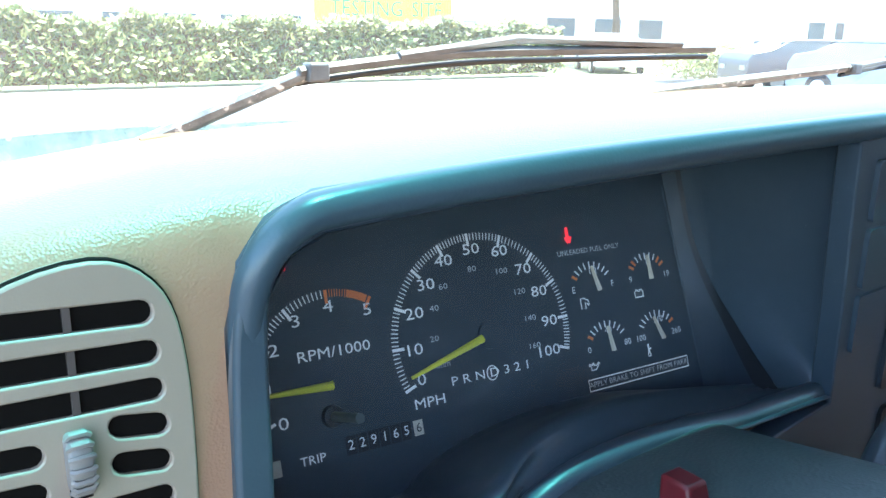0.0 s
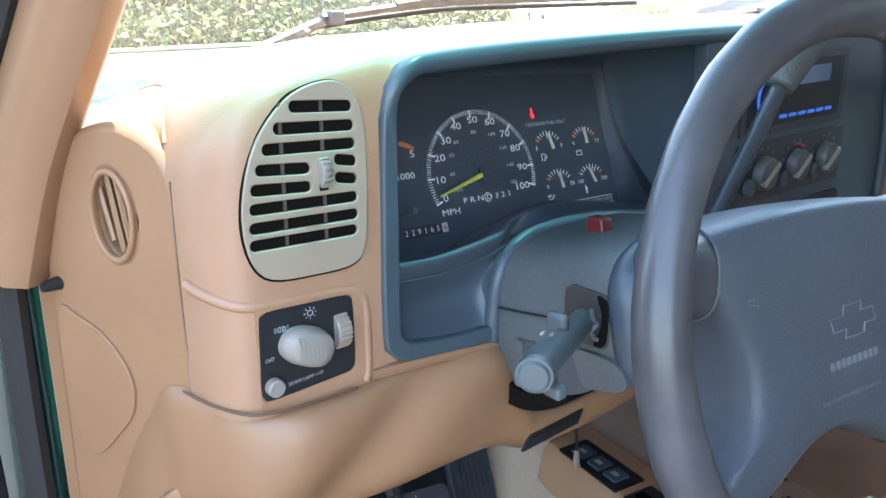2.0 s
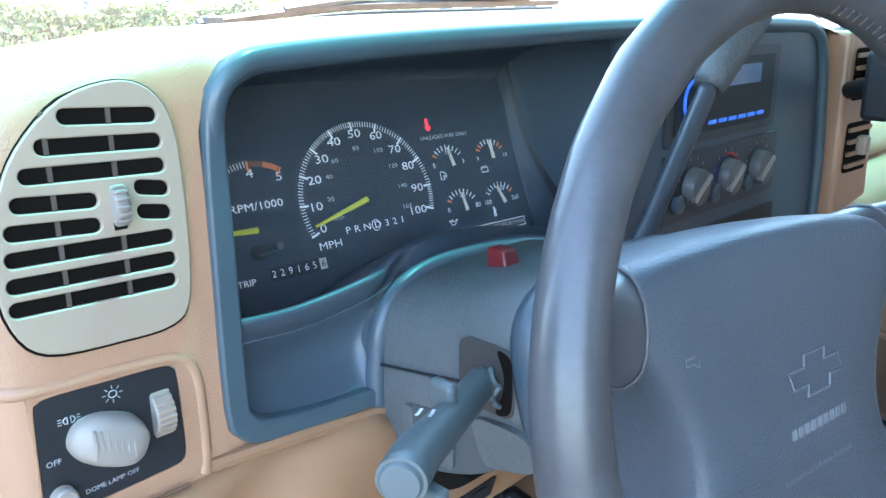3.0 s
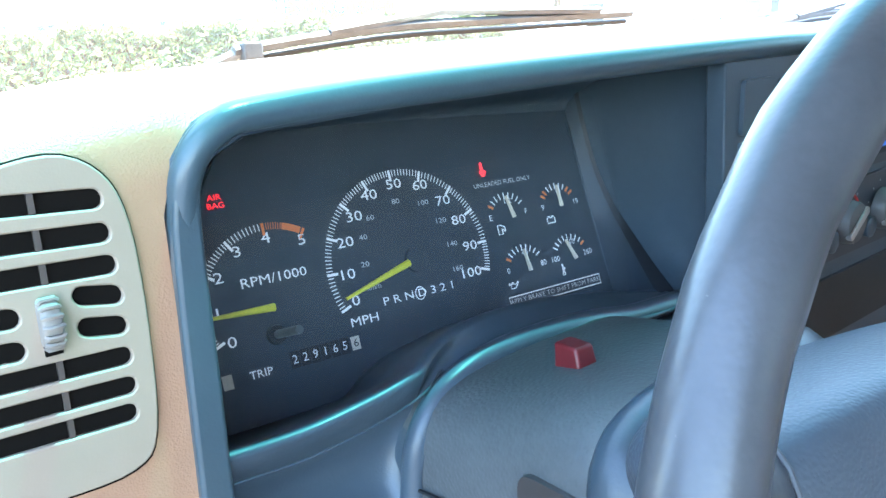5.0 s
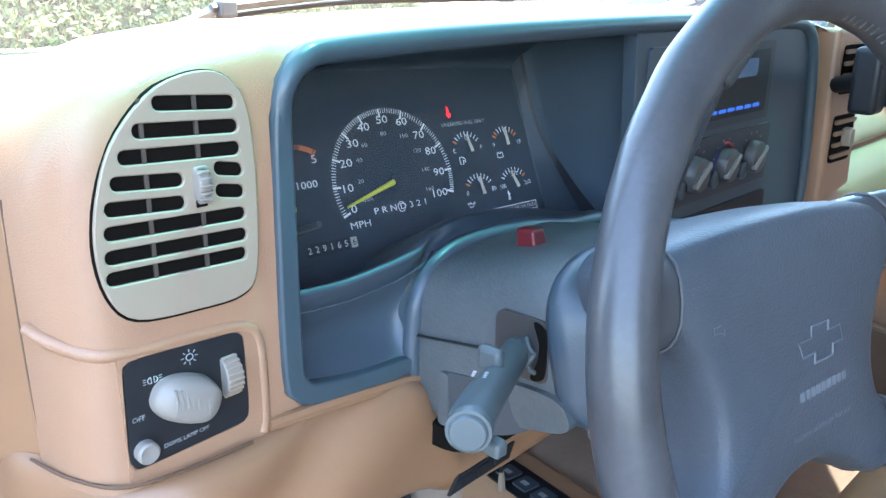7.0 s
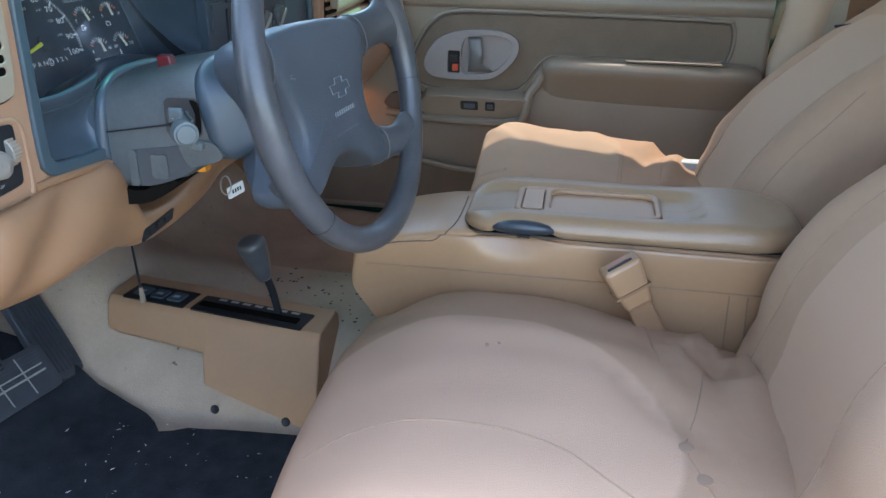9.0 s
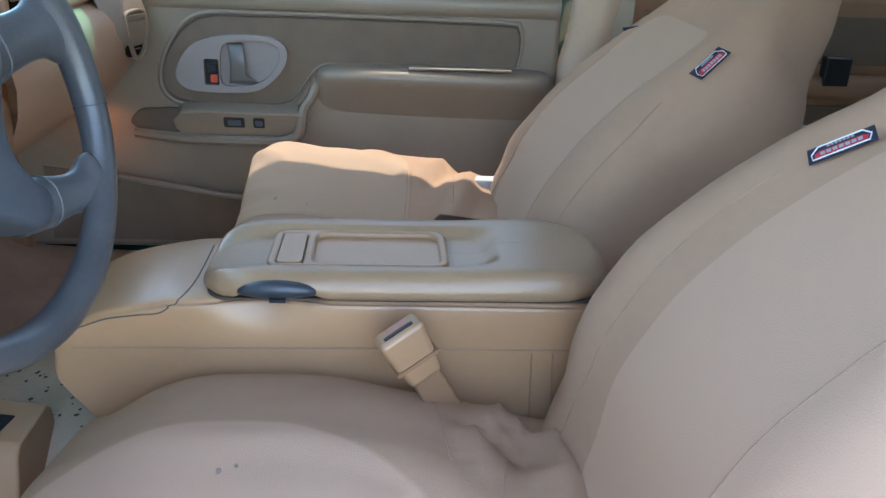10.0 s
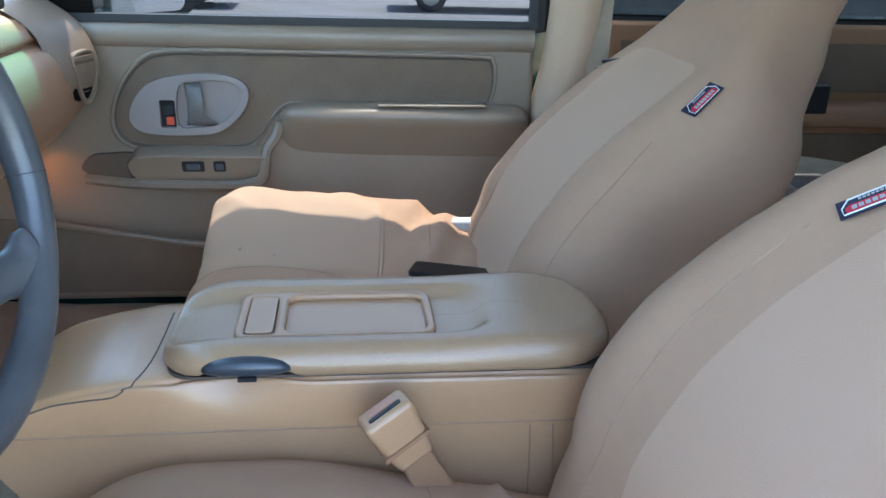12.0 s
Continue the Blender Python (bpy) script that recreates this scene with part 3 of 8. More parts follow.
for side, nm in ((-1, "left"), (1, "right")):
    for s, yb in ((side, 0),):
        pts = [(0.43 + s * 0.785, 0.43, 1.36), (0.43 + s * 0.765, 0.40, 1.45), (0.43 + s * 0.735, 0.335, 1.56), (0.43 + s * 0.70, 0.245, 1.70), (0.43 + s * 0.665, 0.16, 1.85)]
        tagged(part("a_pillar_trim", tube(smooth_path(pts, 4), 0.027, 12, flat=1.3), TAN_SMOOTH), "smooth tan windshield pillar trim", "pillar trim", kind="structure")
        pts = [(p[0] + s * 0.035, p[1] + 0.02, p[2]) for p in pts]
        tagged(part("door_seal", tube(smooth_path([(0.43 + s * 0.815, 0.46, 0.75), (0.43 + s * 0.82, 0.46, 1.1)] + pts, 4), 0.013, 8), RUBBER), "black rubber door seal along the opening", "door seal", kind="structure")
        pts = [(p[0] + s * 0.035, p[1] + 0.03, p[2]) for p in pts]
        tagged(part("door_frame", tube(smooth_path([(0.43 + s * 0.855, 0.50, 0.7), (0.43 + s * 0.86, 0.50, 1.1)] + pts, 4), 0.03, 8), PAINT), "dark green painted door opening", "door frame", kind="structure")
# B pillar on the driver's side stands behind the opening
tagged(part("b_pillar_trim", tube([(-0.38, -0.98, 0.75), (-0.37, -1.0, 1.3), (-0.28, -1.02, 1.88)], 0.05, 10), TAN_SMOOTH), "tan pillar trim behind the driver's door", "pillar trim", kind="structure")

hood = [[(0.43 + u * (0.86 - 0.05 * v), 0.93 + 1.35 * v - 0.05 * u * u, 1.395 - 0.10 * v - 0.05 * abs(u) ** 3 - (0.12 * max(0, v - 0.85) / 0.15)) for u in np.linspace(-1, 1, 15)] for v in np.linspace(0, 1, 12)]
tagged(part("hood", grid(hood), PAINT, smooth=60), "dark green painted hood with bright sky glare", "hood", kind="structure")
tagged(part("front_body", box(-0.40, 0.98, 0.5, 1.26, 2.2, 1.2), RUBBER), "engine bay below the hood", "engine bay", kind="structure")
cowl = [[(x, y, z) for y, z in ((0.80, 1.34), (0.90, 1.372), (0.97, 1.378), (1.0, 1.36))] for x in np.linspace(-0.38, 1.24, 10)]
tagged(part("cowl", grid(cowl), RUBBER, smooth=60), "black cowl panel below the windshield", "cowl", kind="structure")
WIPER_ARM = mat("wiper_arm_paint", (0.12, 0.13, 0.135), 0.5, vary=0.5, blotch=60, dirt=(0.5, 0.5, 0.5, 70), dirt_at=0.60)
BLADE = mat("sun_bleached_blade", (0.07, 0.075, 0.08), 0.5, vary=0.3, blotch=40)
for pts in ([(-0.115, 0.935, 1.378), (0.03, 0.89, 1.443), (0.165, 0.81, 1.510)], [(0.62, 0.93, 1.44), (0.9, 0.86, 1.47), (1.18, 0.76, 1.50)]):
    wiper = thing("wiper", pts[0], "sun-bleached grey windshield wiper resting on the glass", "wiper", "windshield wipers")
    part("arm", tube(smooth_path(pts, 5), [0.018 - 0.0006 * k for k in range(11)], 8, flat=0.6), WIPER_ARM, wiper)
    e = Vector(pts[-1])
    blade = [e + Vector((d, -0.03 * d / 0.6 + 0.0, h)) for d, h in ((-0.02, -0.002), (0.10, 0.010), (0.22, 0.018), (0.40, 0.02), (0.64, 0.022))]
    part("blade", tube(smooth_path(blade, 4), 0.008, 6, flat=0.8), BLADE, wiper)
    part("rubber_strip", tube([b + Vector((0, 0.01, -0.012)) for b in smooth_path(blade, 4)], 0.004, 5), BLACK, wiper)
    part("hinge", box(e.x - 0.014, e.y - 0.014, e.z - 0.012, e.x + 0.010, e.y + 0.006, e.z + 0.008), BLADE, wiper, bevel=0.003)
    part("bridge", tube([blade[1] + Vector((0, -0.004, 0.004)), blade[2] + Vector((0.05, -0.004, 0.016)), blade[4] + Vector((-0.08, -0.004, 0.006))], 0.006, 6), BLADE, wiper)

# the driver's own door, swung wide open
ddoor = thing("driver_door", (-0.47, 0.46, 0.7), "open tan-trimmed driver's door with green outer skin", "door")
DD = Frame((-0.47, 0.47, 0), (0.90, 0.43, 0), (0, 0, 1))
part("panel", plate(DD, [(-1.02, 0.72), (-0.02, 0.72), (-0.02, 1.32), (-1.03, 1.34)], 0.05), DOOR_TAN, ddoor, "tan moulded inner panel", bevel=0.012)
part("insert", plate(Frame(DD(0, 0, 0.004), DD.r, DD.u), rounded(-0.95, 1.19, -0.25, 1.29, 0.03), 0.003), SUEDE, ddoor)
part("armrest", tube([DD(-0.95, 1.15, 0.02), DD(-0.55, 1.15, 0.03), DD(-0.30, 1.10, 0.01)], 0.032, 10), DOOR_TAN, ddoor)
part("skin", plate(Frame(DD(0, 0, -0.054), DD.r, DD.u), [(-1.05, 0.60), (0.0, 0.60), (0.0, 1.32), (-1.05, 1.34)], 0.05), PAINT, ddoor, "dark green outer skin", bevel=0.01)
part("glass", plate(Frame(DD(0, 0, -0.03), DD.r, DD.u), [(-1.0, 1.34), (-0.06, 1.34), (-0.40, 1.82), (-0.98, 1.84)], 0.004), GLASS_SIDE, ddoor, "tinted door glass")
part("window_frame", tube([DD(-1.03, 1.33, -0.03), DD(-1.01, 1.86, -0.03), DD(-0.40, 1.85, -0.03), DD(-0.03, 1.33, -0.03)], 0.018, 8), PAINT, ddoor)


# ---- dashboard ----
dash = thing("dashboard", (0.4, 0.5, 1.1), "tan vinyl dashboard with a slate gauge hood, top in full sun", "dashboard")


def crown(x):
    return float(np.interp(x, [-0.283, -0.275, -0.262, -0.245, -0.22, -0.165, 0, 0.25, 0.55, 0.66, 0.78, 0.95, 1.17],
                           [1.440, 1.466, 1.483, 1.494, 1.502, 1.509, 1.515, 1.517, 1.511, 1.490, 1.455, 1.425, 1.405]))


def face_y(x):
    return float(np.interp(x, [-0.284, -0.282, -0.277, -0.268, -0.258, 0.5, 0.62, 0.75, 0.95, 1.08, 1.14, 1.175], [0.290, 0.268, 0.250, 0.240, 0.236, 0.236, 0.228, 0.235, 0.222, 0.198, 0.192, 0.205]))


def dash_section(x, low):
    t, y0 = crown(x), face_y(x)
    drop = float(np.interp(x, [-0.28, -0.1, 0.2, 0.6, 1.17], [0.036, 0.026, 0.016, 0.010, 0.006]))
    high = max(t - 0.028, low + 0.001) if low < 1.46 else max(low, t - 0.028)
    steps = [low + (high - low) * k / 5 for k in range(6)]
    back = [(y0 + 0.0015, max(t - 0.014, high)), (y0 + 0.006, t - 0.005), (y0 + 0.016, t - 0.001), (y0 + 0.04, t + 0.003), (y0 + 0.09, t + 0.005), (0.40, t + 0.004 - 0.5 * drop), (0.50, t - drop), (0.70, t - 0.012 - 2.0 * drop), (0.86, t - 0.03 - 2.6 * drop), (0.90, 1.34)]
    lean = max(0.0, min(1.0, (x - 0.70) / 0.1))
    return [(x, y0 + lean * (0.45 * max(0.0, z - 1.24) + 0.9 * max(0.0, 1.19 - z)), z) for z in steps] + [(x, y + lean * 0.45 * max(0.0, t - 0.028 - 1.24) * max(0.0, 1 - (y - y0) / 0.3), z) for y, z in back]


left = [dash_section(x, 1.285) for x in (-0.284, -0.281, -0.275, -0.268, -0.262, -0.254, -0.245, -0.232, -0.22, -0.20, -0.18, -0.164)]
part("left_face", grid(left), TAN, dash, "grained tan vinyl end of the dashboard", smooth=70)
corner = lambda x: float(np.interp(x, [-0.1645, -0.160, -0.150, -0.140, -0.130, -0.12], [1.466, 1.482, 1.4935, 1.4985, 1.502, 1.505]))
mid = [dash_section(x, min(corner(x), crown(x) - 0.008) if x < -0.119 else crown(x) - 0.008) for x in (-0.164, -0.162, -0.158, -0.154, -0.149, -0.143, -0.136, -0.128, -0.12, *np.linspace(-0.10, 0.62, 20))]
mid.append([(0.626, p[1], min(p[2], 1.34)) for p in mid[-1]])
part("top_pad", grid(mid), TAN, dash, "sunlit grained dash top", smooth=70)


def passenger_section(x):
    """Knee curve, rounded lower pad, a dark gap, the upper pad and the shelf under the glass."""
    e = max(0.0, (x - 1.06) / 0.135)
    pull = 0.008 * e ** 2 + (0.016 if x > 1.18 else 0) + (0.045 if x > 1.188 else 0) + 0.030 * max(0.0, (0.72 - x) / 0.10) ** 2 * 0.3
    low = 0.018 * e ** 2
    prof = [(0.300, 1.120), (0.262, 1.135), (0.232, 1.165), (0.216, 1.205), (0.211, 1.245), (0.216, 1.280), (0.229, 1.304), (0.248, 1.316), (0.256, 1.3175), (0.258, 1.3215), (0.250, 1.3245), (0.249, 1.330), (0.256, 1.345), (0.272, 1.360), (0.298, 1.369), (0.312, 1.374), (0.318, 1.386), (0.324, 1.402), (0.340, 1.412), (0.40, 1.418), (0.55, 1.412), (0.72, 1.395), (0.86, 1.375), (0.90, 1.34)]
    lift = 0.055 * max(0.0, min(1.0, (0.78 - x) / 0.14)) ** 1.5
    return [(x, y + pull * max(0.0, 1 - (y - 0.21) / 0.3), z - low * (1 if z > 1.2 else -0.6) + (lift if z > 1.36 else 0.4 * lift * max(0.0, (z - 1.30) / 0.06))) for y, z in prof]


right = [passenger_section(x) for x in (0.62, 0.64, 0.68, 0.72, 0.76, 0.80, 0.86, 0.92, 0.98, 1.04, 1.08, 1.11, 1.135, 1.155, 1.172, 1.184, 1.192)]
part("passenger_side", grid(right), TAN, dash, "tan passenger side with sun on its pads", smooth=60)
under = [[(x, 0.298, 1.122), (x, 0.34, 1.09), (x, 0.45, 1.07), (x, 0.62, 1.05), (x, 0.8, 1.0)] for x in (0.62, 0.9, 1.185)]
part("underside", grid(under), TAN_SMOOTH, dash)
courtesy = thing("courtesy_lamp", (1.12, 0.36, 1.075), "small amber courtesy lamp lit under the dashboard", "lamp")
part("lens", plate(Frame((1.12, 0.36, 1.078), (1, 0, 0), (0, -1, 0)), rounded(-0.022, -0.012, 0.022, 0.012, 0.005), 0.008), mat("amber_lens", (0.9, 0.5, 0.2), 0.4, emit=(1.0, 0.35, 0.08, 0.6)), courtesy, "glowing amber lens", bevel=0.002)
glow = new("courtesy_glow", bpy.data.lights.new("courtesy_glow", "SPOT"))
glow.data.energy, glow.data.color, glow.data.shadow_soft_size = 0.022, (1.0, 0.36, 0.10), 0.012
glow.data.spot_size, glow.data.spot_blend = radians(75), 0.8
glow.matrix_world = look((1.120, 0.340, 1.068), (1.195, 0.285, 1.035))
# drip groove line along the front lip of the hood
part("hood_lip", tube([(x, face_y(x) - 0.001, crown(x) - 0.012) for x in np.linspace(-0.132, 0.56, 30)], 0.0045, 8), SLATE, dash, "slate edge trim of the gauge hood")

seam_on(tree_of(mid), [(-0.16, 0.322, 1.5), (-0.12, 0.334, 1.5), (-0.05, 0.346, 1.5), (0.10, 0.36, 1.5), (0.35, 0.372, 1.5)], (0, 0, -1), "pad_seam", dash, 0.0010)

# end cap facing the open door
CAP = Frame((-0.281, 0.290, 0), (0.43, -0.90, 0), (0, 0, 1))
cap = [(0, 1.288), (0.0, 1.435)] + smooth2([(0.0, 1.435), (-0.014, 1.456), (-0.05, 1.468), (-0.095, 1.453), (-0.122, 1.42), (-0.128, 1.37)], 4, False)[1:] + [(-0.132, 1.25), (-0.14, 1.05), (-0.095, 1.05), (-0.084, 1.18)]
hole = oval(-0.055, 1.406, 0.0165, 0.029)
part("end_cap", plate(CAP, cap, 0.03, [hole]), TAN_SMOOTH, dash, "smooth tan end cap", bevel=0.006)
part("hinge_trim", plate(Frame(CAP(0, 0, -0.008), CAP.r, CAP.u), [(-0.165, 0.78), (-0.10, 0.78), (-0.10, 1.40), (-0.150, 1.40)], 0.02), TAN_SMOOTH, dash, "tan trim strip beside the door hinge", bevel=0.004)
demister = part("demister_grille", plate(Frame(CAP(0, 0, 0.003), CAP.r, CAP.u), oval(-0.055, 1.406, 0.0195, 0.0325), 0.006, [oval(-0.055, 1.406, 0.0155, 0.028)]), TAN_SMOOTH, dash, "oval demister outlet ring", bevel=0.002)
part("duct", plate(Frame(CAP(0, 0, -0.022), CAP.r, CAP.u), oval(-0.055, 1.406, 0.018, 0.031), 0.003), VOID, demister)
for k in range(4):
    a = -0.055 + (k - 1.5) * 0.0078
    hz = 0.027 * math.sqrt(max(0.1, 1 - ((a + 0.055) / 0.0165) ** 2))
    part("slat", tube([CAP(a - 0.004, 1.406 + hz, -0.006), CAP(a + 0.004, 1.406 - hz, -0.006)], 0.0021, 6), TAN_SMOOTH, demister)
fuse = smooth2([(-0.118, 1.33), (-0.10, 1.328), (-0.075, 1.316), (-0.056, 1.29), (-0.058, 1.262), (-0.075, 1.24), (-0.098, 1.218), (-0.112, 1.225), (-0.119, 1.26)], 4)
cover = part("fuse_cover", plate(Frame(CAP(0, 0, 0.0025), CAP.r, CAP.u), fuse, 0.004), TAN_SMOOTH, dash, "fuse box cover with finger notch", bevel=0.0018)
part("finger_notch", turned(Frame(CAP(0, 0, 0.0028), CAP.r, CAP.u), -0.081, 1.285, [(0.007, 0), (0.005, -0.002), (0.001, -0.003)], 14), TAN_SMOOTH, cover)
part("bump_stop", tube([CAP(-0.116, 1.350, -0.002), CAP(-0.118, 1.350, 0.012)], [0.0055, 0.0035], 10), BLACK, dash, "small black door switch pin")

tagged(part("door_seal", tube(smooth_path([CAP(-0.172, 0.72, 0.006), CAP(-0.170, 1.0, 0.006), CAP(-0.166, 1.25, 0.006), CAP(-0.158, 1.40, 0.006), CAP(-0.145, 1.50, 0.012)], 5), 0.011, 8), RUBBER), "black rubber seal on the hinge pillar", "door seal", kind="structure")
tagged(part("door_jamb", plate(Frame(CAP(0, 0, -0.012), CAP.r, CAP.u), [(-0.36, 0.70), (-0.178, 0.70), (-0.168, 1.38), (-0.16, 1.47), (-0.30, 1.47)], 0.03), PAINT, bevel=0.006), "dark green painted door jamb", "door frame", kind="structure")

# side air vent
VF = Frame((0, 0.2335, 0), (1, 0, 0), (0, 0, 1))
vent_out = smooth2([(-0.200, 1.495), (-0.184, 1.487), (-0.177, 1.468), (-0.1755, 1.43), (-0.178, 1.388), (-0.188, 1.3755), (-0.215, 1.3745), (-0.247, 1.378), (-0.260, 1.393), (-0.2635, 1.42), (-0.258, 1.448), (-0.247, 1.470), (-0.226, 1.489)], 4)
rows = [(1.480, -0.229, -0.185), (1.468, -0.240, -0.184), (1.4565, -0.248, -0.1835), (1.445, -0.253, -0.183), (1.4335, -0.257, -0.183), (1.422, -0.2585, -0.183), (1.4105, -0.2595, -0.183), (1.4, -0.260, -0.184)]
slots = []
for k, (z, a, b) in enumerate(rows):
    tilt = 0.0022
    spans = [(a, -0.2165), (-0.1995, b)] if k in (3, 4) else [(a, b)]
    for s, e in spans:
        slots.append([(p, q + tilt * (-(p - s) / (e - s) + 0.5) * 1.4) for p, q in rounded(s, z - 0.0036, e, z + 0.0036, 0.0033, 3)])
vent = thing("air_vent", (-0.22, 0.24, 1.37), "rounded dashboard air vent with eight open slots", "air vent")
part("face", plate(VF, vent_out, 0.010, slots), VENT, vent, "pale tan plastic vent face", bevel=0.0014, segs=2)
part("gap", plate(Frame((0, 0.2355, 0), (1, 0, 0), (0, 0, 1)), [(x + (0.0006 if x > -0.22 else -0.0005), z + (0.0003 if z > 1.43 else -0.0016)) for x, z in vent_out], 0.003), VOID, vent)
for x in (-0.235, -0.207):
    part("vane", box(x - 0.0010, 0.2342, 1.392, x + 0.0010, 0.2354, 1.484), VANE, vent)
part("stem_slot", box(-0.2112, 0.2318, 1.4285, -0.2056, 0.2332, 1.4435), VOID, vent)
thumb_c = Vector((-0.2082, 0.2335, 1.4400))
thumb = part("thumb_wheel", grid([[thumb_c + Vector((dx, -r * math.cos(k), r * 1.25 * math.sin(k))) for k in (2 * math.pi * j / 24 for j in range(24))] for dx, r in ((-0.0034, 0.0050), (-0.0031, 0.0064), (-0.0022, 0.0070), (0.0022, 0.0070), (0.0031, 0.0064), (0.0034, 0.0050))], True, True), KNOB, vent, "ribbed vent thumbwheel", smooth=60)
for k in range(7):
    a = radians(-66 + 22 * k)
    part("rib", tube([thumb_c + Vector((dx, -r * math.cos(a), r * 1.25 * math.sin(a))) for dx, r in ((-0.0031, 0.0068), (-0.0021, 0.0077), (0.0021, 0.0077), (0.0031, 0.0068))], 0.0009, 6), KNOB, thumb)

# headlight switch panel
pod = smooth2([(-0.281, 1.366), (-0.262, 1.3625), (-0.22, 1.3605), (-0.185, 1.3585), (-0.176, 1.349), (-0.175, 1.32), (-0.178, 1.295), (-0.20, 1.288), (-0.245, 1.290), (-0.270, 1.292), (-0.280, 1.302), (-0.282, 1.335)], 4)
LS = Frame((-0.2225, 0.2351, 1.326), (1, 0, 0), (0, 0, 1))
plate_out = smooth2([(-0.0345, 0.025), (-0.0325, 0.0295), (-0.026, 0.0310), (0.0, 0.0300), (0.025, 0.0287), (0.0315, 0.0265), (0.0330, 0.021), (0.0336, 0.0), (0.0335, -0.020), (0.0310, -0.0255), (0.025, -0.0270), (0.0, -0.0282), (-0.029, -0.0292), (-0.0350, -0.0265), (-0.0362, -0.020), (-0.0355, 0.0)], 4)
part("lower_pod", plate(Frame((0, 0.2354, 0), (1, 0, 0), (0, 0, 1)), [(max(x, -0.2595), min(z, 1.3605)) for x, z in pod], 0.008, [[(-0.2225 + a * 1.02, 1.326 + b * 1.02) for a, b in plate_out]]), TAN, dash, "grained surround of the headlight switch", bevel=0.0003)
lamp = thing("headlight_switch", (-0.22, 0.23, 1.29), "black headlight switch panel with grey rotary knob", "switch panel")
part("plate", plate(LS, plate_out, 0.004), BLACK, lamp, bevel=0.001)
KC = (-0.0050, 0.0025)
kt = radians(-24)


def knob_at(u, v, h):
    return LS(KC[0] + math.cos(kt) * u - math.sin(kt) * v, KC[1] + math.sin(kt) * u + math.cos(kt) * v, h)


def knob_ring(s, h, slide=0.0):
    out = []
    for k in (2 * math.pi * j / 32 for j in range(32)):
        c, q = math.cos(k), math.sin(k)
        out.append(knob_at(slide + s * 0.0163 * math.copysign(abs(c) ** 0.8, c), s * 0.0117 * math.copysign(abs(q) ** 0.85, q) * (1 + 0.12 * c), h))
    return out


kn = part("knob", grid([knob_ring(s, h, sl) for s, h, sl in ((1.12, 0.0, -0.0008), (1.12, 0.003, -0.0008), (1.07, 0.0060, 0.0), (0.99, 0.0082, 0.0012), (0.93, 0.0098, 0.0022), (0.80, 0.0112, 0.0032), (0.4, 0.0118, 0.0036))], True, True), KNOB, lamp, "grey ribbed rotary knob", smooth=60)
for k in range(7):
    u = -0.0095 + 0.0032 * k
    part("ridge", tube([knob_at(u - 0.003, 0.0062, 0.0106), knob_at(u, 0.0, 0.0116), knob_at(u + 0.003, -0.0078, 0.0104)], 0.0008, 6), KNOB, kn)
dim = part("dimmer_wheel", turned(Frame(LS(0.0230, 0.0050, -0.005), (0, -1, 0), (0, 0, 1)), 0, 0, [(0.0118, -0.005), (0.0128, -0.004), (0.0128, 0.004), (0.0118, 0.005)], 26), KNOB, lamp, "ribbed dimmer thumbwheel")
for k in range(9):
    ang = radians(-60 + 15 * k)
    part("rib", tube([LS(0.0185, 0.0050 + 0.0129 * math.sin(ang), -0.005 + 0.0129 * math.cos(ang)), LS(0.0275, 0.0050 + 0.0129 * math.sin(ang), -0.005 + 0.0129 * math.cos(ang))], 0.0009, 5), VENT, dim)
part("dome_button", turned(LS, -0.0285, -0.0195, [(0.0060, 0), (0.0060, 0.005), (0.0050, 0.0062), (0.003, 0.0058)], 20), KNOB, lamp, "round grey push button")
part("lettering", words("OFF", LS, -0.0300, -0.0010, 0.0040), GREY_INK, lamp)
part("dome_lettering", words("DOME LAMP OFF", LS, -0.0050, -0.0212, 0.0035, turn=0.04), GREY_INK, lamp)
rays = [(0.0005 + 0.0040 * math.cos(k), 0.0235 + 0.0036 * math.sin(k), 0.0009, 0.00025, k) for k in (2 * math.pi * j / 8 for j in range(8))]
rays += [(-0.0205 + s * 0.0043, 0.0178 + 0.0013 * (j - 1), 0.0009, 0.00022, 0) for s in (-1, 1) for j in range(3)]
lobes = [[LS(-0.0205 + s * (0.0008 + 0.0019 * math.cos(k)), 0.0178 + 0.0017 * math.sin(k), 0.0006) for k in (radians(-90 + 20 * j) for j in range(10))] for s in (-1, 1)]
part("symbols", joined([quads(LS, rays)] + [tube(p, 0.00028, 4, closed=True) for p in lobes] + [tube([LS(0.0005 + 0.0020 * math.cos(k), 0.0235 + 0.0018 * math.sin(k), 0.0006) for k in (2 * math.pi * j / 14 for j in range(14))], 0.0003, 4, closed=True)]), GREY_INK, lamp)

part("pod_lip", tube(smooth_path([(-0.2835, 0.279, 1.3705), (-0.2790, 0.258, 1.3675), (-0.266, 0.2405, 1.3630), (-0.245, 0.2382, 1.3610), (-0.22, 0.2380, 1.3600), (-0.190, 0.2380, 1.3570), (-0.1790, 0.2380, 1.347), (-0.1772, 0.2380, 1.32), (-0.1775, 0.2380, 1.296), (-0.179, 0.2380, 1.287)], 5), 0.0038, 12), TAN, dash)
# dark brown tubes paint the shade inside the panel gaps
SEAM_SHADE = mat("shaded_joint", (0.11, 0.062, 0.036), 0.8)
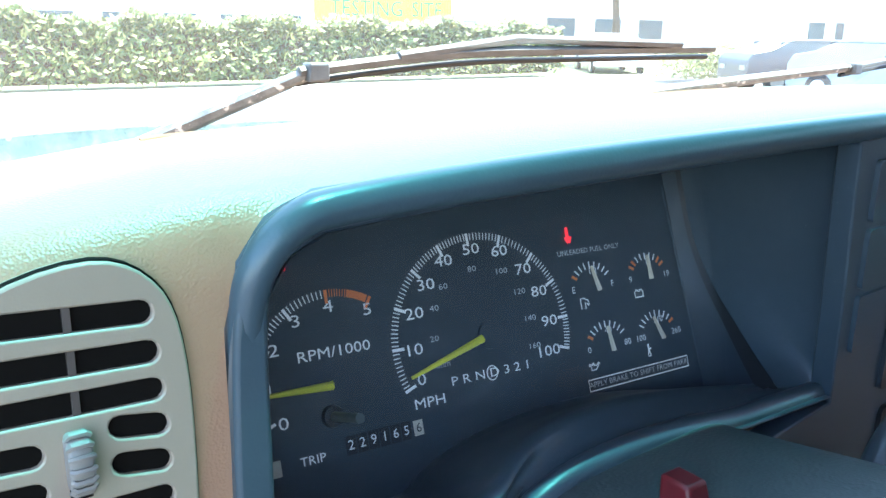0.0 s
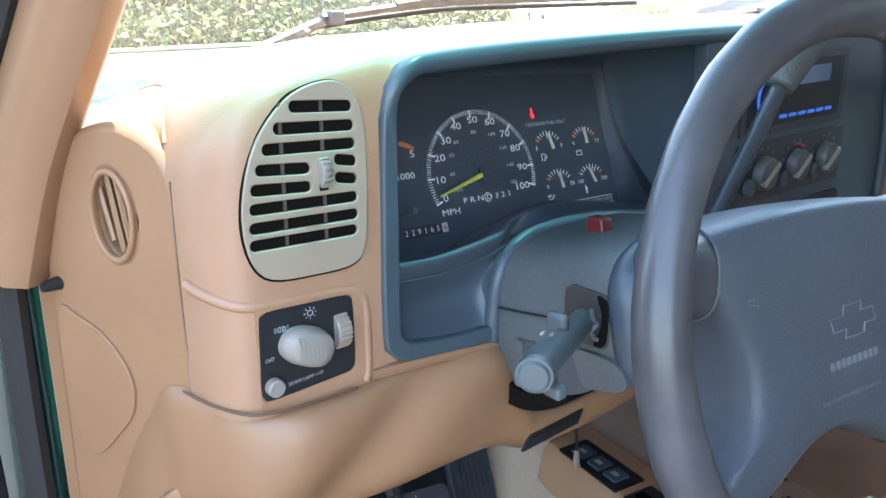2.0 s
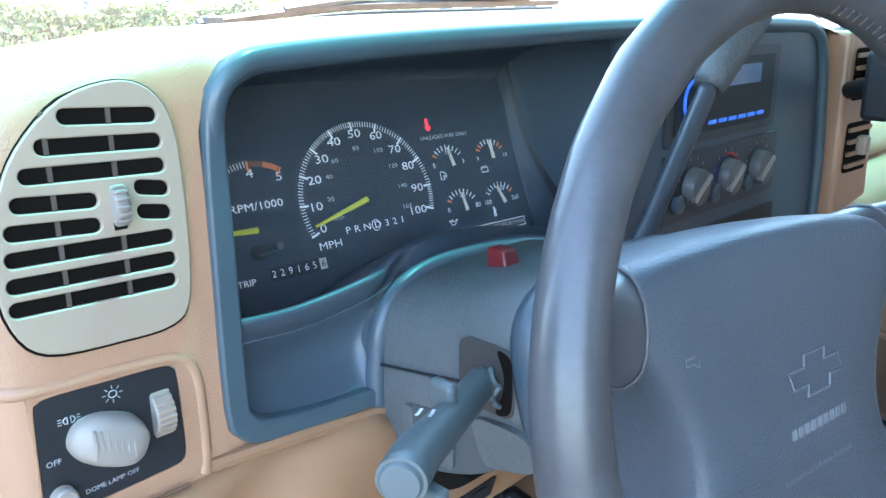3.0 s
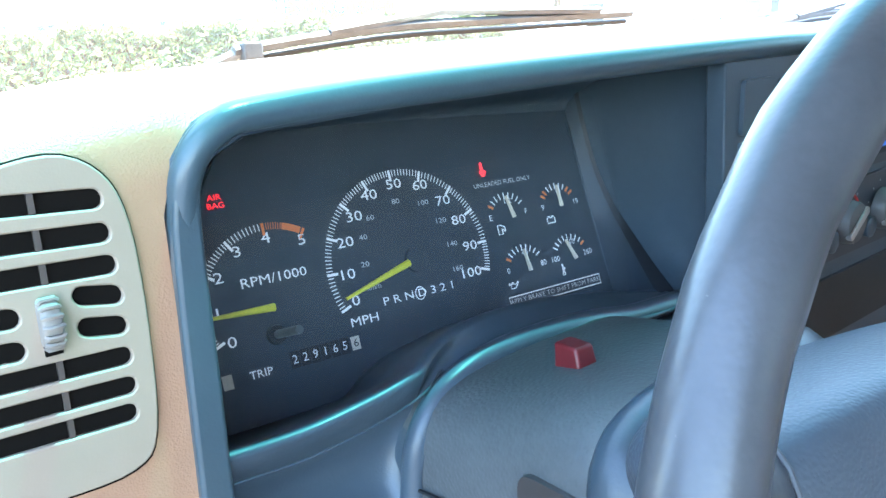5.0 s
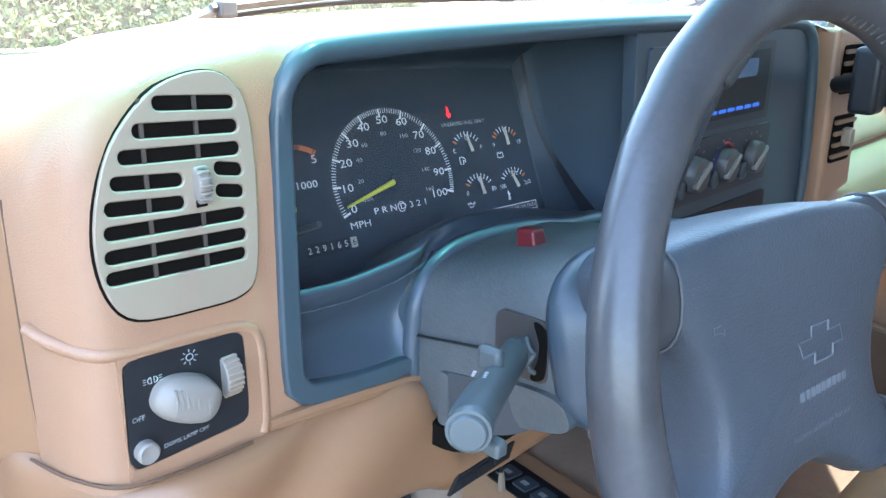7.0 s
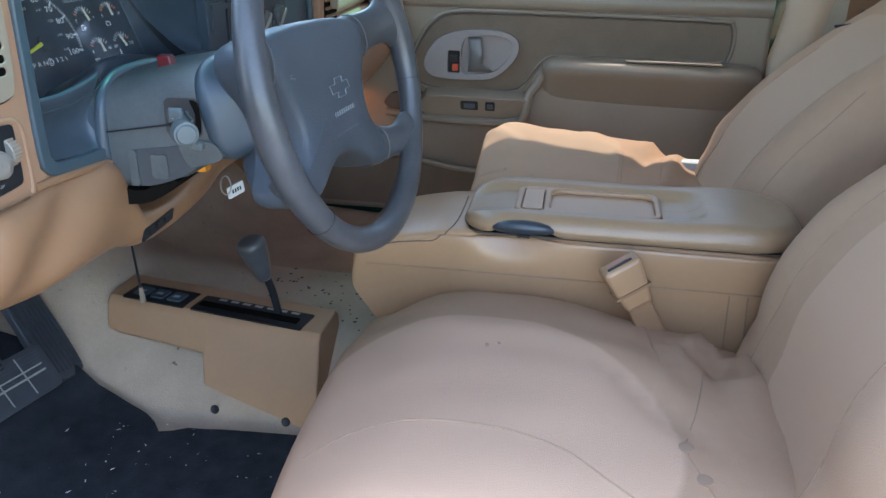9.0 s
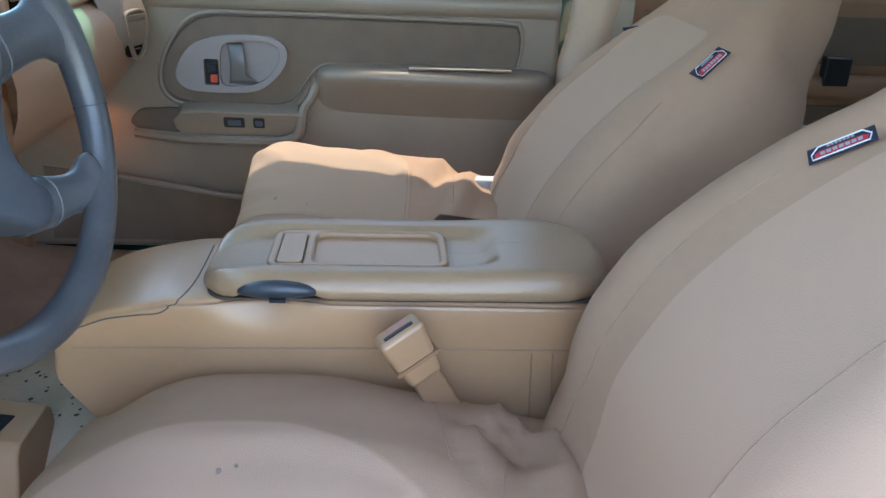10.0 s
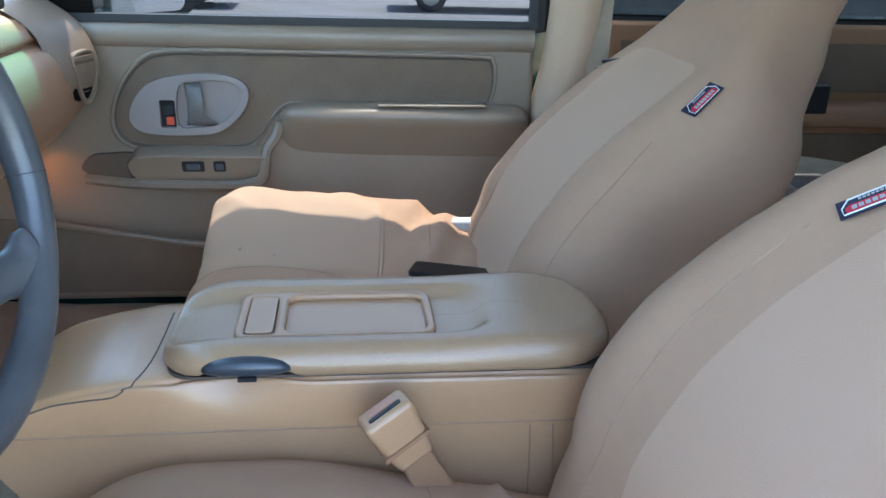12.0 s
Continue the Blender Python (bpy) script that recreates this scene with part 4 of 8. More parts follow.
for nm, pts in (("knee_seam", [(-0.287, 0.296, 1.290), (-0.280, 0.258, 1.292), (-0.262, 0.2335, 1.2905), (-0.22, 0.2318, 1.2872), (-0.190, 0.2318, 1.2868)]), ("cap_seam", [(-0.2825, 0.2885, 1.290), (-0.2835, 0.289, 1.36), (-0.2830, 0.2885, 1.435)])):
    part(nm, tube(smooth_path(pts, 5), 0.0011, 5), SEAM_SHADE, dash)
seam_on(tree_of(left), [(-0.279, 0.302, 1.6), (-0.270, 0.322, 1.6), (-0.258, 0.350, 1.6), (-0.246, 0.395, 1.6), (-0.238, 0.455, 1.6)], (0, 0, -1), "pad_edge", dash, 0.0016)
part("bezel_filler", plate(Frame((0, 0.2372, 0), (1, 0, 0), (0, 0, 1)), [(-0.188, 1.280), (-0.055, 1.275), (-0.055, 1.292), (-0.150, 1.300), (-0.160, 1.33), (-0.188, 1.33)], 0.006), TAN, dash)
part("bezel_ledge", tube(smooth_path([(-0.176, 0.236, 1.290), (-0.14, 0.2335, 1.2885), (-0.10, 0.233, 1.2845), (-0.058, 0.233, 1.2795)], 4), 0.0042, 8), TAN_SMOOTH, dash, "tan ledge under the gauge bezel")

# slate bezel round the gauges and the centre stack
BZ = Frame((0, 0.2345, 0), (1, 0, 0), (0, 0, 1))
outer = smooth2([(-0.164, 1.318), (-0.1635, 1.40), (-0.162, 1.470)], 3, False) + smooth2([(-0.159, 1.488), (-0.148, 1.500), (-0.13, 1.506)], 3, False) + [(0, 1.510), (0.2, 1.513), (0.4, 1.512), (0.53, 1.507)] + smooth2([(0.555, 1.500), (0.572, 1.485), (0.582, 1.46)], 3, False) + [(0.597, 1.39), (0.606, 1.30), (0.60, 1.245), (0.25, 1.245), (0.115, 1.265), (0.10, 1.31), (-0.04, 1.31), (-0.058, 1.286), (-0.10, 1.288), (-0.145, 1.2935), (-0.158, 1.302)]
open_in = [(-0.153, 1.325)] + smooth2([(-0.1525, 1.40), (-0.151, 1.466), (-0.146, 1.484), (-0.13, 1.493)], 3, False) + [(0, 1.499), (0.19, 1.503), (0.197, 1.498), (0.2, 1.45), (0.204, 1.40), (0.2065, 1.342), (0.16, 1.338), (0.10, 1.330), (0.0, 1.33), (-0.046, 1.325), (-0.052, 1.305), (-0.062, 1.2955), (-0.09, 1.297), (-0.14, 1.303), (-0.151, 1.311)]
part("gauge_bezel", plate(BZ, outer, 0.014, [open_in]), SLATE, dash, "slate blue plastic bezel with sun-glazed upper edge", bevel=0.005)
part("bezel_edge", plate(Frame((0, 0.2318, 0), (1, 0, 0), (0, 0, 1)), smooth2([(-0.058, 1.2845), (-0.10, 1.2865), (-0.143, 1.2915), (-0.1585, 1.300), (-0.1650, 1.318), (-0.1645, 1.40), (-0.1635, 1.445), (-0.1620, 1.468), (-0.1590, 1.482), (-0.1540, 1.4905)], 3, False) + smooth2([(-0.1470, 1.4845), (-0.1505, 1.474), (-0.1515, 1.455), (-0.1515, 1.40), (-0.1515, 1.325), (-0.1485, 1.311), (-0.138, 1.3045), (-0.10, 1.2990), (-0.059, 1.2965)], 3, False), 0.012), RIM_SLATE, dash, "smooth slate edge of the bezel", bevel=0.0042)
rim = smooth_path([(-0.1575, 0.2405, 1.436), (-0.1570, 0.2382, 1.462), (-0.1535, 0.2350, 1.4840), (-0.141, 0.234, 1.4975), (-0.12, 0.234, 1.502), (-0.04, 0.234, 1.5055), (0.1, 0.234, 1.508), (0.3, 0.234, 1.509), (0.5, 0.234, 1.504), (0.552, 0.233, 1.497), (0.574, 0.232, 1.478), (0.586, 0.231, 1.43), (0.598, 0.231, 1.34), (0.600, 0.232, 1.26)], 5)


def brow(p):
    """1 along the top of the bezel, where the rim is thickest."""
    return max(0.0, min(1.0, (p.x + 0.16) / 0.14)) * max(0.0, min(1.0, (0.58 - p.x) / 0.12)) if p.z > 1.45 else 0.0


part("bezel_rim", tube([p + Vector((0, 0.002, -0.0015)) * brow(p) for p in rim], [0.0062 + 0.0016 * brow(p) for p in rim], 16), RIM_SLATE, dash, "rounded slate rim catching teal light", smooth=180)

GF = Frame((0.037, 0.352, 1.364), (1, -0.1, 0), (0, 0.38, 1))
tub_front = [(-0.153, 1.345), (-0.153, 1.40), (-0.153, 1.44), (-0.15, 1.475), (-0.143, 1.487), (-0.13, 1.493), (-0.08, 1.4965), (-0.02, 1.499), (0.08, 1.502), (0.15, 1.503), (0.2, 1.502)]
tub_back = [(-0.165, -0.058), (-0.166, 0.01), (-0.165, 0.07), (-0.160, 0.100), (-0.150, 0.110), (-0.13, 0.114), (-0.08, 0.114), (-0.02, 0.113), (0.08, 0.109), (0.135, 0.106), (0.170, 0.104)]
sec_a = [Vector((x, 0.234, z)) for x, z in tub_front]
sec_b = [GF(a, b, 0.002) for a, b in tub_back]
hood_rows = []
for deg_ in range(0, 91, 10):
    sn, cs = math.sin(radians(deg_)), 1 - math.cos(radians(deg_))
    hood_rows.append([Vector((p.x + (q.x - p.x) * cs, p.y + (q.y - p.y) * sn, p.z + (q.z - p.z) * cs)) for p, q in zip(sec_a, sec_b)])
part("gauge_hood", grid(hood_rows), SLATE, dash, "dark inner walls of the gauge hood", smooth=70)
# the side wall beside the gauges sweeps towards the driver at its foot
wall_back = smooth_path([(0.2065, 0.366, 1.488), (0.2044, 0.356, 1.4595), (0.2090, 0.346, 1.4219), (0.2101, 0.328, 1.3925), (0.2044, 0.303, 1.3725), (0.1964, 0.280, 1.3581), (0.1835, 0.256, 1.3495)], 4)
wall_front = [Vector((0.199 + 0.008 * k / (len(wall_back) - 1), 0.236, 1.502 - 0.160 * k / (len(wall_back) - 1))) for k in range(len(wall_back))]
part("gauge_side_wall", grid([[a.lerp(b, f) + Vector((0.010 * math.sin(math.pi * f), 0, 0)) for a, b in zip(wall_front, wall_back)] for f in np.linspace(0, 1, 8)]), SLATE, dash, "smooth slate wall beside the gauges", smooth=70)
# one moulding below the gauges: pocket beside the column, rolled crest, shelf and flare round the column
sur_a = smooth_path([(-0.1545, 0.237, 1.300), (-0.118, 0.237, 1.298), (-0.085, 0.237, 1.295), (-0.067, 0.236, 1.294), (-0.0600, 0.231, 1.306), (-0.0575, 0.229, 1.330), (-0.047, 0.229, 1.347), (-0.026, 0.230, 1.358), (0.004, 0.232, 1.362), (0.046, 0.233, 1.361), (0.083, 0.234, 1.357), (0.119, 0.235, 1.3505), (0.155, 0.235, 1.3485), (0.200, 0.235, 1.3458), (0.228, 0.236, 1.344)], 4)
sur_c = smooth_path([(-0.1545, 0.234, 1.366), (-0.118, 0.234, 1.3635), (-0.085, 0.234, 1.3655), (-0.062, 0.2355, 1.368), (-0.046, 0.239, 1.3705), (-0.033, 0.246, 1.3725), (-0.016, 0.255, 1.3725), (0.004, 0.262, 1.372), (0.028, 0.266, 1.371), (0.065, 0.268, 1.368), (0.098, 0.269, 1.362), (0.132, 0.270, 1.355), (0.170, 0.270, 1.347), (0.208, 0.268, 1.340), (0.232, 0.268, 1.336)], 4)
sur_b = smooth_path([(-0.165, 0.334, 1.321), (-0.121, 0.332, 1.321), (-0.085, 0.329, 1.321), (-0.06, 0.327, 1.321), (-0.041, 0.326, 1.322), (-0.030, 0.326, 1.330), (-0.011, 0.327, 1.337), (0.010, 0.327, 1.341), (0.035, 0.326, 1.344), (0.070, 0.323, 1.345), (0.105, 0.319, 1.343), (0.140, 0.312, 1.338), (0.180, 0.303, 1.330), (0.218, 0.294, 1.318), (0.245, 0.290, 1.308)], 4)
ramp_d = smooth_path([(d, 0, 0) for d in (0.012, 0.020, 0.021, 0.018, 0.014, 0.011, 0.008, 0.006, 0.004, 0.003, 0.003, 0.003, 0.003, 0.003, 0.003)], 4)
surround = []
aways = [(pa - pc).normalized() for pa, pc in zip(sur_a, sur_c)]
for i, (pa, pc, pb, dd) in enumerate(zip(sur_a, sur_c, sur_b, ramp_d)):
    away = sum(aways[max(0, i - 4):i + 5], Vector()).normalized()
    row = [pa + away * 0.003 + Vector((0, 0.030, 0)), pa + away * 0.003 + Vector((0, 0.008, 0)), pa + away * 0.002 + Vector((0, 0.002, 0)), pa + Vector((0, -0.0005, 0))]
    for s in (0.06, 0.13, 0.22, 0.35, 0.5, 0.65, 0.8, 0.9, 0.96):
        row.append(pa.lerp(pc, s) + Vector((0, dd.x * math.sin(math.pi * s ** 0.8) ** 1.5, 0)))
    row += [pc, pc + Vector((0, 0.005, 0.0005)), pc.lerp(pb, 0.14) + Vector((0, 0, 0.003)), pc.lerp(pb, 0.35) + Vector((0, 0, 0.002)), pc.lerp(pb, 0.7) - Vector((0, 0, 0.002)), pb]
    surround.append(row)
part("gauge_surround", grid(surround), SLATE, dash, "moulded slate pocket and shelf flowing round the column", smooth=180)
part("column_flare", tube([Vector((-0.0600, 0.2368, 1.278)), Vector((-0.0600, 0.2366, 1.288)), Vector((-0.0597, 0.2366, 1.299))] + [p + Vector((0, 0.0055, 0)) + (q - p).normalized() * 0.0045 for p, q in zip(sur_a[17:], sur_c[17:])], 0.0068, 12), SLATE, dash, "rolled edge round the column opening", smooth=180)
part("pocket_step", tube(smooth_path([p + Vector((0, -0.0005, -0.012)) for p in sur_c[:22]], 2), 0.0006, 6), SLATE, dash)

# lower knee panel
knee = []
for x, y_top, z_top, z_low in ((-0.327, 0.395, 1.150, 1.03), (-0.318, 0.368, 1.188, 1.065), (-0.310, 0.345, 1.225, 1.10), (-0.300, 0.325, 1.262, 1.15), (-0.291, 0.300, 1.288, 1.19), (-0.27, 0.262, 1.289, 1.186), (-0.24, 0.242, 1.287, 1.184), (-0.20, 0.238, 1.285, 1.183), (-0.15, 0.236, 1.287, 1.180), (-0.10, 0.236, 1.284, 1.177), (-0.06, 0.236, 1.280, 1.175), (-0.035, 0.237, 1.24, 1.170), (-0.02, 0.238, 1.215, 1.163), (0.02, 0.238, 1.205, 1.160), (0.08, 0.238, 1.207, 1.160), (0.14, 0.238, 1.225, 1.163), (0.2, 0.24, 1.24, 1.175), (0.3, 0.245, 1.242, 1.17), (0.45, 0.25, 1.242, 1.165), (0.62, 0.25, 1.242, 1.13)):
    h = z_top - z_low
    knee.append([(x, y_top + 0.01, z_top + 0.002), (x, y_top - 0.004, z_top - 0.002), (x, y_top - 0.012, z_top - 0.12 * h), (x, y_top - 0.016, z_top - 0.4 * h), (x, y_top - 0.010, z_top - 0.75 * h), (x, y_top + 0.008, z_low + 0.06 * h), (x, y_top + 0.03, z_low), (x, y_top + 0.10, z_low - 0.004), (x, y_top + 0.22, z_low + 0.0)])
knee_rows = fine(knee, 4, 3)
for r in knee_rows:
    for p in r:
        if p.z < 1.284 and p.y < 0.30:
            along = (p.x + 0.18) * 0.66 - (p.z - 1.24) * 0.75
            p.y += 0.009 * math.exp(-(along / 0.020) ** 2) - 0.004 * math.exp(-((along - 0.045) / 0.03) ** 2) - 0.005 * math.exp(-((along + 0.05) / 0.03) ** 2)
part("knee_panel", grid(knee_rows), TAN_SMOOTH, dash, "smooth tan lower knee panel", smooth=70)
LB = Frame((-0.296, 0.2985, 1.203), (0.82, -0.57, 0), (0, 0.15, 1))
part("latch_bracket", plate(LB, smooth2([(-0.018, -0.018), (0.022, -0.018), (0.026, 0.0), (0.020, 0.014), (0.0, 0.014), (-0.016, 0.002)], 3), 0.030), TAN_SMOOTH, dash, "hood latch bracket", bevel=0.004)
part("latch_hole", turned(LB, 0.002, -0.004, [(0.0085, 0.001), (0.007, 0.002), (0.003, 0.001)], 14), BLACK, dash)
slot = Frame((0.0, 0.2206, 1.187), (1, 0, 0.02), (0, 0.1, 1))
part("ash_slot", plate(slot, [(-0.038, -0.0058), (0.030, -0.0052), (0.038, 0.0056), (-0.026, 0.0060)], 0.003), BLACK, dash, "small dark vent slot in the knee panel")
for k in range(3):
    part("slot_bar", plate(Frame(slot(0, 0, 0.0015), slot.r, slot.u), rounded(-0.026 + 0.019 * k, -0.0032, -0.012 + 0.019 * k, 0.0034, 0.001), 0.002), BLACK, dash, bevel=0.0008)

# ---- instrument cluster ----
gauges = thing("instrument_cluster", (0.03, 0.35, 1.3), "lit black gauge cluster with white figures and yellow needles", "gauges")
part("backing", plate(GF, [(-0.20, -0.075), (0.245, -0.075), (0.24, 0.125), (-0.20, 0.125)], 0.01), FACE, gauges)
H = 0.0012


def ticks(cx, cy, rx, ry, marks, inner, thick):
    out = []
    for ang in marks:
        c, s = math.cos(ang), math.sin(ang)
        out.append((cx + (rx - inner / 2) * c, cy + (ry - inner / 2) * s, inner / 2, thick / 2, ang))
    return out


# angles on the speedometer, from 0 to 100
S0 = (0.0005, 0.0185)
deg = [201, 178, 156, 133, 112, 92, 70, 46, 25, 2, -17]
speed = part("speedometer", quads(GF, ticks(*S0, 0.0612, 0.0612, [radians(d) for d in deg], 0.0075, 0.0017), H), DIAL_INK, gauges, "white speed scale")
fine_t = [radians(a + (b - a) * k / 10) for a, b in zip(deg, deg[1:]) for k in range(1, 10)]
part("fine_ticks", quads(GF, ticks(*S0, 0.0612, 0.0612, fine_t, 0.0042, 0.0006), H), DIAL_INK, speed)
nums = []
for k, (na, nb) in enumerate([(-0.0455, 0.0015), (-0.0475, 0.0185), (-0.0435, 0.0385), (-0.0335, 0.0535), (-0.0195, 0.0655), (0.0, 0.0700), (0.0195, 0.0665), (0.0345, 0.0535), (0.0435, 0.0385), (0.0475, 0.0195), (0.0430, 0.0015)]):
    nums.append(words(str(10 * k), GF, na, nb, 0.0092, h=H, stretch=1.34))
part("numerals", joined(nums), DIAL_INK, speed)
kms = [(20, -0.0335, 0.0225), (40, -0.0305, 0.0395), (60, -0.0225, 0.0510), (80, -0.0015, 0.0585), (100, 0.0185, 0.0545), (120, 0.0290, 0.0405), (140, 0.0335, 0.0235), (160, 0.0335, 0.0065)]
part("small_numerals", joined([words(str(v), GF, a, b, 0.0048, h=H, stretch=1.3) for v, a, b in kms] + [words("km/h", GF, -0.031, 0.0075, 0.0052, h=H)]), DIAL_GREY, speed)
part("lettering", joined([words("MPH", GF, -0.0425, -0.0115, 0.0080, h=H, stretch=1.28), words("P R N \u24d3 3 2 1".replace("\u24d3", "D"), GF, 0.0005, -0.0035, 0.0074, h=H, stretch=1.3)]), DIAL_INK, gauges)
part("gear_frame", tube([GF(-0.0005 + 0.0036 * math.cos(k) + 0.0012, -0.0035 + 0.0042 * math.sin(k), H) for k in (2 * math.pi * j / 16 for j in range(16))], 0.00035, 4, closed=True), DIAL_INK, gauges)


def needle(name, hub, tip, w0, w1, material, parent):
    a, b = Vector((*hub, 0)), Vector((*tip, 0))
    d = (b - a).normalized()
    s = Vector((-d.y, d.x, 0))
    secs = []
    for p, w in ((a, w0), (b, w1)):
        secs.append([GF(q.x, q.y, h) for q, h in ((p - s * w, 0.004), (p - s * w * 0.5, 0.0058), (p + s * w * 0.5, 0.0058), (p + s * w, 0.004))])
    return part(name, grid(secs, True, True), material, parent)


needle("speed_needle", (-0.0035, 0.0175), (-0.053, 0.004), 0.0024, 0.0010, NEEDLE, gauges)
part("needle_hub", turned(GF, 0.0035, 0.0185, [(0.0085, 0.001), (0.0082, 0.003), (0.006, 0.0036)]), FACE, gauges)
T0 = (-0.094, 0.012)
tdeg = [203, 179, 150, 121, 90, 58]
tach = part("tachometer", quads(GF, ticks(*T0, 0.0478, 0.0478, [radians(d) for d in tdeg[:4]], 0.0075, 0.0017), H), DIAL_INK, gauges, "white engine speed scale")
part("fine_ticks", quads(GF, ticks(*T0, 0.0478, 0.0478, [radians(a + (b - a) * k / 10) for a, b in zip(tdeg[:4], tdeg[1:5]) for k in range(1, 10)], 0.0045, 0.0006), H), DIAL_INK, tach)
red = [radians(90), radians(58)]
part("redline", joined([quads(GF, ticks(*T0, 0.0478, 0.0478, red, 0.0075, 0.0017), H), grid([[GF(T0[0] + r * math.cos(k), T0[1] + r * math.sin(k), H) for k in [radians(d) for d in np.linspace(60, 75, 6)]] for r in (0.0478, 0.0436)]), quads(GF, ticks(*T0, 0.0478, 0.0478, [radians(d) for d in np.linspace(76, 89, 8)], 0.0042, 0.0005), H)]), ORANGE_INK, tach, "orange redline")
part("numerals", joined([words(str(k), GF, a, b, 0.0092, h=H, stretch=1.34) for k, (a, b) in enumerate([(-0.127, -0.005), (-0.1315, 0.0125), (-0.1265, 0.0325), (-0.1125, 0.0455), (-0.0935, 0.0505), (-0.0715, 0.0455)])]), DIAL_INK, tach)
part("lettering", joined([words("RPM/1000", GF, -0.094, 0.0265, 0.0082, h=H, stretch=1.24), words("TRIP", GF, -0.1145, -0.0262, 0.0066, h=H, stretch=1.1)]), DIAL_INK, tach)
needle("tach_needle", (-0.0985, 0.0095), (-0.138, 0.011), 0.0024, 0.0010, NEEDLE, gauges)
part("trip_stem", tube([GF(-0.1005, -0.0065, 0.002), GF(-0.0985, -0.006, 0.034)], 0.0026, 12), STALK, gauges, "black trip reset stem")
part("stem_collar", turned(GF, -0.1005, -0.0065, [(0.0062, 0.001), (0.0055, 0.004), (0.0035, 0.004)], 18), BLACK, gauges)
odo = part("odometer", quads(GF, [(-0.0762 + 0.0066 * (k - 2.5), -0.0237, 0.003, 0.005, 0) for k in range(6)], 0.0008), BLACK, gauges)
part("digits", joined([words(d, GF, -0.0762 + 0.0066 * (k - 2.5), -0.0237, 0.0074, h=H) for k, d in enumerate("229165")]), DIAL_INK, odo)
part("tenths", quads(GF, [(-0.0522, -0.0237, 0.0030, 0.0042, 0)], 0.0009), IVORY, odo, "ivory tenths wheel")
part("tenths_digit", words("6", GF, -0.0522, -0.0237, 0.0074, h=0.0015), BLACK, odo)
part("trip_wheel", quads(GF, [(-0.1345, -0.0262, 0.003, 0.0042, 0)], 0.0009), IVORY, gauges)
for nm, cx, cy, scale, hub, tip, hot in (("fuel_gauge", 0.0855, 0.036, ("E", "1/2", "F"), (0.0885, 0.0325), (0.0845, 0.0485), (0,)),
                                         ("voltmeter", 0.1335, 0.036, ("9", "14", "19"), (0.1335, 0.0335), (0.1325, 0.0495), (0, 1, 7, 8)),
                                         ("oil_gauge", 0.0900, -0.003, ("0", "40", "80"), (0.0915, -0.007), (0.0893, 0.009), (0,)),
                                         ("temperature_gauge", 0.1335, -0.003, ("100", "210", "260"), (0.1352, -0.0065), (0.1290, 0.0085), (8,))):
    angs = [radians(150 - 120 * k / 8) for k in range(9)]
    gz = part(nm, quads(GF, ticks(cx, cy, 0.0175, 0.0155, [a for k, a in enumerate(angs) if k not in hot], 0.0045, 0.001), H), DIAL_INK, gauges, "small gauge scale")
    part("hot_ticks", quads(GF, ticks(cx, cy, 0.0175, 0.0155, [a for k, a in enumerate(angs) if k in hot], 0.0045, 0.0018), H), ORANGE_INK, gz)
    part("numerals", joined([words(t, GF, cx + u, cy + v, 0.0058, h=H) for t, u, v in zip(scale, (-0.0155, 0.002, 0.0165), (-0.001, 0.009, -0.001))]), DIAL_INK, gz)
    needle("needle", hub, tip, 0.0017, 0.0006, IVORY, gz)
part("symbols", joined([tube([GF(a, b, H) for a, b in loop], 0.0004, 4, closed=True) for loop in (
    [(0.0740, 0.0225), (0.0775, 0.0225), (0.0775, 0.0262), (0.0790, 0.0255), (0.0797, 0.0240), (0.0805, 0.0250), (0.0798, 0.0275), (0.0775, 0.0285), (0.0775, 0.0290), (0.0740, 0.0290)],
    [(0.1195, 0.0230), (0.1265, 0.0230), (0.1265, 0.0268), (0.1255, 0.0268), (0.1255, 0.0278), (0.1240, 0.0278), (0.1240, 0.0268), (0.1220, 0.0268), (0.1220, 0.0278), (0.1205, 0.0278), (0.1205, 0.0268), (0.1195, 0.0268)],
    [(0.0735, -0.0165), (0.0772, -0.0165), (0.0805, -0.0128), (0.0800, -0.0122), (0.0778, -0.0140), (0.0758, -0.0135), (0.0758, -0.0122), (0.0748, -0.0122), (0.0748, -0.0135), (0.0722, -0.0125), (0.0718, -0.0135), (0.0735, -0.0142)],
    [(0.1220, -0.0165), (0.1240, -0.0165), (0.1240, -0.0148), (0.1234, -0.0142), (0.1234, -0.0120), (0.1250, -0.0120), (0.1250, -0.0115), (0.1234, -0.0115), (0.1234, -0.0085), (0.1226, -0.0085), (0.1226, -0.0142), (0.1220, -0.0148)], [(0.0695, -0.0292), (0.1555, -0.0292), (0.1555, -0.0222), (0.0695, -0.0222)])]), DIAL_INK, gauges, "white outline symbols")
part("notices", joined([words("UNLEADED FUEL ONLY", GF, 0.0875, 0.0590, 0.0046, h=H, stretch=1.05), words("APPLY BRAKE TO SHIFT FROM PARK", GF, 0.1125, -0.0257, 0.0050, h=H, stretch=1.06)]), DIAL_GREY, gauges)
part("belt_warning", joined([turned(GF, 0.0722, 0.0742, [(0.0013, H), (0.0006, H + 0.0003)], 10), quads(GF, [(0.0722, 0.0702, 0.0012, 0.0030, 0.05), (0.0712, 0.0672, 0.0009, 0.0022, 0.5), (0.0738, 0.0672, 0.0009, 0.0022, -0.5)], H)]), RED_LAMP, gauges, "glowing red seat belt warning")
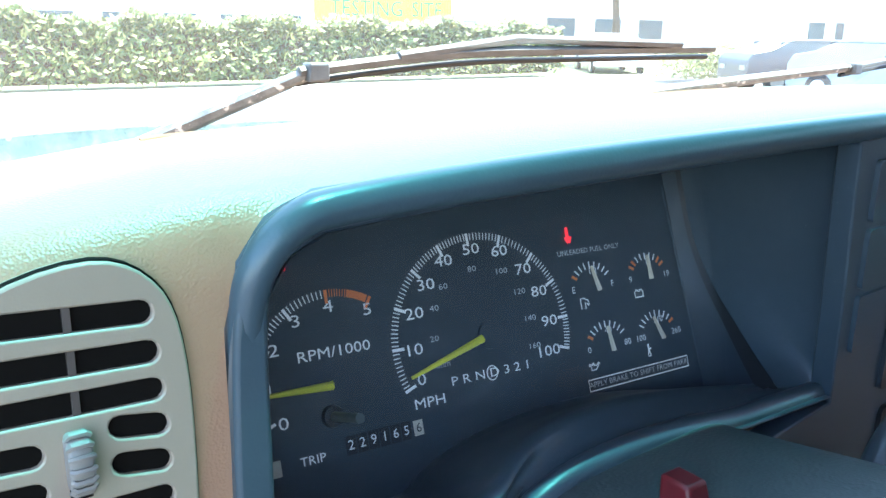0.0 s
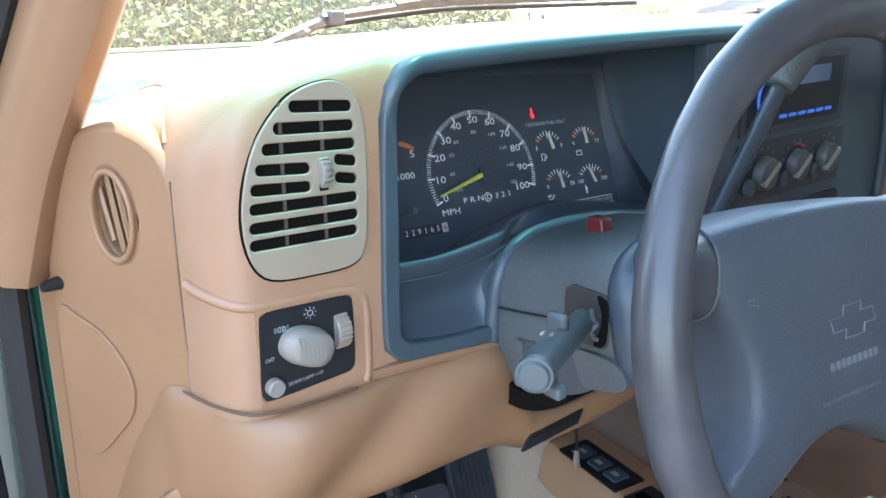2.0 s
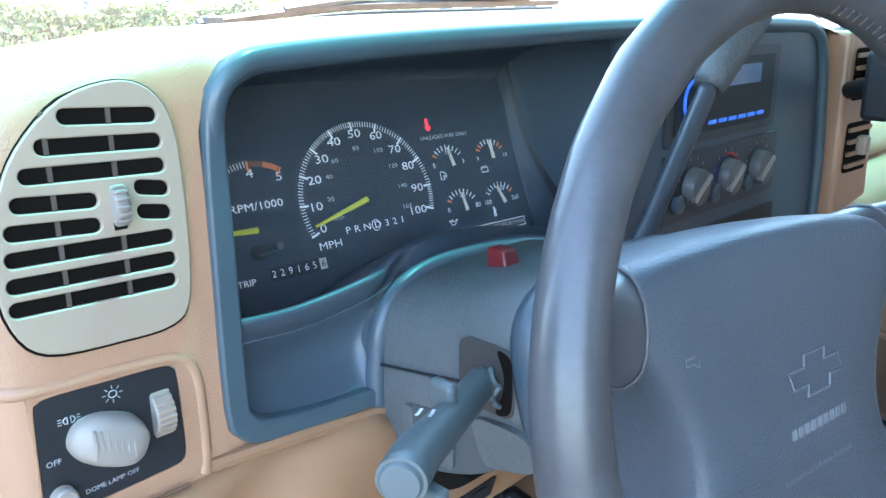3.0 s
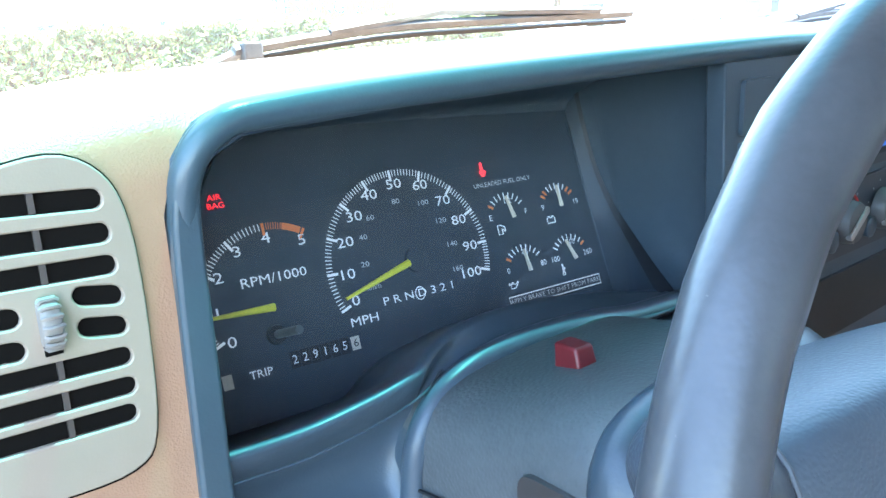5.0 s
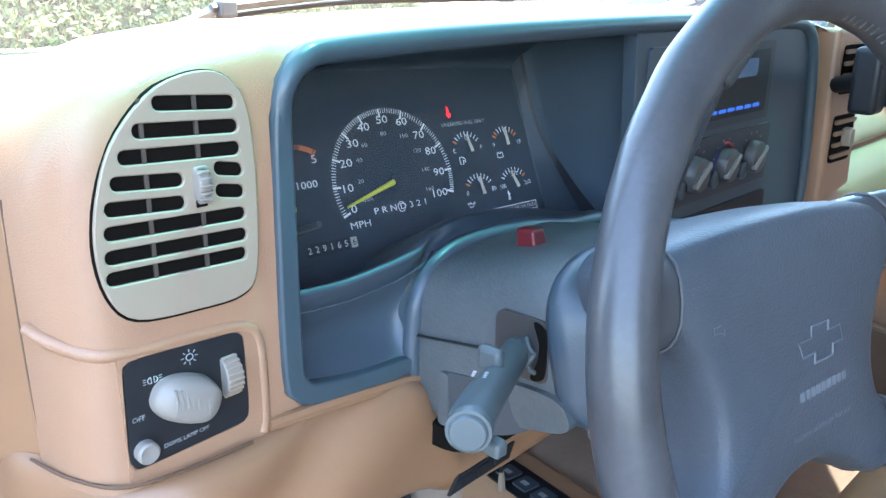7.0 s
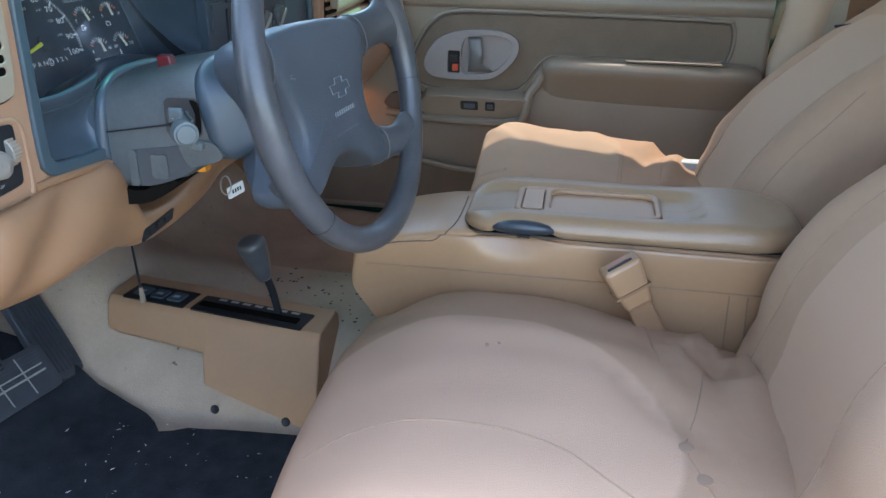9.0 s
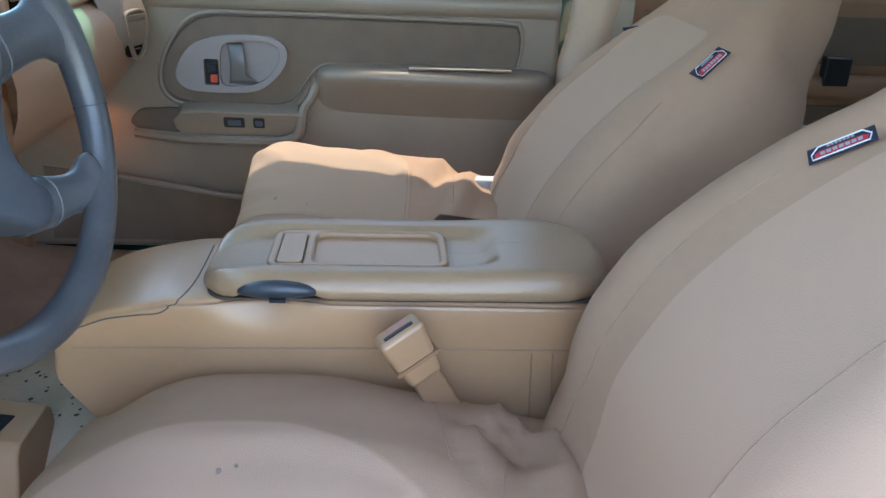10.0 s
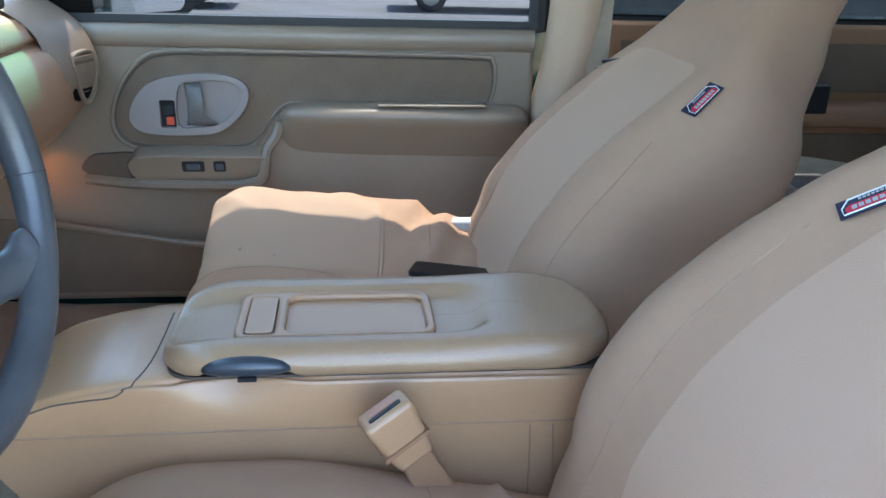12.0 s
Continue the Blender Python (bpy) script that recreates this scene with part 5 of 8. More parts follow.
part("airbag_warning", joined([words("AIR", GF, -0.1185, 0.0792, 0.0050, h=H, stretch=1.1), words("BAG", GF, -0.1185, 0.0742, 0.0050, h=H, stretch=1.1)]), RED_LAMP, gauges, "glowing red airbag warning")
part("lens_edge", tube([GF(0.158, 0.095, 0.003), GF(0.1645, -0.04, 0.003)], 0.0006, 6), SLATE, gauges, "bright edge of the clear lens")
edge_in = [GF(0.160 + 0.004 * k / (len(wall_back) - 1), 0.104 - 0.150 * k / (len(wall_back) - 1), 0.003) for k in range(len(wall_back))]
part("face_side", grid([[a.lerp(b, f) for a, b in zip(edge_in, wall_back)] for f in np.linspace(0, 0.92, 5)]), FACE, gauges, "dark side of the cluster", smooth=70)
part("dark_strip", grid([[a.lerp(b, f) + Vector((-0.0015, -0.0015, 0)) for a, b in zip(edge_in, wall_back)] for f in (0.72, 0.86, 0.995)]), BLACK, gauges, "black edge strip of the cluster", smooth=70)
part("screw", turned(Frame((0.0727, 0.298, 1.3500), (1, 0, 0), (0, 0.9, 0.4)), 0, 0, [(0.0028, 0.001), (0.002, 0.002), (0.001, 0.0016)], 12), SLATE, gauges, "small dusty screw head")
part("lens", grid([[GF(a, b, 0.026) for a in (-0.165, 0.0, 0.168)] for b in (-0.05, 0.03, 0.108)]), GLASS_GAUGE, gauges, "gauge lens with a pale film for reflected haze")


# ---- steering wheel and column ----
wa, wb = radians(-7.5), radians(13.8)
W_N = Vector((math.sin(wa) * math.cos(wb), -math.cos(wa) * math.cos(wb), math.sin(wb)))
W_R = Vector((math.cos(wa), math.sin(wa), 0))
WH = Frame((0.035, 0.001, 1.363), W_R, W_N.cross(W_R))
R_RIM = 0.177
wheel = thing("steering_wheel", WH(0, 0), "slate leather four-spoke steering wheel with worn rim", "steering wheel")
ring = [WH(R_RIM * math.cos(k), R_RIM * math.sin(k)) for k in (2 * math.pi * j / 96 for j in range(96))]
grip_r = []
for j in range(96):
    k = 2 * math.pi * j / 96
    bumps = 0.0003 * math.sin(26 * k) if math.sin(k) > 0.5 else 0
    grip_r.append(0.0148 + 0.0009 * math.cos(4 * k - 0.8) + bumps)
part("rim", tube(ring, grip_r, 16, closed=True), LEATHER, wheel, "worn dark leather rim", smooth=180)
for ang in (-138, -12):
    k = radians(ang)
    a = Vector((math.cos(k), math.sin(k)))
    t = Vector((-a.y, a.x))
    ringp = [WH(*(a * R_RIM)) + 0.0153 * (math.cos(q) * (a.x * WH.r + a.y * WH.u) + math.sin(q) * WH.n) for q in (2 * math.pi * i / 16 for i in range(16))]
    part("seam", tube(ringp, 0.0004, 5, closed=True), BLACK, wheel)
STITCH_GREY = mat("rim_thread", (0.095, 0.090, 0.086), 0.7)
for j in range(30):
    k = radians(14 + 2.3 * j)
    a, b, c = ((R_RIM - d) for d in (0.0146, 0.0138, 0.0128))
    part("stitch", tube([WH(a * math.cos(k), a * math.sin(k), 0.0030), WH(b * math.cos(k + 0.006), b * math.sin(k + 0.006), 0.0054), WH(c * math.cos(k + 0.012), c * math.sin(k + 0.012), 0.0078)], 0.0006, 5), STITCH_GREY, wheel)
TURN = radians(-2.5)
PC = (-0.013, 0.0)


def pad_at(u, v, h):
    """A point of the hub, which sits a little turned in the rim."""
    return WH(PC[0] + math.cos(TURN) * u - math.sin(TURN) * v, PC[1] + math.sin(TURN) * u + math.cos(TURN) * v, h)


half_pad = [(0.0, 0.0645), (0.045, 0.0635), (0.085, 0.0600), (0.105, 0.0540), (0.114, 0.0430), (0.110, 0.0260), (0.098, 0.0080), (0.086, -0.0150), (0.081, -0.0380), (0.085, -0.0600), (0.098, -0.0780), (0.110, -0.0910), (0.108, -0.1040), (0.094, -0.1120), (0.076, -0.1100), (0.058, -0.1000), (0.036, -0.0890), (0.018, -0.0830), (0.0, -0.0810)]
pad_out = smooth2(half_pad + [(-u, v) for u, v in half_pad[-2:0:-1]], 4)
secs = [[pad_at(x * s, y * s - (1 - s) * 0.006, h) for x, y in pad_out] for s, h in ((0.95, -0.074), (0.985, -0.064), (1.0, -0.048), (1.0, -0.032), (0.992, -0.0235), (0.975, -0.0180), (0.948, -0.0142), (0.905, -0.0118), (0.82, -0.0100), (0.6, -0.008), (0.25, -0.007))]
part("airbag_cover", grid(secs, True, True), PAD, wheel, "soft slate airbag cover", smooth=60)
SPOKE_SEAM = mat("pale_leather_edge", (0.085, 0.09, 0.098), 0.5)
for x0, y0, x1, y1, w0, w1, flare in ((-0.078, 0.030, -0.150, 0.040, 0.027, 0.024, 0.040), (0.078, 0.030, 0.166, 0.040, 0.027, 0.024, 0.040), (-0.088, -0.092, -0.129, -0.122, 0.024, 0.020, 0.030), (0.088, -0.092, 0.147, -0.110, 0.024, 0.020, 0.034)):
    p0, p1 = pad_at(x0, y0, 0) - WH(0, 0), Vector((x1, y1))
    p0 = Vector((p0.dot(WH.r), p0.dot(WH.u)))
    p1 = p1.normalized() * (R_RIM - 0.004)
    d = (p1 - p0).normalized()
    q = Vector((-d.y, d.x))
    secs = []
    for f, wdt, dep in ((0, w0, 0.021), (0.25, w0, 0.021), (0.45, w0 * 0.90, 0.018), (0.65, w1 * 0.92, 0.0155), (0.82, w1 * 1.02, 0.0140), (0.93, (w1 + flare) * 0.56, 0.0130), (1.0, flare * 0.95, 0.0110)):
        c = p0.lerp(p1, f)
        hh = -0.040 + 0.038 * f ** 1.4
        secs.append([WH(c.x + q.x * wdt * math.copysign(abs(math.cos(k)) ** 0.8, math.cos(k)), c.y + q.y * wdt * math.copysign(abs(math.cos(k)) ** 0.8, math.cos(k)), hh + dep * math.sin(k)) for k in (2 * math.pi * j / 20 for j in range(20))])
    sp = part("spoke", grid(fine(secs, 3, 1, True), True, True), LEATHER, wheel, "leather-wrapped spoke", smooth=180)
    mid_ring = [a.lerp(b, 0.5) for a, b in zip(map(Vector, secs[1]), map(Vector, secs[2]))]
    cen = sum(mid_ring, Vector()) / len(mid_ring)
    part("spoke_seam", tube([cen + (p - cen) * 1.035 for p in mid_ring], 0.0009, 6, closed=True), SPOKE_SEAM, sp, "pale edge where the leather ends")
# hub shell that tapers from the cover back to the column
secs = [[pad_at(x * s * kx, (y + 0.012) * s - 0.012, h) for x, y in pad_out] for s, kx, h in ((0.97, 1.0, -0.060), (0.95, 1.0, -0.070), (0.86, 0.98, -0.082), (0.76, 0.95, -0.092), (0.68, 0.92, -0.100))]
part("hub_shell", grid(secs, True, True), PAD, wheel, "smooth hub shell behind the cover", smooth=60)
EM = Frame(WH(-0.006, -0.0105, -0.0072), WH.r, WH.u)
part("emblem", tube([EM(1.28 * a, 1.28 * b, 0.0008) for a, b in [(-0.016, -0.003), (-0.006, -0.003), (-0.007, -0.0075), (0.008, -0.0075), (0.009, -0.003), (0.018, -0.003), (0.016, 0.004), (0.006, 0.004), (0.007, 0.0085), (-0.007, 0.0085), (-0.008, 0.004), (-0.018, 0.004)]], 0.0006, 5, closed=True), PAD_INK, wheel, "raised outline emblem")
for k in range(9):
    part("brand_bar", plate(Frame(EM(0, 0, 0.0006), WH.r, WH.u), rounded(-0.0252 + 0.0056 * k, -0.0272, -0.0214 + 0.0056 * k, -0.0220, 0.0008), 0.003), PAD_INK, wheel)
part("notice", words("Supplemental Inflatable Restraint", Frame(EM(-0.006, -0.045, 0.0002), WH.r, WH.u), 0, 0, 0.0046), PAD_INK, wheel, "small embossed restraint notice")
for s in (-1, 1):
    hx = Frame(WH(s * 0.077 - 0.0165, 0.018, -0.0100), WH.r, WH.u)
    part("horn_symbol", tube([hx(a, b, 0.0006) for a, b in [(-0.004, -0.0015), (0.001, -0.0015), (0.004, -0.004), (0.004, 0.004), (0.001, 0.0015), (-0.004, 0.0015)]], 0.0004, 4, closed=True), PAD_INK, wheel)

AX = -W_N
CO = Vector((0.032, 0.06, 1.345))


def shroud_ring(y, xl, xr, top, low, e_top=0.42, e_low=0.30, n=36):
    """An upright section of the column shroud at y, between xl and xr."""
    cx, hw, cz = (xl + xr) / 2, (xr - xl) / 2, (top + low) / 2 - 0.004
    out = []
    for j in range(n):
        k = 2 * math.pi * j / n
        c, q = math.cos(k), math.sin(k)
        e = e_top if q > 0 else e_low
        x = cx + hw * math.copysign(abs(c) ** e, c)
        z = cz + (top - cz if q > 0 else cz - low) * math.copysign(abs(q) ** (e * 1.25), q)
        out.append(Vector((x, y + 0.24 * (z - cz), z)))
    return out


column = thing("steering_column", CO + AX * 0.15, "slate plastic steering column shroud with stalk and hazard button", "steering column")
shroud_rows = [shroud_ring(y, xl, xr, top, low) for y, xl, xr, top, low in ((0.112, -0.054, 0.118, 1.381, 1.286), (0.118, -0.0565, 0.121, 1.3815, 1.283), (0.134, -0.0565, 0.121, 1.3795, 1.281), (0.150, -0.0575, 0.122, 1.3765, 1.272), (0.175, -0.0580, 0.123, 1.3715, 1.258), (0.200, -0.0585, 0.124, 1.3665, 1.247), (0.240, -0.0590, 0.125, 1.3590, 1.245))]
part("upper_shroud", grid(shroud_rows, True, True), SLATE_SOFT, column, "grained slate column shroud", smooth=60)
flange = [shroud_ring(y, xl, xr, top, low, 0.5, 0.42) for y, xl, xr, top, low in ((0.124, -0.052, 0.114, 1.376, 1.288), (0.1235, -0.0575, 0.120, 1.383, 1.284), (0.1195, -0.0595, 0.124, 1.3870, 1.281), (0.114, -0.0600, 0.125, 1.3882, 1.280), (0.108, -0.0580, 0.122, 1.3868, 1.281), (0.102, -0.054, 0.118, 1.3835, 1.283), (0.080, -0.047, 0.112, 1.388, 1.290), (0.055, -0.038, 0.104, 1.396, 1.300))]
part("collar", grid(flange, True, True), SLATE, column, "rolled smooth collar behind the wheel", smooth=60)
part("shroud_seam", tube([(-0.0592, 0.152, 1.3255), (-0.0596, 0.18, 1.3205), (-0.0602, 0.232, 1.3120)], 0.0010, 5), BLACK, column)
# darker slate gives the flat key recess its shade
KEY_DARK = mat("shaded_slate", (0.050, 0.056, 0.062), 0.6, vary=0.15)
KY = Frame((-0.0592, 0, 0), (0, -1, 0), (0, 0, 1))
part("key_recess", plate(KY, smooth2([(-0.206, 1.290), (-0.200, 1.2955), (-0.165, 1.3000), (-0.132, 1.3050), (-0.128, 1.288), (-0.146, 1.272), (-0.175, 1.260), (-0.198, 1.2555), (-0.2055, 1.262)], 3), 0.003), KEY_DARK, column, "key recess with its shade in the colour", bevel=0.001)
for a0, a1, z0, z1 in ((-0.209, -0.200, 1.256, 1.295), (-0.184, -0.166, 1.266, 1.292)):
    part("recess_rib", plate(Frame((-0.0625, 0, 0), (0, -1, 0), (0, 0, 1)), rounded(a0, z0, a1, z1, 0.0035), 0.006), SLATE_SOFT, column, bevel=0.0022)
part("recess_block", plate(Frame((-0.0614, 0, 0), (0, -1, 0), (0, 0, 1)), smooth2([(-0.151, 1.306), (-0.127, 1.3085), (-0.112, 1.306), (-0.105, 1.2960), (-0.110, 1.2885), (-0.136, 1.2810), (-0.1440, 1.2835), (-0.149, 1.294)], 3), 0.03), SLATE_SOFT, column, "worn block below the stalk", bevel=0.004)
secs = [[(0.0075 + sx * w * 0.76, 0.188 + sy * l + 0.2 * h, 1.362 + h) for sx, sy in ((-1, -1), (1, -1), (1, 1), (-1, 1))] for w, l, h in ((0.0095, 0.0085, -0.012), (0.0095, 0.0085, 0.006), (0.0080, 0.0072, 0.0195))]
part("hazard_button", grid(secs, True, True), RED_PLASTIC, column, "dark red hazard button", bevel=0.0016)
# stalk socket and stalk
sk_hit, sk_n, _, _ = tree_of(shroud_rows, True).ray_cast(Vector((-0.3, 0.142, 1.333)), Vector((1, 0, 0)))
sk_n = sk_n if sk_n.x < 0 else -sk_n
SK = Frame(sk_hit + sk_n * 0.0012, Vector((0, 0, 1)).cross(sk_n), (0, 0, 1))
part("stalk_socket", plate(SK, rounded(-0.0220, -0.0215, 0.0170, 0.0185, 0.007), 0.02), mat("socket_grey", (0.040, 0.038, 0.038), 0.5), column, "open stalk socket with torn boot", bevel=0.002)
# flat black plate painted as the shade inside the socket
part("socket_shadow", plate(Frame(SK(0, 0, 0.0006), SK.r, SK.u), smooth2([(0.006, 0.0165), (0.0125, 0.0155), (0.0155, 0.010), (0.0158, -0.012), (0.0125, -0.0190), (0.005, -0.0195), (0.0095, -0.008), (0.0105, 0.004)], 3), 0.001), VOID, column)
for a_, b_, c_, d_ in ((0.002, 0.006, 0.008, -0.003), (0.008, -0.003, 0.004, -0.010), (0.004, -0.010, 0.0085, -0.0145)):
    part("torn_rubber", tube(smooth_path([SK(a_, b_, 0.001), SK((a_ + c_) / 2 + 0.001, (b_ + d_) / 2, 0.004), SK(c_, d_, 0.001)], 3), 0.0016, 6), STALK, column)
part("stalk_boot", tube(smooth_path([(-0.043, 0.155, 1.326), (-0.056, 0.148, 1.3275), (-0.068, 0.141, 1.329)], 4), [0.0098, 0.0104, 0.0096, 0.0102, 0.0094, 0.0098, 0.0094, 0.0092, 0.0090], 12), STALK, column, "crumpled rubber boot")
stalk = part("turn_stalk", tube(smooth_path([(-0.055, 0.149, 1.3270), (-0.112, 0.118, 1.337), (-0.150, 0.098, 1.344), (-0.173, 0.082, 1.349)], 4), [0.0092, 0.0092, 0.0092, 0.0092, 0.0094, 0.0098, 0.0101, 0.0103, 0.0105, 0.0107, 0.0108, 0.0107, 0.0103], 16), STALK, column, "grey-green multifunction stalk", smooth=180)
TF = Frame(Vector((-0.1735, 0.0817, 1.3491)), Vector((0.57, -0.82, 0)), (0, 0, 1))
part("end_button", turned(TF, 0, 0, [(0.0108, -0.002), (0.0105, 0.0008), (0.0090, 0.0010), (0.0086, 0.0024), (0.0079, 0.0032), (0.002, 0.0036)], 26), STALK, stalk, "round end button")
part("wiper_slider", box(-0.113, 0.116, 1.340, -0.106, 0.132, 1.355), STALK, stalk, bevel=0.003)
part("tip_tab", box(-0.160, 0.076, 1.330, -0.152, 0.088, 1.338), STALK, stalk, bevel=0.002)
STF = Frame((-0.1355, 0.1085, 1.3508), (0.82, 0.54, -0.18), (-0.55, 0.83, 0.0))
part("markings", joined([line_bars(Frame(STF(0.004, 0.004 - 0.006 * k, 0.001), STF.r, STF.u), 0, 0, 0.011, 0.0018, 4) for k in range(2)]), WHITE_INK, stalk)
part("opening_gaiter", plate(Frame((-0.0570, 0, 0), (0, -1, 0), (0, 0, 1)), smooth2([(-0.2345, 1.262), (-0.233, 1.236), (-0.215, 1.2325), (-0.190, 1.2385), (-0.160, 1.258), (-0.172, 1.264), (-0.200, 1.250), (-0.226, 1.252)], 3), 0.16), VOID, column, "black gaiter under the column", bevel=0.003)
part("amber_key", box(-0.026, 0.142, 1.264, -0.014, 0.155, 1.270), mat("amber_plastic", (0.7, 0.28, 0.03), 0.4), column, "amber plastic tab")
lever = part("shift_lever", tube(smooth_path([(0.095, 0.165, 1.325), (0.125, 0.165, 1.368), (0.165, 0.165, 1.42), (0.205, 0.165, 1.47)], 4), [0.0092] * 5 + [0.0072] * 8, 12), mat("lever_black", (0.040, 0.048, 0.058), 0.3), column, "column shift lever", smooth=180)
part("lever_knob", tube(smooth_path([(0.202, 0.165, 1.466), (0.217, 0.165, 1.485), (0.240, 0.165, 1.507), (0.256, 0.164, 1.520), (0.261, 0.164, 1.524)], 4), [0.011, 0.0125, 0.0135, 0.0145, 0.0155, 0.016, 0.017, 0.0175, 0.018, 0.018, 0.0178, 0.0172, 0.0165, 0.015, 0.013, 0.010, 0.004], 14), SLATE_SOFT, lever, "rubbery lever knob", smooth=180)
KT = Frame((0.081, 0.160, 1.206), (0.9, -0.4, 0.15), (0, 0, 1))
keytag = thing("key_tag", KT(0, 0), "white key tag hanging from the ignition", "key tag")
part("tag", plate(KT, rounded(-0.012, -0.008, 0.014, 0.007, 0.002), 0.002), WHITE_INK, keytag)
part("writing", line_bars(Frame(KT(0.001, 0, 0.0006), KT.r, KT.u), 0, 0, 0.016, 0.005, 4), BLACK, keytag)
part("ring", tube([KT(-0.013 + 0.008 * math.cos(k), 0.012 + 0.012 * math.sin(k), 0.0) for k in (2 * math.pi * j / 14 for j in range(14))], 0.0011, 5, closed=True), CHROME, keytag)

# ---- centre stack ----
ST = Frame((0, 0.2315, 0), (1, 0, 0), (0, 0, 1))
CHARCOAL = mat("charcoal_plastic", (0.032, 0.038, 0.046), 0.4, vary=0.1)
radio = thing("car_radio", (0.37, 0.24, 1.41), "black car radio with blue lit display", "radio")
part("housing", plate(ST, rounded(0.262, 1.405, 0.470, 1.486, 0.004), 0.01), CHARCOAL, radio, bevel=0.002)
RD = Frame((0, 0.2292, 0), (1, 0, 0), (0, 0, 1))
part("fascia", plate(RD, rounded(0.272, 1.414, 0.455, 1.478, 0.003), 0.004), BLACK, radio, bevel=0.0015)
BLUE = mat("blue_display", (0.02, 0.05, 0.3), 0.3, emit=(0.05, 0.22, 1.0, 0.05))
part("display", plate(Frame((0, 0.2284, 0), (1, 0, 0), (0, 0, 1)), rounded(0.330, 1.452, 0.425, 1.470, 0.003), 0.001), mat("lcd_glass", (0.02, 0.03, 0.06), 0.15, emit=(0.25, 0.45, 0.8, 0.012)), radio, "pale lit display")
part("volume_ring", tube([RD(0.298 + 0.017 * math.cos(k), 1.444 + 0.018 * math.sin(k), 0.002) for k in (radians(70 + 220 * j / 20) for j in range(21))], 0.0014, 6), BLUE, radio, "glowing blue volume ring")
part("volume_knob", turned(RD, 0.298, 1.444, [(0.014, 0), (0.0135, 0.010), (0.010, 0.011)]), BLACK, radio)
for k in range(6):
    part("button", plate(Frame((0, 0.2280, 0), (1, 0, 0), (0, 0, 1)), rounded(0.328 + 0.019 * k, 1.420, 0.342 + 0.019 * k, 1.4235, 0.001), 0.001), BLUE, radio, "blue lit button")
KNOB_DARK = mat("dark_knob", (0.085, 0.083, 0.082), 0.4, vary=0.1)
climate = thing("climate_control", (0.38, 0.24, 1.34), "climate control panel with three rotary knobs", "climate control")
part("panel", plate(ST, rounded(0.262, 1.336, 0.482, 1.398, 0.004), 0.008), CHARCOAL, climate, bevel=0.002)
CL = Frame((0, 0.2300, 0), (1, 0, 0), (0, 0, 1))
for k, x in enumerate((0.309, 0.374, 0.438)):
    kb = part("knob", turned(CL, x, 1.366, [(0.0178, 0), (0.0172, 0.008), (0.0155, 0.0105), (0.012, 0.011), (0.002, 0.011)], 26), KNOB_DARK, climate, "ribbed rotary knob")
    part("pointer", plate(Frame(CL(x, 1.366, 0.0125), (0.8, 0, 0.6), (-0.6, 0, 0.8)), rounded(-0.017, -0.003, 0.017, 0.003, 0.002), 0.006), CHROME, kb, bevel=0.0015)
    part("dial_marks", quads(CL, [(x + 0.026 * math.cos(a), 1.366 + 0.026 * math.sin(a), 0.0012, 0.0007, a) for a in (radians(160 - 28 * j) for j in range(6))], 0.0004), GREY_INK, climate)
part("red_arc", tube([CL(0.374 + 0.0225 * math.cos(a), 1.366 + 0.0225 * math.sin(a), 0.0006) for a in (radians(100 - 9 * j) for j in range(12))], 0.0011, 5), mat("red_arc_ink", (0.5, 0.04, 0.04), 0.5), climate)
part("blue_arc", tube([CL(0.374 + 0.0225 * math.cos(a), 1.366 + 0.0225 * math.sin(a), 0.0006) for a in (radians(190 - 8 * j) for j in range(10))], 0.0006, 5), mat("blue_arc_ink", (0.03, 0.06, 0.2), 0.5), climate)
for x in (0.284, 0.350, 0.416):
    part("push_button", turned(CL, x, 1.354, [(0.009, 0), (0.009, 0.004), (0.007, 0.005)], 18), SLATE, climate, "small round button")
blank = thing("switch_blanks", (0.235, 0.232, 1.36), "column of blank slate switch covers", "switch")
for k in range(3):
    part("cover", plate(ST, rounded(0.216, 1.372 + 0.040 * k, 0.252, 1.408 + 0.040 * k, 0.003), 0.004), SLATE, blank, bevel=0.0015)
tray = thing("dash_cubby", (0.38, 0.24, 1.26), "dark open cubby under the climate controls", "cubby")
part("cubby", plate(ST, rounded(0.27, 1.268, 0.49, 1.322, 0.006), 0.004), BLACK, tray, bevel=0.002)
# centre vents on their tan panel
cv = thing("centre_vent_panel", (0.66, 0.23, 1.30), "tan panel with two stacked air vents", "air vent")
CV = Frame((0.655, 0.212, 1.395), (0.97, -0.05, 0), (0, 0, 1))
part("panel", plate(CV, [(-0.048, 0.10), (0.0, 0.098), (0.032, 0.088), (0.052, -0.10), (-0.040, -0.115)], 0.03), TAN, cv, bevel=0.006)
for z0 in (0.022, -0.062):
    part("outlet", plate(Frame(CV(0, 0, 0.002), CV.r, CV.u), rounded(-0.030, z0, 0.030, z0 + 0.058, 0.006), 0.004), VOID, cv)
    for k in range(4):
        part("slat", plate(Frame(CV(0, 0, 0.005), CV.r, CV.u), rounded(-0.030, z0 + 0.006 + 0.014 * k, 0.030, z0 + 0.011 + 0.014 * k, 0.002), 0.004), TAN_SMOOTH, cv)
    part("thumb_wheel", box(0.650, 0.198, 1.395 + z0 + 0.02, 0.664, 0.21, 1.395 + z0 + 0.042), VENT, cv, "ribbed thumbwheel", bevel=0.002)
mount = thing("phone_mount", (0.60, 0.2, 1.40), "black phone holder clipped to the air vent", "phone holder")
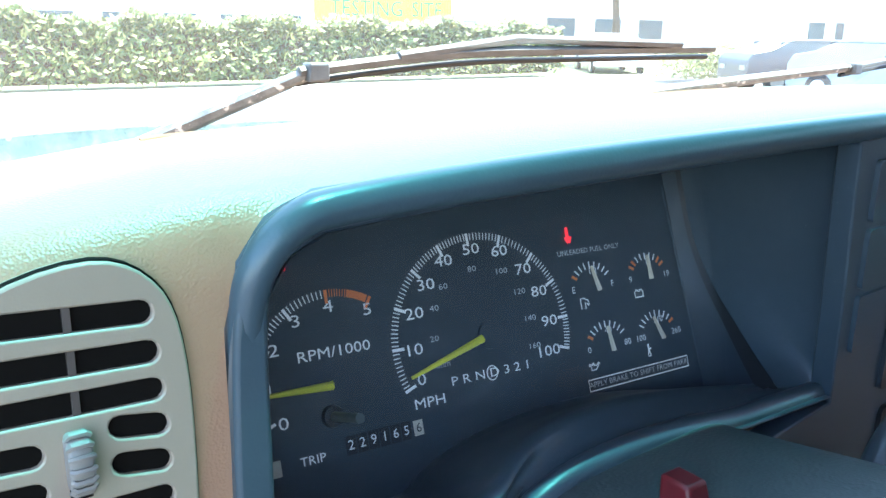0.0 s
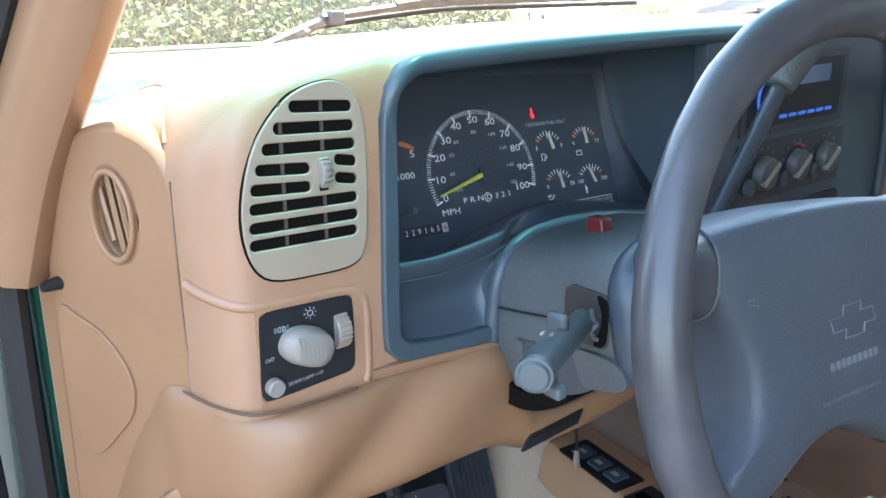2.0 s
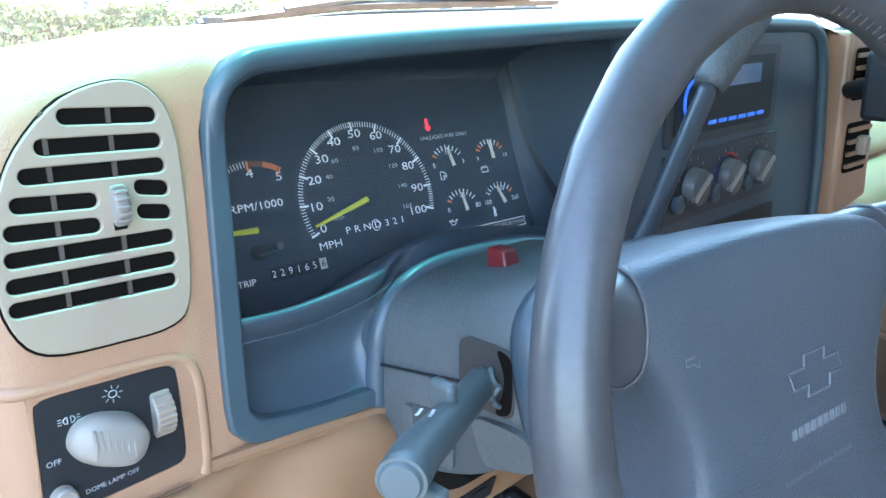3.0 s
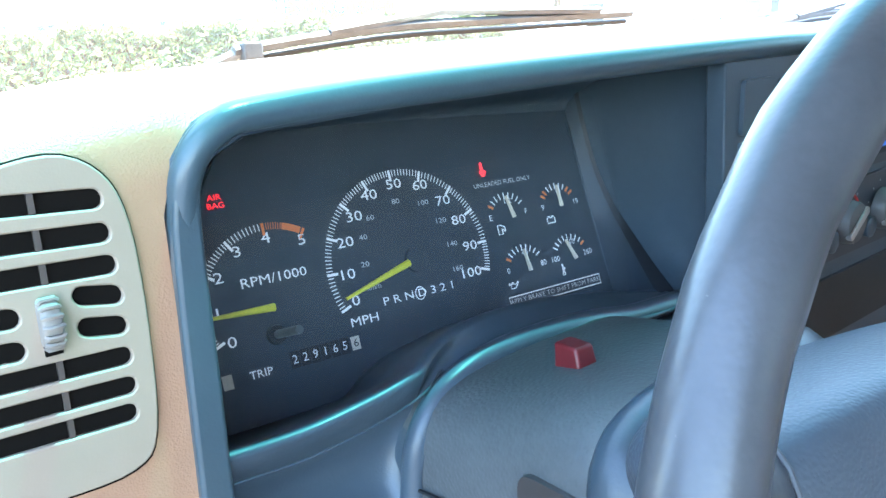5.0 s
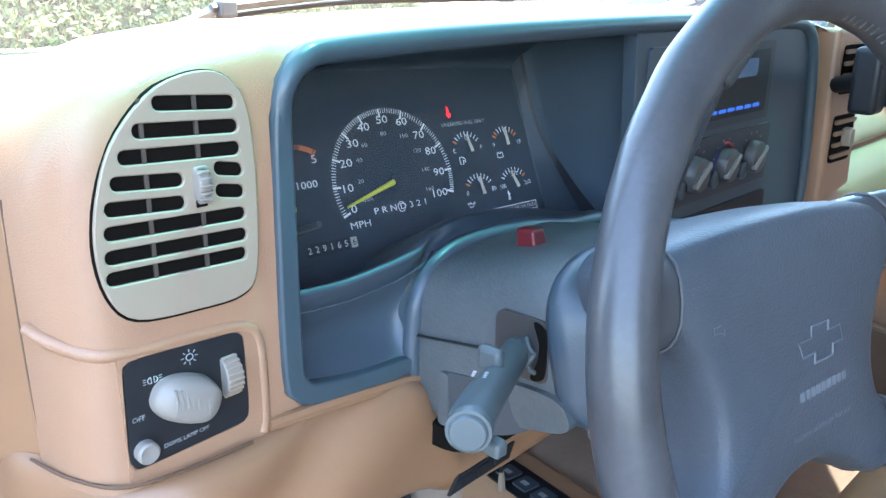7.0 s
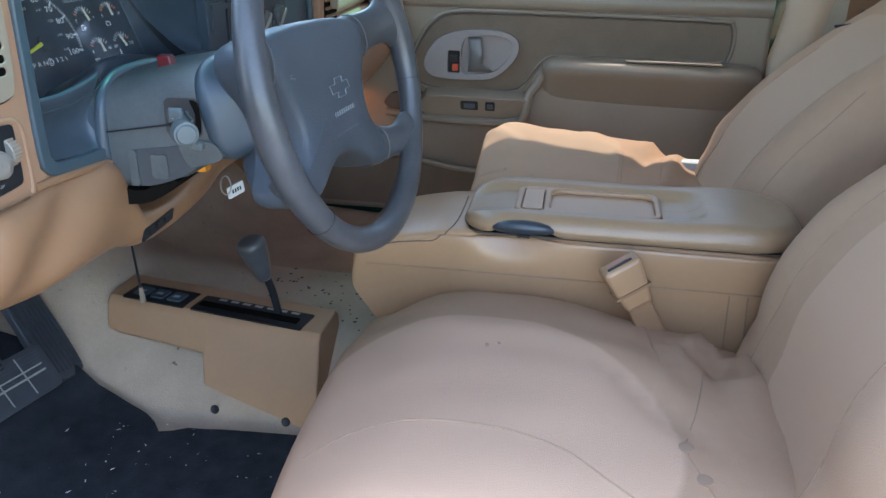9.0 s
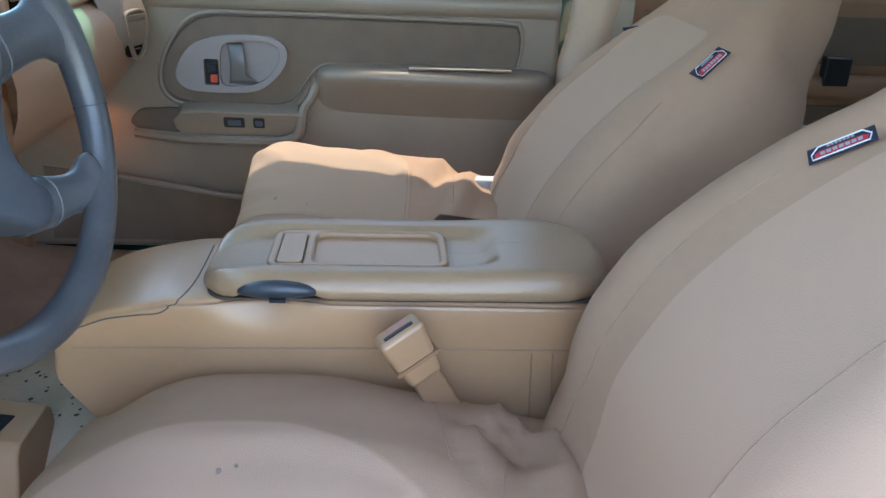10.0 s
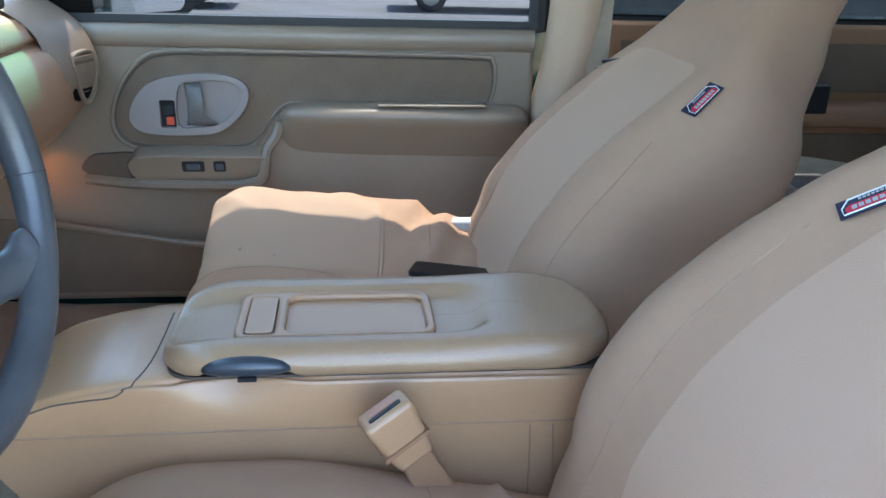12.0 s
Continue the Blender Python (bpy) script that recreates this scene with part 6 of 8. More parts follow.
part("cradle", box(0.556, 0.150, 1.405, 0.592, 0.180, 1.478), BLACK, mount, bevel=0.006)
part("clamp", box(0.588, 0.142, 1.412, 0.668, 0.166, 1.440), BLACK, mount, bevel=0.005)
part("jaw", box(0.600, 0.134, 1.440, 0.628, 0.160, 1.462), BLACK, mount, bevel=0.004)
part("arm", tube([(0.585, 0.175, 1.44), (0.615, 0.212, 1.43)], 0.010, 10), BLACK, mount)
END_TAN = mat("dash_end_plastic", (0.205, 0.150, 0.108), 0.45, vary=0.08, grain=0.12, grain_scale=900, blotch=7)
end_prof = [(0.36, 1.415), (0.29, 1.395), (0.24, 1.368), (0.2105, 1.342), (0.196, 1.312), (0.187, 1.282), (0.1845, 1.2566), (0.192, 1.232), (0.205, 1.212), (0.225, 1.19), (0.26, 1.165), (0.32, 1.15)]
end_rows = [[(x, y + dy, z) for y, z in end_prof] for x, dy in ((1.035, 0.040), (1.06, 0.0275), (1.09, 0.019), (1.12, 0.010), (1.15, 0.002), (1.172, 0.0), (1.186, 0.006), (1.193, 0.022), (1.195, 0.06))]
part("dash_end", grid(fine(end_rows, 3, 3)), END_TAN, dash, "rounded tan end of the dashboard", smooth=180)
pv = thing("passenger_vent", (1.12, 0.2, 1.24), "slatted tan vent at the end of the dashboard", "air vent")
PV = Frame((1.119, 0.1925, 1.256), (0.955, -0.295, 0), (0.04, -0.02, 1))
part("bezel", plate(PV, smooth2([(-0.034, 0.034), (-0.010, 0.044), (0.022, 0.043), (0.034, 0.030), (0.036, 0.0), (0.028, -0.032), (0.006, -0.052), (-0.012, -0.048), (-0.026, -0.012)], 4), 0.02, [smooth2([(-0.029, 0.030), (-0.008, 0.039), (0.019, 0.038), (0.029, 0.027), (0.031, 0.0), (0.024, -0.029), (0.005, -0.047), (-0.009, -0.043), (-0.022, -0.012)], 4)]), END_TAN, pv, bevel=0.0015)
part("duct", plate(Frame(PV(0, 0, -0.0085), PV.r, PV.u), rounded(-0.031, -0.046, 0.032, 0.040, 0.01), 0.003), VOID, pv)
for k in range(6):
    z = -0.036 + 0.0135 * k
    a0, a1 = float(np.interp(z, [-0.05, -0.012, 0.03], [-0.008, -0.023, -0.030])), float(np.interp(z, [-0.047, -0.029, 0.0, 0.03], [0.008, 0.023, 0.030, 0.028]))
    part("slat", plate(Frame(PV(0, 0, -0.0035), PV.r, (PV.u + 0.15 * PV.n)), rounded(a0, z - 0.0036, a1, z + 0.0036, 0.0018), 0.003), END_TAN, pv)

# ---- floor: shifter box, pedals, mats ----
shifter = thing("transfer_shifter", (0.30, 0.3, 0.78), "tan floor console with transfer case lever", "shifter")


prof_y = [(0.125, 0.745), (0.150, 0.745), (0.330, 0.752), (0.336, 0.84), (0.50, 0.845), (0.525, 0.85)]
secs = []
for y, zb in prof_y:
    xl = 0.262 + (y - 0.125) * 0.16
    xr = xl + 0.085
    zt = 0.905
    drop = (zt - zb)
    secs.append([(xr + 0.03, y, zb), (xr + 0.012, y, zt - 0.012), (xr, y, zt), (xl + 0.004, y, zt), (xl - 0.008, y, zt - 0.012), (xl - 0.012 - 0.30 * (drop - 0.03), y, zb)])
part("cover", grid(secs, True, True), mat("tan_box_plastic", (0.37, 0.212, 0.118), 0.5, vary=0.06, grain=0.15), shifter, "moulded tan plastic cover", bevel=0.010)
SB = Frame((0.318, 0.30, 0.9062), (0.155, 0.988, 0), (-0.988, 0.155, 0))
part("switch_plate", plate(SB, rounded(0.075, -0.028, 0.198, 0.026, 0.004), 0.003), BLACK, shifter, "black plate with switches", bevel=0.001)
for k in range(3):
    part("switch", plate(Frame(SB(0, 0, 0.003), SB.r, SB.u), rounded(0.090 + 0.034 * k, -0.014, 0.116 + 0.034 * k, 0.014, 0.003), 0.004), SLATE, shifter, bevel=0.001)
for k in range(3):
    part("switch_mark", quads(Frame(SB(0, 0, 0.0035), SB.r, SB.u), [(0.103 + 0.034 * k, 0.002, 0.006, 0.004, 0)]), GREY_INK, shifter)
part("shift_plate", plate(SB, rounded(-0.145, -0.026, 0.062, 0.026, 0.003), 0.003), BLACK, shifter, "worn shift gate plate", bevel=0.001)
part("shift_gate", plate(Frame(SB(0, 0, 0.002), SB.r, SB.u), rounded(-0.130, -0.004, 0.055, 0.012, 0.003), 0.002), VOID, shifter)
part("gate_bars", joined([line_bars(Frame(SB(-0.045, -0.017, 0.0012), SB.r, SB.u), 0, 0, 0.16, 0.007, 7)]), GREY_INK, shifter)
lv = part("lever", tube(smooth_path([(0.318, 0.215, 0.905), (0.314, 0.222, 0.95), (0.306, 0.230, 0.985)], 4), 0.0065, 10), BLACK, shifter, "black steel lever")
part("lever_knob", tube(smooth_path([(0.3065, 0.2295, 0.972), (0.303, 0.233, 0.995), (0.297, 0.240, 1.025), (0.294, 0.244, 1.042), (0.293, 0.245, 1.047)], 4), [0.010, 0.0115, 0.013, 0.0145, 0.016, 0.018, 0.020, 0.0215, 0.0225, 0.0235, 0.0235, 0.0228, 0.021, 0.018, 0.014, 0.009, 0.003], 14), LEATHER, lv, "black teardrop knob", smooth=180)
for x, y, z in ((0.214, 0.292, 0.776), (0.203, 0.168, 0.776)):
    part("screw", turned(Frame((x, y, z), (0, -1, 0), (0.4, 0, 1)), 0, 0, [(0.0075, 0.004), (0.006, 0.006), (0.003, 0.0045)], 12), BLACK, shifter)
pull = thing("pull_cord", (0.33, 0.45, 0.93), "thin cord with clear plastic pull", "cord")
part("cord", tube([(0.30, 0.46, 1.165), (0.302, 0.455, 1.05), (0.305, 0.45, 0.93)], 0.002, 6), BLACK, pull)
part("pull", tube([(0.305, 0.45, 0.935), (0.306, 0.45, 0.908)], [0.0035, 0.0055], 8), VENT, pull)

brake = thing("brake_pedal", (-0.02, 0.56, 0.86), "black rubber brake pedal with worn ribs", "pedal")
PD = Frame((0.055, 0.513, 0.897), (1, -0.10, -0.10), (0, 0.6, 0.8))
PEDAL = mat("pedal_rubber", (0.040, 0.045, 0.055), 0.5, vary=0.3, blotch=40)
part("pad", plate(PD, rounded(-0.074, -0.036, 0.074, 0.036, 0.010), 0.02), PEDAL, brake, bevel=0.005)
for k in range(12):
    part("rib", plate(Frame(PD(0, 0, 0.002), PD.r, PD.u), rounded(-0.066, -0.0305 + 0.0052 * k, 0.066, -0.0277 + 0.0052 * k, 0.001), 0.003), PEDAL, brake)
for z0, w in ((-0.004, 0.0030), (0.006, 0.0022)):
    part("metal_line", plate(Frame(PD(0, 0, 0.0035), PD.r, PD.u), rounded(-0.058, z0 - w / 2, 0.058, z0 + w / 2, 0.001), 0.002), CHROME, brake, "worn bright line")
for a in (-0.022, 0.022):
    part("metal_line", plate(Frame(PD(0, 0, 0.0030), PD.r, PD.u), rounded(a - 0.0007, -0.030, a + 0.0007, 0.030, 0.0005), 0.002), CHROME, brake)
part("arm", tube(smooth_path([(0.06, 0.535, 0.91), (0.07, 0.62, 1.02), (0.075, 0.65, 1.16)], 4), 0.012, 8), BLACK, brake)
gas = thing("accelerator_pedal", (0.22, 0.6, 0.82), "black ribbed accelerator pedal against the toe board", "pedal")
AC = Frame((0.226, 0.582, 0.868), (1, -0.18, -0.12), (0.10, 0.62, 0.78))
part("pad", plate(AC, smooth2([(-0.030, -0.070), (0.022, -0.074), (0.034, -0.040), (0.036, 0.060), (0.030, 0.092), (-0.026, 0.092), (-0.034, 0.040), (-0.036, -0.040)], 3), 0.015), PEDAL, gas, bevel=0.004)
for k in range(7):
    part("rib", plate(Frame(AC(0, 0, 0.0022), AC.r, AC.u), rounded(-0.027 + 0.0084 * k, -0.062, -0.0225 + 0.0084 * k, 0.084, 0.001), 0.003), PEDAL, gas)
part("arm", tube([(0.23, 0.62, 0.93), (0.235, 0.70, 1.1)], 0.008, 8), BLACK, gas)


def toe(y):
    """Rise of the floor towards the toe board."""
    return float(np.interp(y, [0.3, 0.5, 0.62, 0.74, 0.80], [0.002, 0.015, 0.07, 0.20, 0.36]))


mat_right = [(-0.10, 0.10), (0.02, 0.185), (0.147, 0.188), (0.256, 0.1805), (0.320, 0.172), (0.350, 0.152), (0.366, 0.150), (0.385, 0.182), (0.42, 0.198), (0.476, 0.214), (0.548, 0.232), (0.61, 0.236), (0.68, 0.200)]
mat_rows = []
for y in [-0.10 + 0.02 * k for k in range(40)]:
    xr = float(np.interp(y, [a for a, _ in mat_right], [b for _, b in mat_right]))
    row = [Vector((-0.34 + (xr + 0.34) * u, y, 0.762 + toe(y) + 0.13 * max(0.0, min(1.0, (-0.34 + (xr + 0.34) * u - 0.20) / 0.16)))) for u in np.linspace(0, 1, 16)]
    mat_rows.append([row[0] - Vector((0, 0, 0.02)), *row, row[-1] + Vector((0.003, 0, -0.004)), row[-1] + Vector((0.003, 0, -0.02))])
tagged(part("floor_mat", grid(mat_rows), MATBLACK, smooth=50), "black carpet floor mat with lint and grit", "floor mat")
rng = random.Random(4)
crumbs = bmesh.new()
for _ in range(160):
    x, y = rng.uniform(-0.3, 0.17), rng.uniform(0.0, 0.5)
    s = rng.uniform(0.0006, 0.0022)
    c = Vector((x, y, 0.7640 + toe(y)))
    d = Vector((rng.uniform(-1, 1), rng.uniform(-1, 1), 0.1)).normalized()
    e = Vector((-d.y, d.x, 0.3)) * 0.4
    l = rng.choice((1, 1, 2.5))
    crumbs.faces.new([crumbs.verts.new(c + q) for q in (-d * s * l, e * s, d * s * l, -e * s)])
tagged(part("lint", crumbs, STUCCO, smooth=0), "pale lint and crumbs on the mat", "lint", kind="stuff")
grit = bmesh.new()
for _ in range(140):
    x, y = rng.uniform(0.33, 0.56), rng.uniform(-0.05, 0.42)
    s = rng.uniform(0.001, 0.0042)
    c = Vector((x, y, y_of_floor(x) + 0.003))
    grit.faces.new([grit.verts.new(c + Vector((s * math.cos(a) * rng.uniform(0.6, 1.2), s * math.sin(a), 0.001 * math.sin(3 * a)))) for a in (0, 1.1, 2.2, 3.3, 4.4, 5.4)])
tagged(part("grit", grit, BLACK, smooth=0), "dark grit on the tunnel carpet", "dirt", kind="stuff")


# ---- centre console ----
console = thing("centre_console", (0.39, -0.25, 0.80), "tan plastic centre console with padded lid", "console")
CX0, CX1 = 0.272, 0.470


def csec(y, zt, zb, w=1.0, r=0.02):
    xc, hw = (CX0 + CX1) / 2, (CX1 - CX0) / 2 * w
    return [(xc - hw - 0.004, y, zb), (xc - hw, y, (zb + zt) / 2), (xc - hw, y, zt - r), (xc - hw + r * 0.3, y, zt - r * 0.3), (xc - hw + r, y, zt), (xc, y, zt + 0.002),
            (xc + hw - r, y, zt), (xc + hw - r * 0.3, y, zt - r * 0.3), (xc + hw, y, zt - r), (xc + hw, y, (zb + zt) / 2), (xc + hw + 0.004, y, zb)]


body = [csec(y, zt, zb, w) for y, zt, zb, w in ((0.075, 1.03, 1.00, 0.90), (0.068, 1.052, 0.985, 0.96), (0.04, 1.068, 0.95, 1.0), (0.0, 1.08, 0.90, 1.0), (-0.04, 1.088, 0.85, 1.0), (-0.09, 1.093, 0.82, 1.0), (-0.3, 1.094, 0.82, 1.0), (-0.50, 1.092, 0.82, 1.0), (-0.56, 1.09, 0.82, 0.98), (-0.575, 1.07, 0.82, 0.94))]
body_rows = fine(body, 8, 5)
for r in body_rows:
    for p in r:
        if p.x < (CX0 + CX1) / 2 - 0.05:
            q = 1 - ((p.y + 0.170) / 0.066) ** 2 - ((p.z - 1.098) / 0.040) ** 2
            if q > 0:
                p.x += 0.016 * q * q * (3 - 2 * q)
part("body", grid(body_rows, False, True), CONSOLE_TAN, console, "tan moulded console body", smooth=60)
ctree_ = tree_of(body_rows)
seam_on(ctree_, [(0.2735, -0.060, 1.1), (0.278, -0.069, 1.1), (0.290, -0.076, 1.1), (0.32, -0.0815, 1.1), (0.37, -0.083, 1.1), (0.43, -0.082, 1.1)], (0, 0, -1), "front_seam", console, 0.0010, VANE)
seam_on(ctree_, [(0.20, -0.062, 1.084), (0.20, -0.050, 1.077), (0.20, -0.025, 1.074), (0.20, 0.010, 1.068), (0.20, 0.045, 1.055)], (1, 0, 0), "front_seam", console, 0.0010, VANE)
LID = (0.2665, -0.578, 0.4665, -0.092)


def lid_ring(inset):
    """Evenly divided outline of the lid, drawn in by inset."""
    x0, y0, x1, y1 = LID[0] + inset, LID[1] + inset, LID[2] - inset, LID[3] - inset
    ra, rb = max(0.058 - inset, 0.0001), max(0.080 - inset, 0.0001)
    out = []
    for cx_, cy_, r, a0, nx, ny, cnt in ((x1 - ra, y1 - ra, ra, 0, x0 + ra, y1, 8), (x0 + ra, y1 - ra, ra, 90, x0, y0 + rb, 34), (x0 + rb, y0 + rb, rb, 180, x1 - rb, y0, 8), (x1 - rb, y0 + rb, rb, 270, x1, y1 - ra, 34)):
        arc = [(cx_ + r * math.cos(radians(a0 + 15 * k)), cy_ + r * math.sin(radians(a0 + 15 * k))) for k in range(7)]
        out += arc
        ex, ey = arc[-1]
        out += [(ex + (nx - ex) * k / cnt, ey + (ny - ey) * k / cnt) for k in range(1, cnt)]
    return out


def in_well(x, y):
    """How far inside the rounded well of the lid; it runs out at the front."""
    cx_, hx, y0, y1, r = 0.3635, 0.0640, -0.440, -0.085, 0.040
    qx, qy = abs(x - cx_) - hx + r, abs(y - (y0 + y1) / 2) - (y1 - y0) / 2 + r
    return r - math.hypot(max(qx, 0), max(qy, 0)) - min(max(qx, qy), 0.0)


def lid_top(x, y):
    z = 1.1265 + 0.004 * math.exp(-((y + 0.47) / 0.06) ** 2) - 0.010 * max(0.0, (y + 0.17) / 0.08) ** 2
    f = max(0.0, min(1.0, in_well(x, y) / 0.017))
    return z - 0.0125 * f * f * (3 - 2 * f)


def lid_low(x, y):
    """Lower edge of the lid, arched over the release lever."""
    return 0.015 * max(0.0, 1 - ((y + 0.184) / 0.052) ** 2) if x < 0.30 else 0.0


lid = [[(x, y, 1.0965 + lid_low(x, y)) for x, y in lid_ring(0.010)], [(x, y, 1.0972 + lid_low(x, y)) for x, y in lid_ring(0.003)]]
for e in (0.0, 0.0012, 0.004, 0.008, 0.013, 0.019, 0.025, 0.029, 0.033, 0.037, 0.041, 0.045, 0.049, 0.053, 0.058, 0.064, 0.072, 0.082, 0.092, 0.0998):
    q = max(0.0, 1 - e / 0.021)
    lid.append([(x, y, 1.1005 + lid_low(x, y) * q + (lid_top(x, y) - 1.1005 - lid_low(x, y) * q) * math.sqrt(max(0.0, 1 - q * q))) for x, y in lid_ring(e)])
lidp = part("lid", grid(lid, True), CONSOLE_PAD, console, "padded tan vinyl armrest lid", smooth=180)
part("lid_gap", plate(Frame((0.3665, 0, 1.0965), (1, 0, 0), (0, 1, 0)), rounded(-0.0925, -0.570, 0.0925, -0.100, 0.03), 0.003), VANE, console)
TR = Frame((0, 0, 1.1225), (1, 0, 0), (0, 1, 0))
part("tray_rim", plate(TR, rounded(0.307, -0.380, 0.420, -0.165, 0.020), 0.009, [rounded(0.316, -0.370, 0.410, -0.218, 0.016), rounded(0.316, -0.207, 0.406, -0.176, 0.006)]), CONSOLE_TAN, lidp, "recessed coin tray rim", bevel=0.0035)
part("tray_floor", plate(Frame((0, 0, 1.1155), (1, 0, 0), (0, 1, 0)), rounded(0.309, -0.374, 0.413, -0.214, 0.012), 0.003), CONSOLE_TAN, lidp)
part("tray_latch", plate(Frame((0, 0, 1.1228), (1, 0, 0), (0, 1, 0)), rounded(0.317, -0.206, 0.405, -0.177, 0.005), 0.004), CONSOLE_TAN, lidp, "rectangular latch button", bevel=0.0015)
for y0, y1, z in ((0.05, -0.568, 1.034),):
    part("side_seam", tube([(0.2713, y, z - 0.012 * (y + 0.2) ** 2) for y in np.linspace(y0, y1, 12)], 0.0011, 5), STITCH, console)
part("panel_seam", tube([(0.2690, -0.478, 1.03), (0.2680, -0.482, 0.90)], 0.0011, 5), STITCH, console)
part("panel_seam_rear", tube([(0.2690, -0.503, 1.03), (0.2680, -0.507, 0.96), (0.268, -0.54, 0.958)], 0.0013, 5), STITCH, console)
cup = [[(0.269 - 0.012 * math.sin(math.pi * j / 10) * w, -0.184 - 0.045 * math.cos(math.pi * j / 10), 1.106 + h * math.sin(math.pi * j / 10)) for j in range(11)] for w, h in ((0, 0.016), (0.5, 0.016), (1.0, 0.009), (1.0, 0.002), (0.4, -0.005))]
part("latch_lever", grid(cup), mat("dark_slate", (0.035, 0.043, 0.054), 0.32), console, "slate plastic lid release lever", smooth=60)
part("latch_tongue", box(0.259, -0.194, 1.098, 0.268, -0.176, 1.102), BLACK, console)

# ---- seats ----
TAG_PANEL = [(-0.029, -0.0115), (0.029, -0.0115), (0.029, 0.0115), (-0.029, 0.0115)]


def seat_tag(f, parent):
    t = part("label_tag", plate(f, TAG_PANEL, 0.0015), LABEL_NAVY, parent, "navy maker's tag with a red patch")
    part("red_patch", plate(Frame(f(0, 0, 0.0006), f.r, f.u), [(-0.023, -0.0080), (0.021, -0.0080), (0.023, -0.001), (0.018, 0.002), (-0.019, 0.002), (-0.023, -0.001)], 0.0005), LABEL_RED, t)
    part("tag_border", tube([f(a, b, 0.0008) for a, b in [(-0.025, -0.0092), (0.023, -0.0092), (0.0255, -0.0005), (0.019, 0.0092), (-0.019, 0.0092), (-0.0255, -0.0005)]], 0.0007, 5, closed=True), WHITE_INK, t, "pale woven border")
    part("tag_bars", joined([line_bars(Frame(f(0, -0.0035, 0.0009), f.r, f.u), 0, 0, 0.037, 0.0050, 7, 0.25), line_bars(Frame(f(0, 0.0055, 0.0005), f.r, f.u), 0, 0, 0.024, 0.0030, 7, 0.25)]), GREY_INK, t)


def backrest_point(v, spine, n=None):
    k = v * (len(spine) - 1)
    i = min(int(k), len(spine) - 2)
    a, b = Vector(spine[i]), Vector(spine[i + 1])
    p = a.lerp(b, k - i)
    d = (Vector(spine[min(i + 1, len(spine) - 1)]) - Vector(spine[max(i - 1, 0)]) if k - i < 0.5 else Vector(spine[min(i + 2, len(spine) - 1)]) - Vector(spine[i])).normalized()
    return p, d


def fold(p, folds):
    """Height of the cloth folds at p: ridges and creases along short lines."""
    h = 0.0
    for x0, y0, x1, y1, amp, wid in folds:
        a, b, q = Vector((x0, y0)), Vector((x1, y1)), Vector((p.x, p.y))
        t = max(0.0, min(1.0, (q - a).dot(b - a) / (b - a).length_squared))
        h += amp * math.exp(-((q - a.lerp(b, t)).length / wid) ** 2) * (0.35 + 0.65 * math.sin(math.pi * t) if 0 < t < 1 else 0.35)
    return h


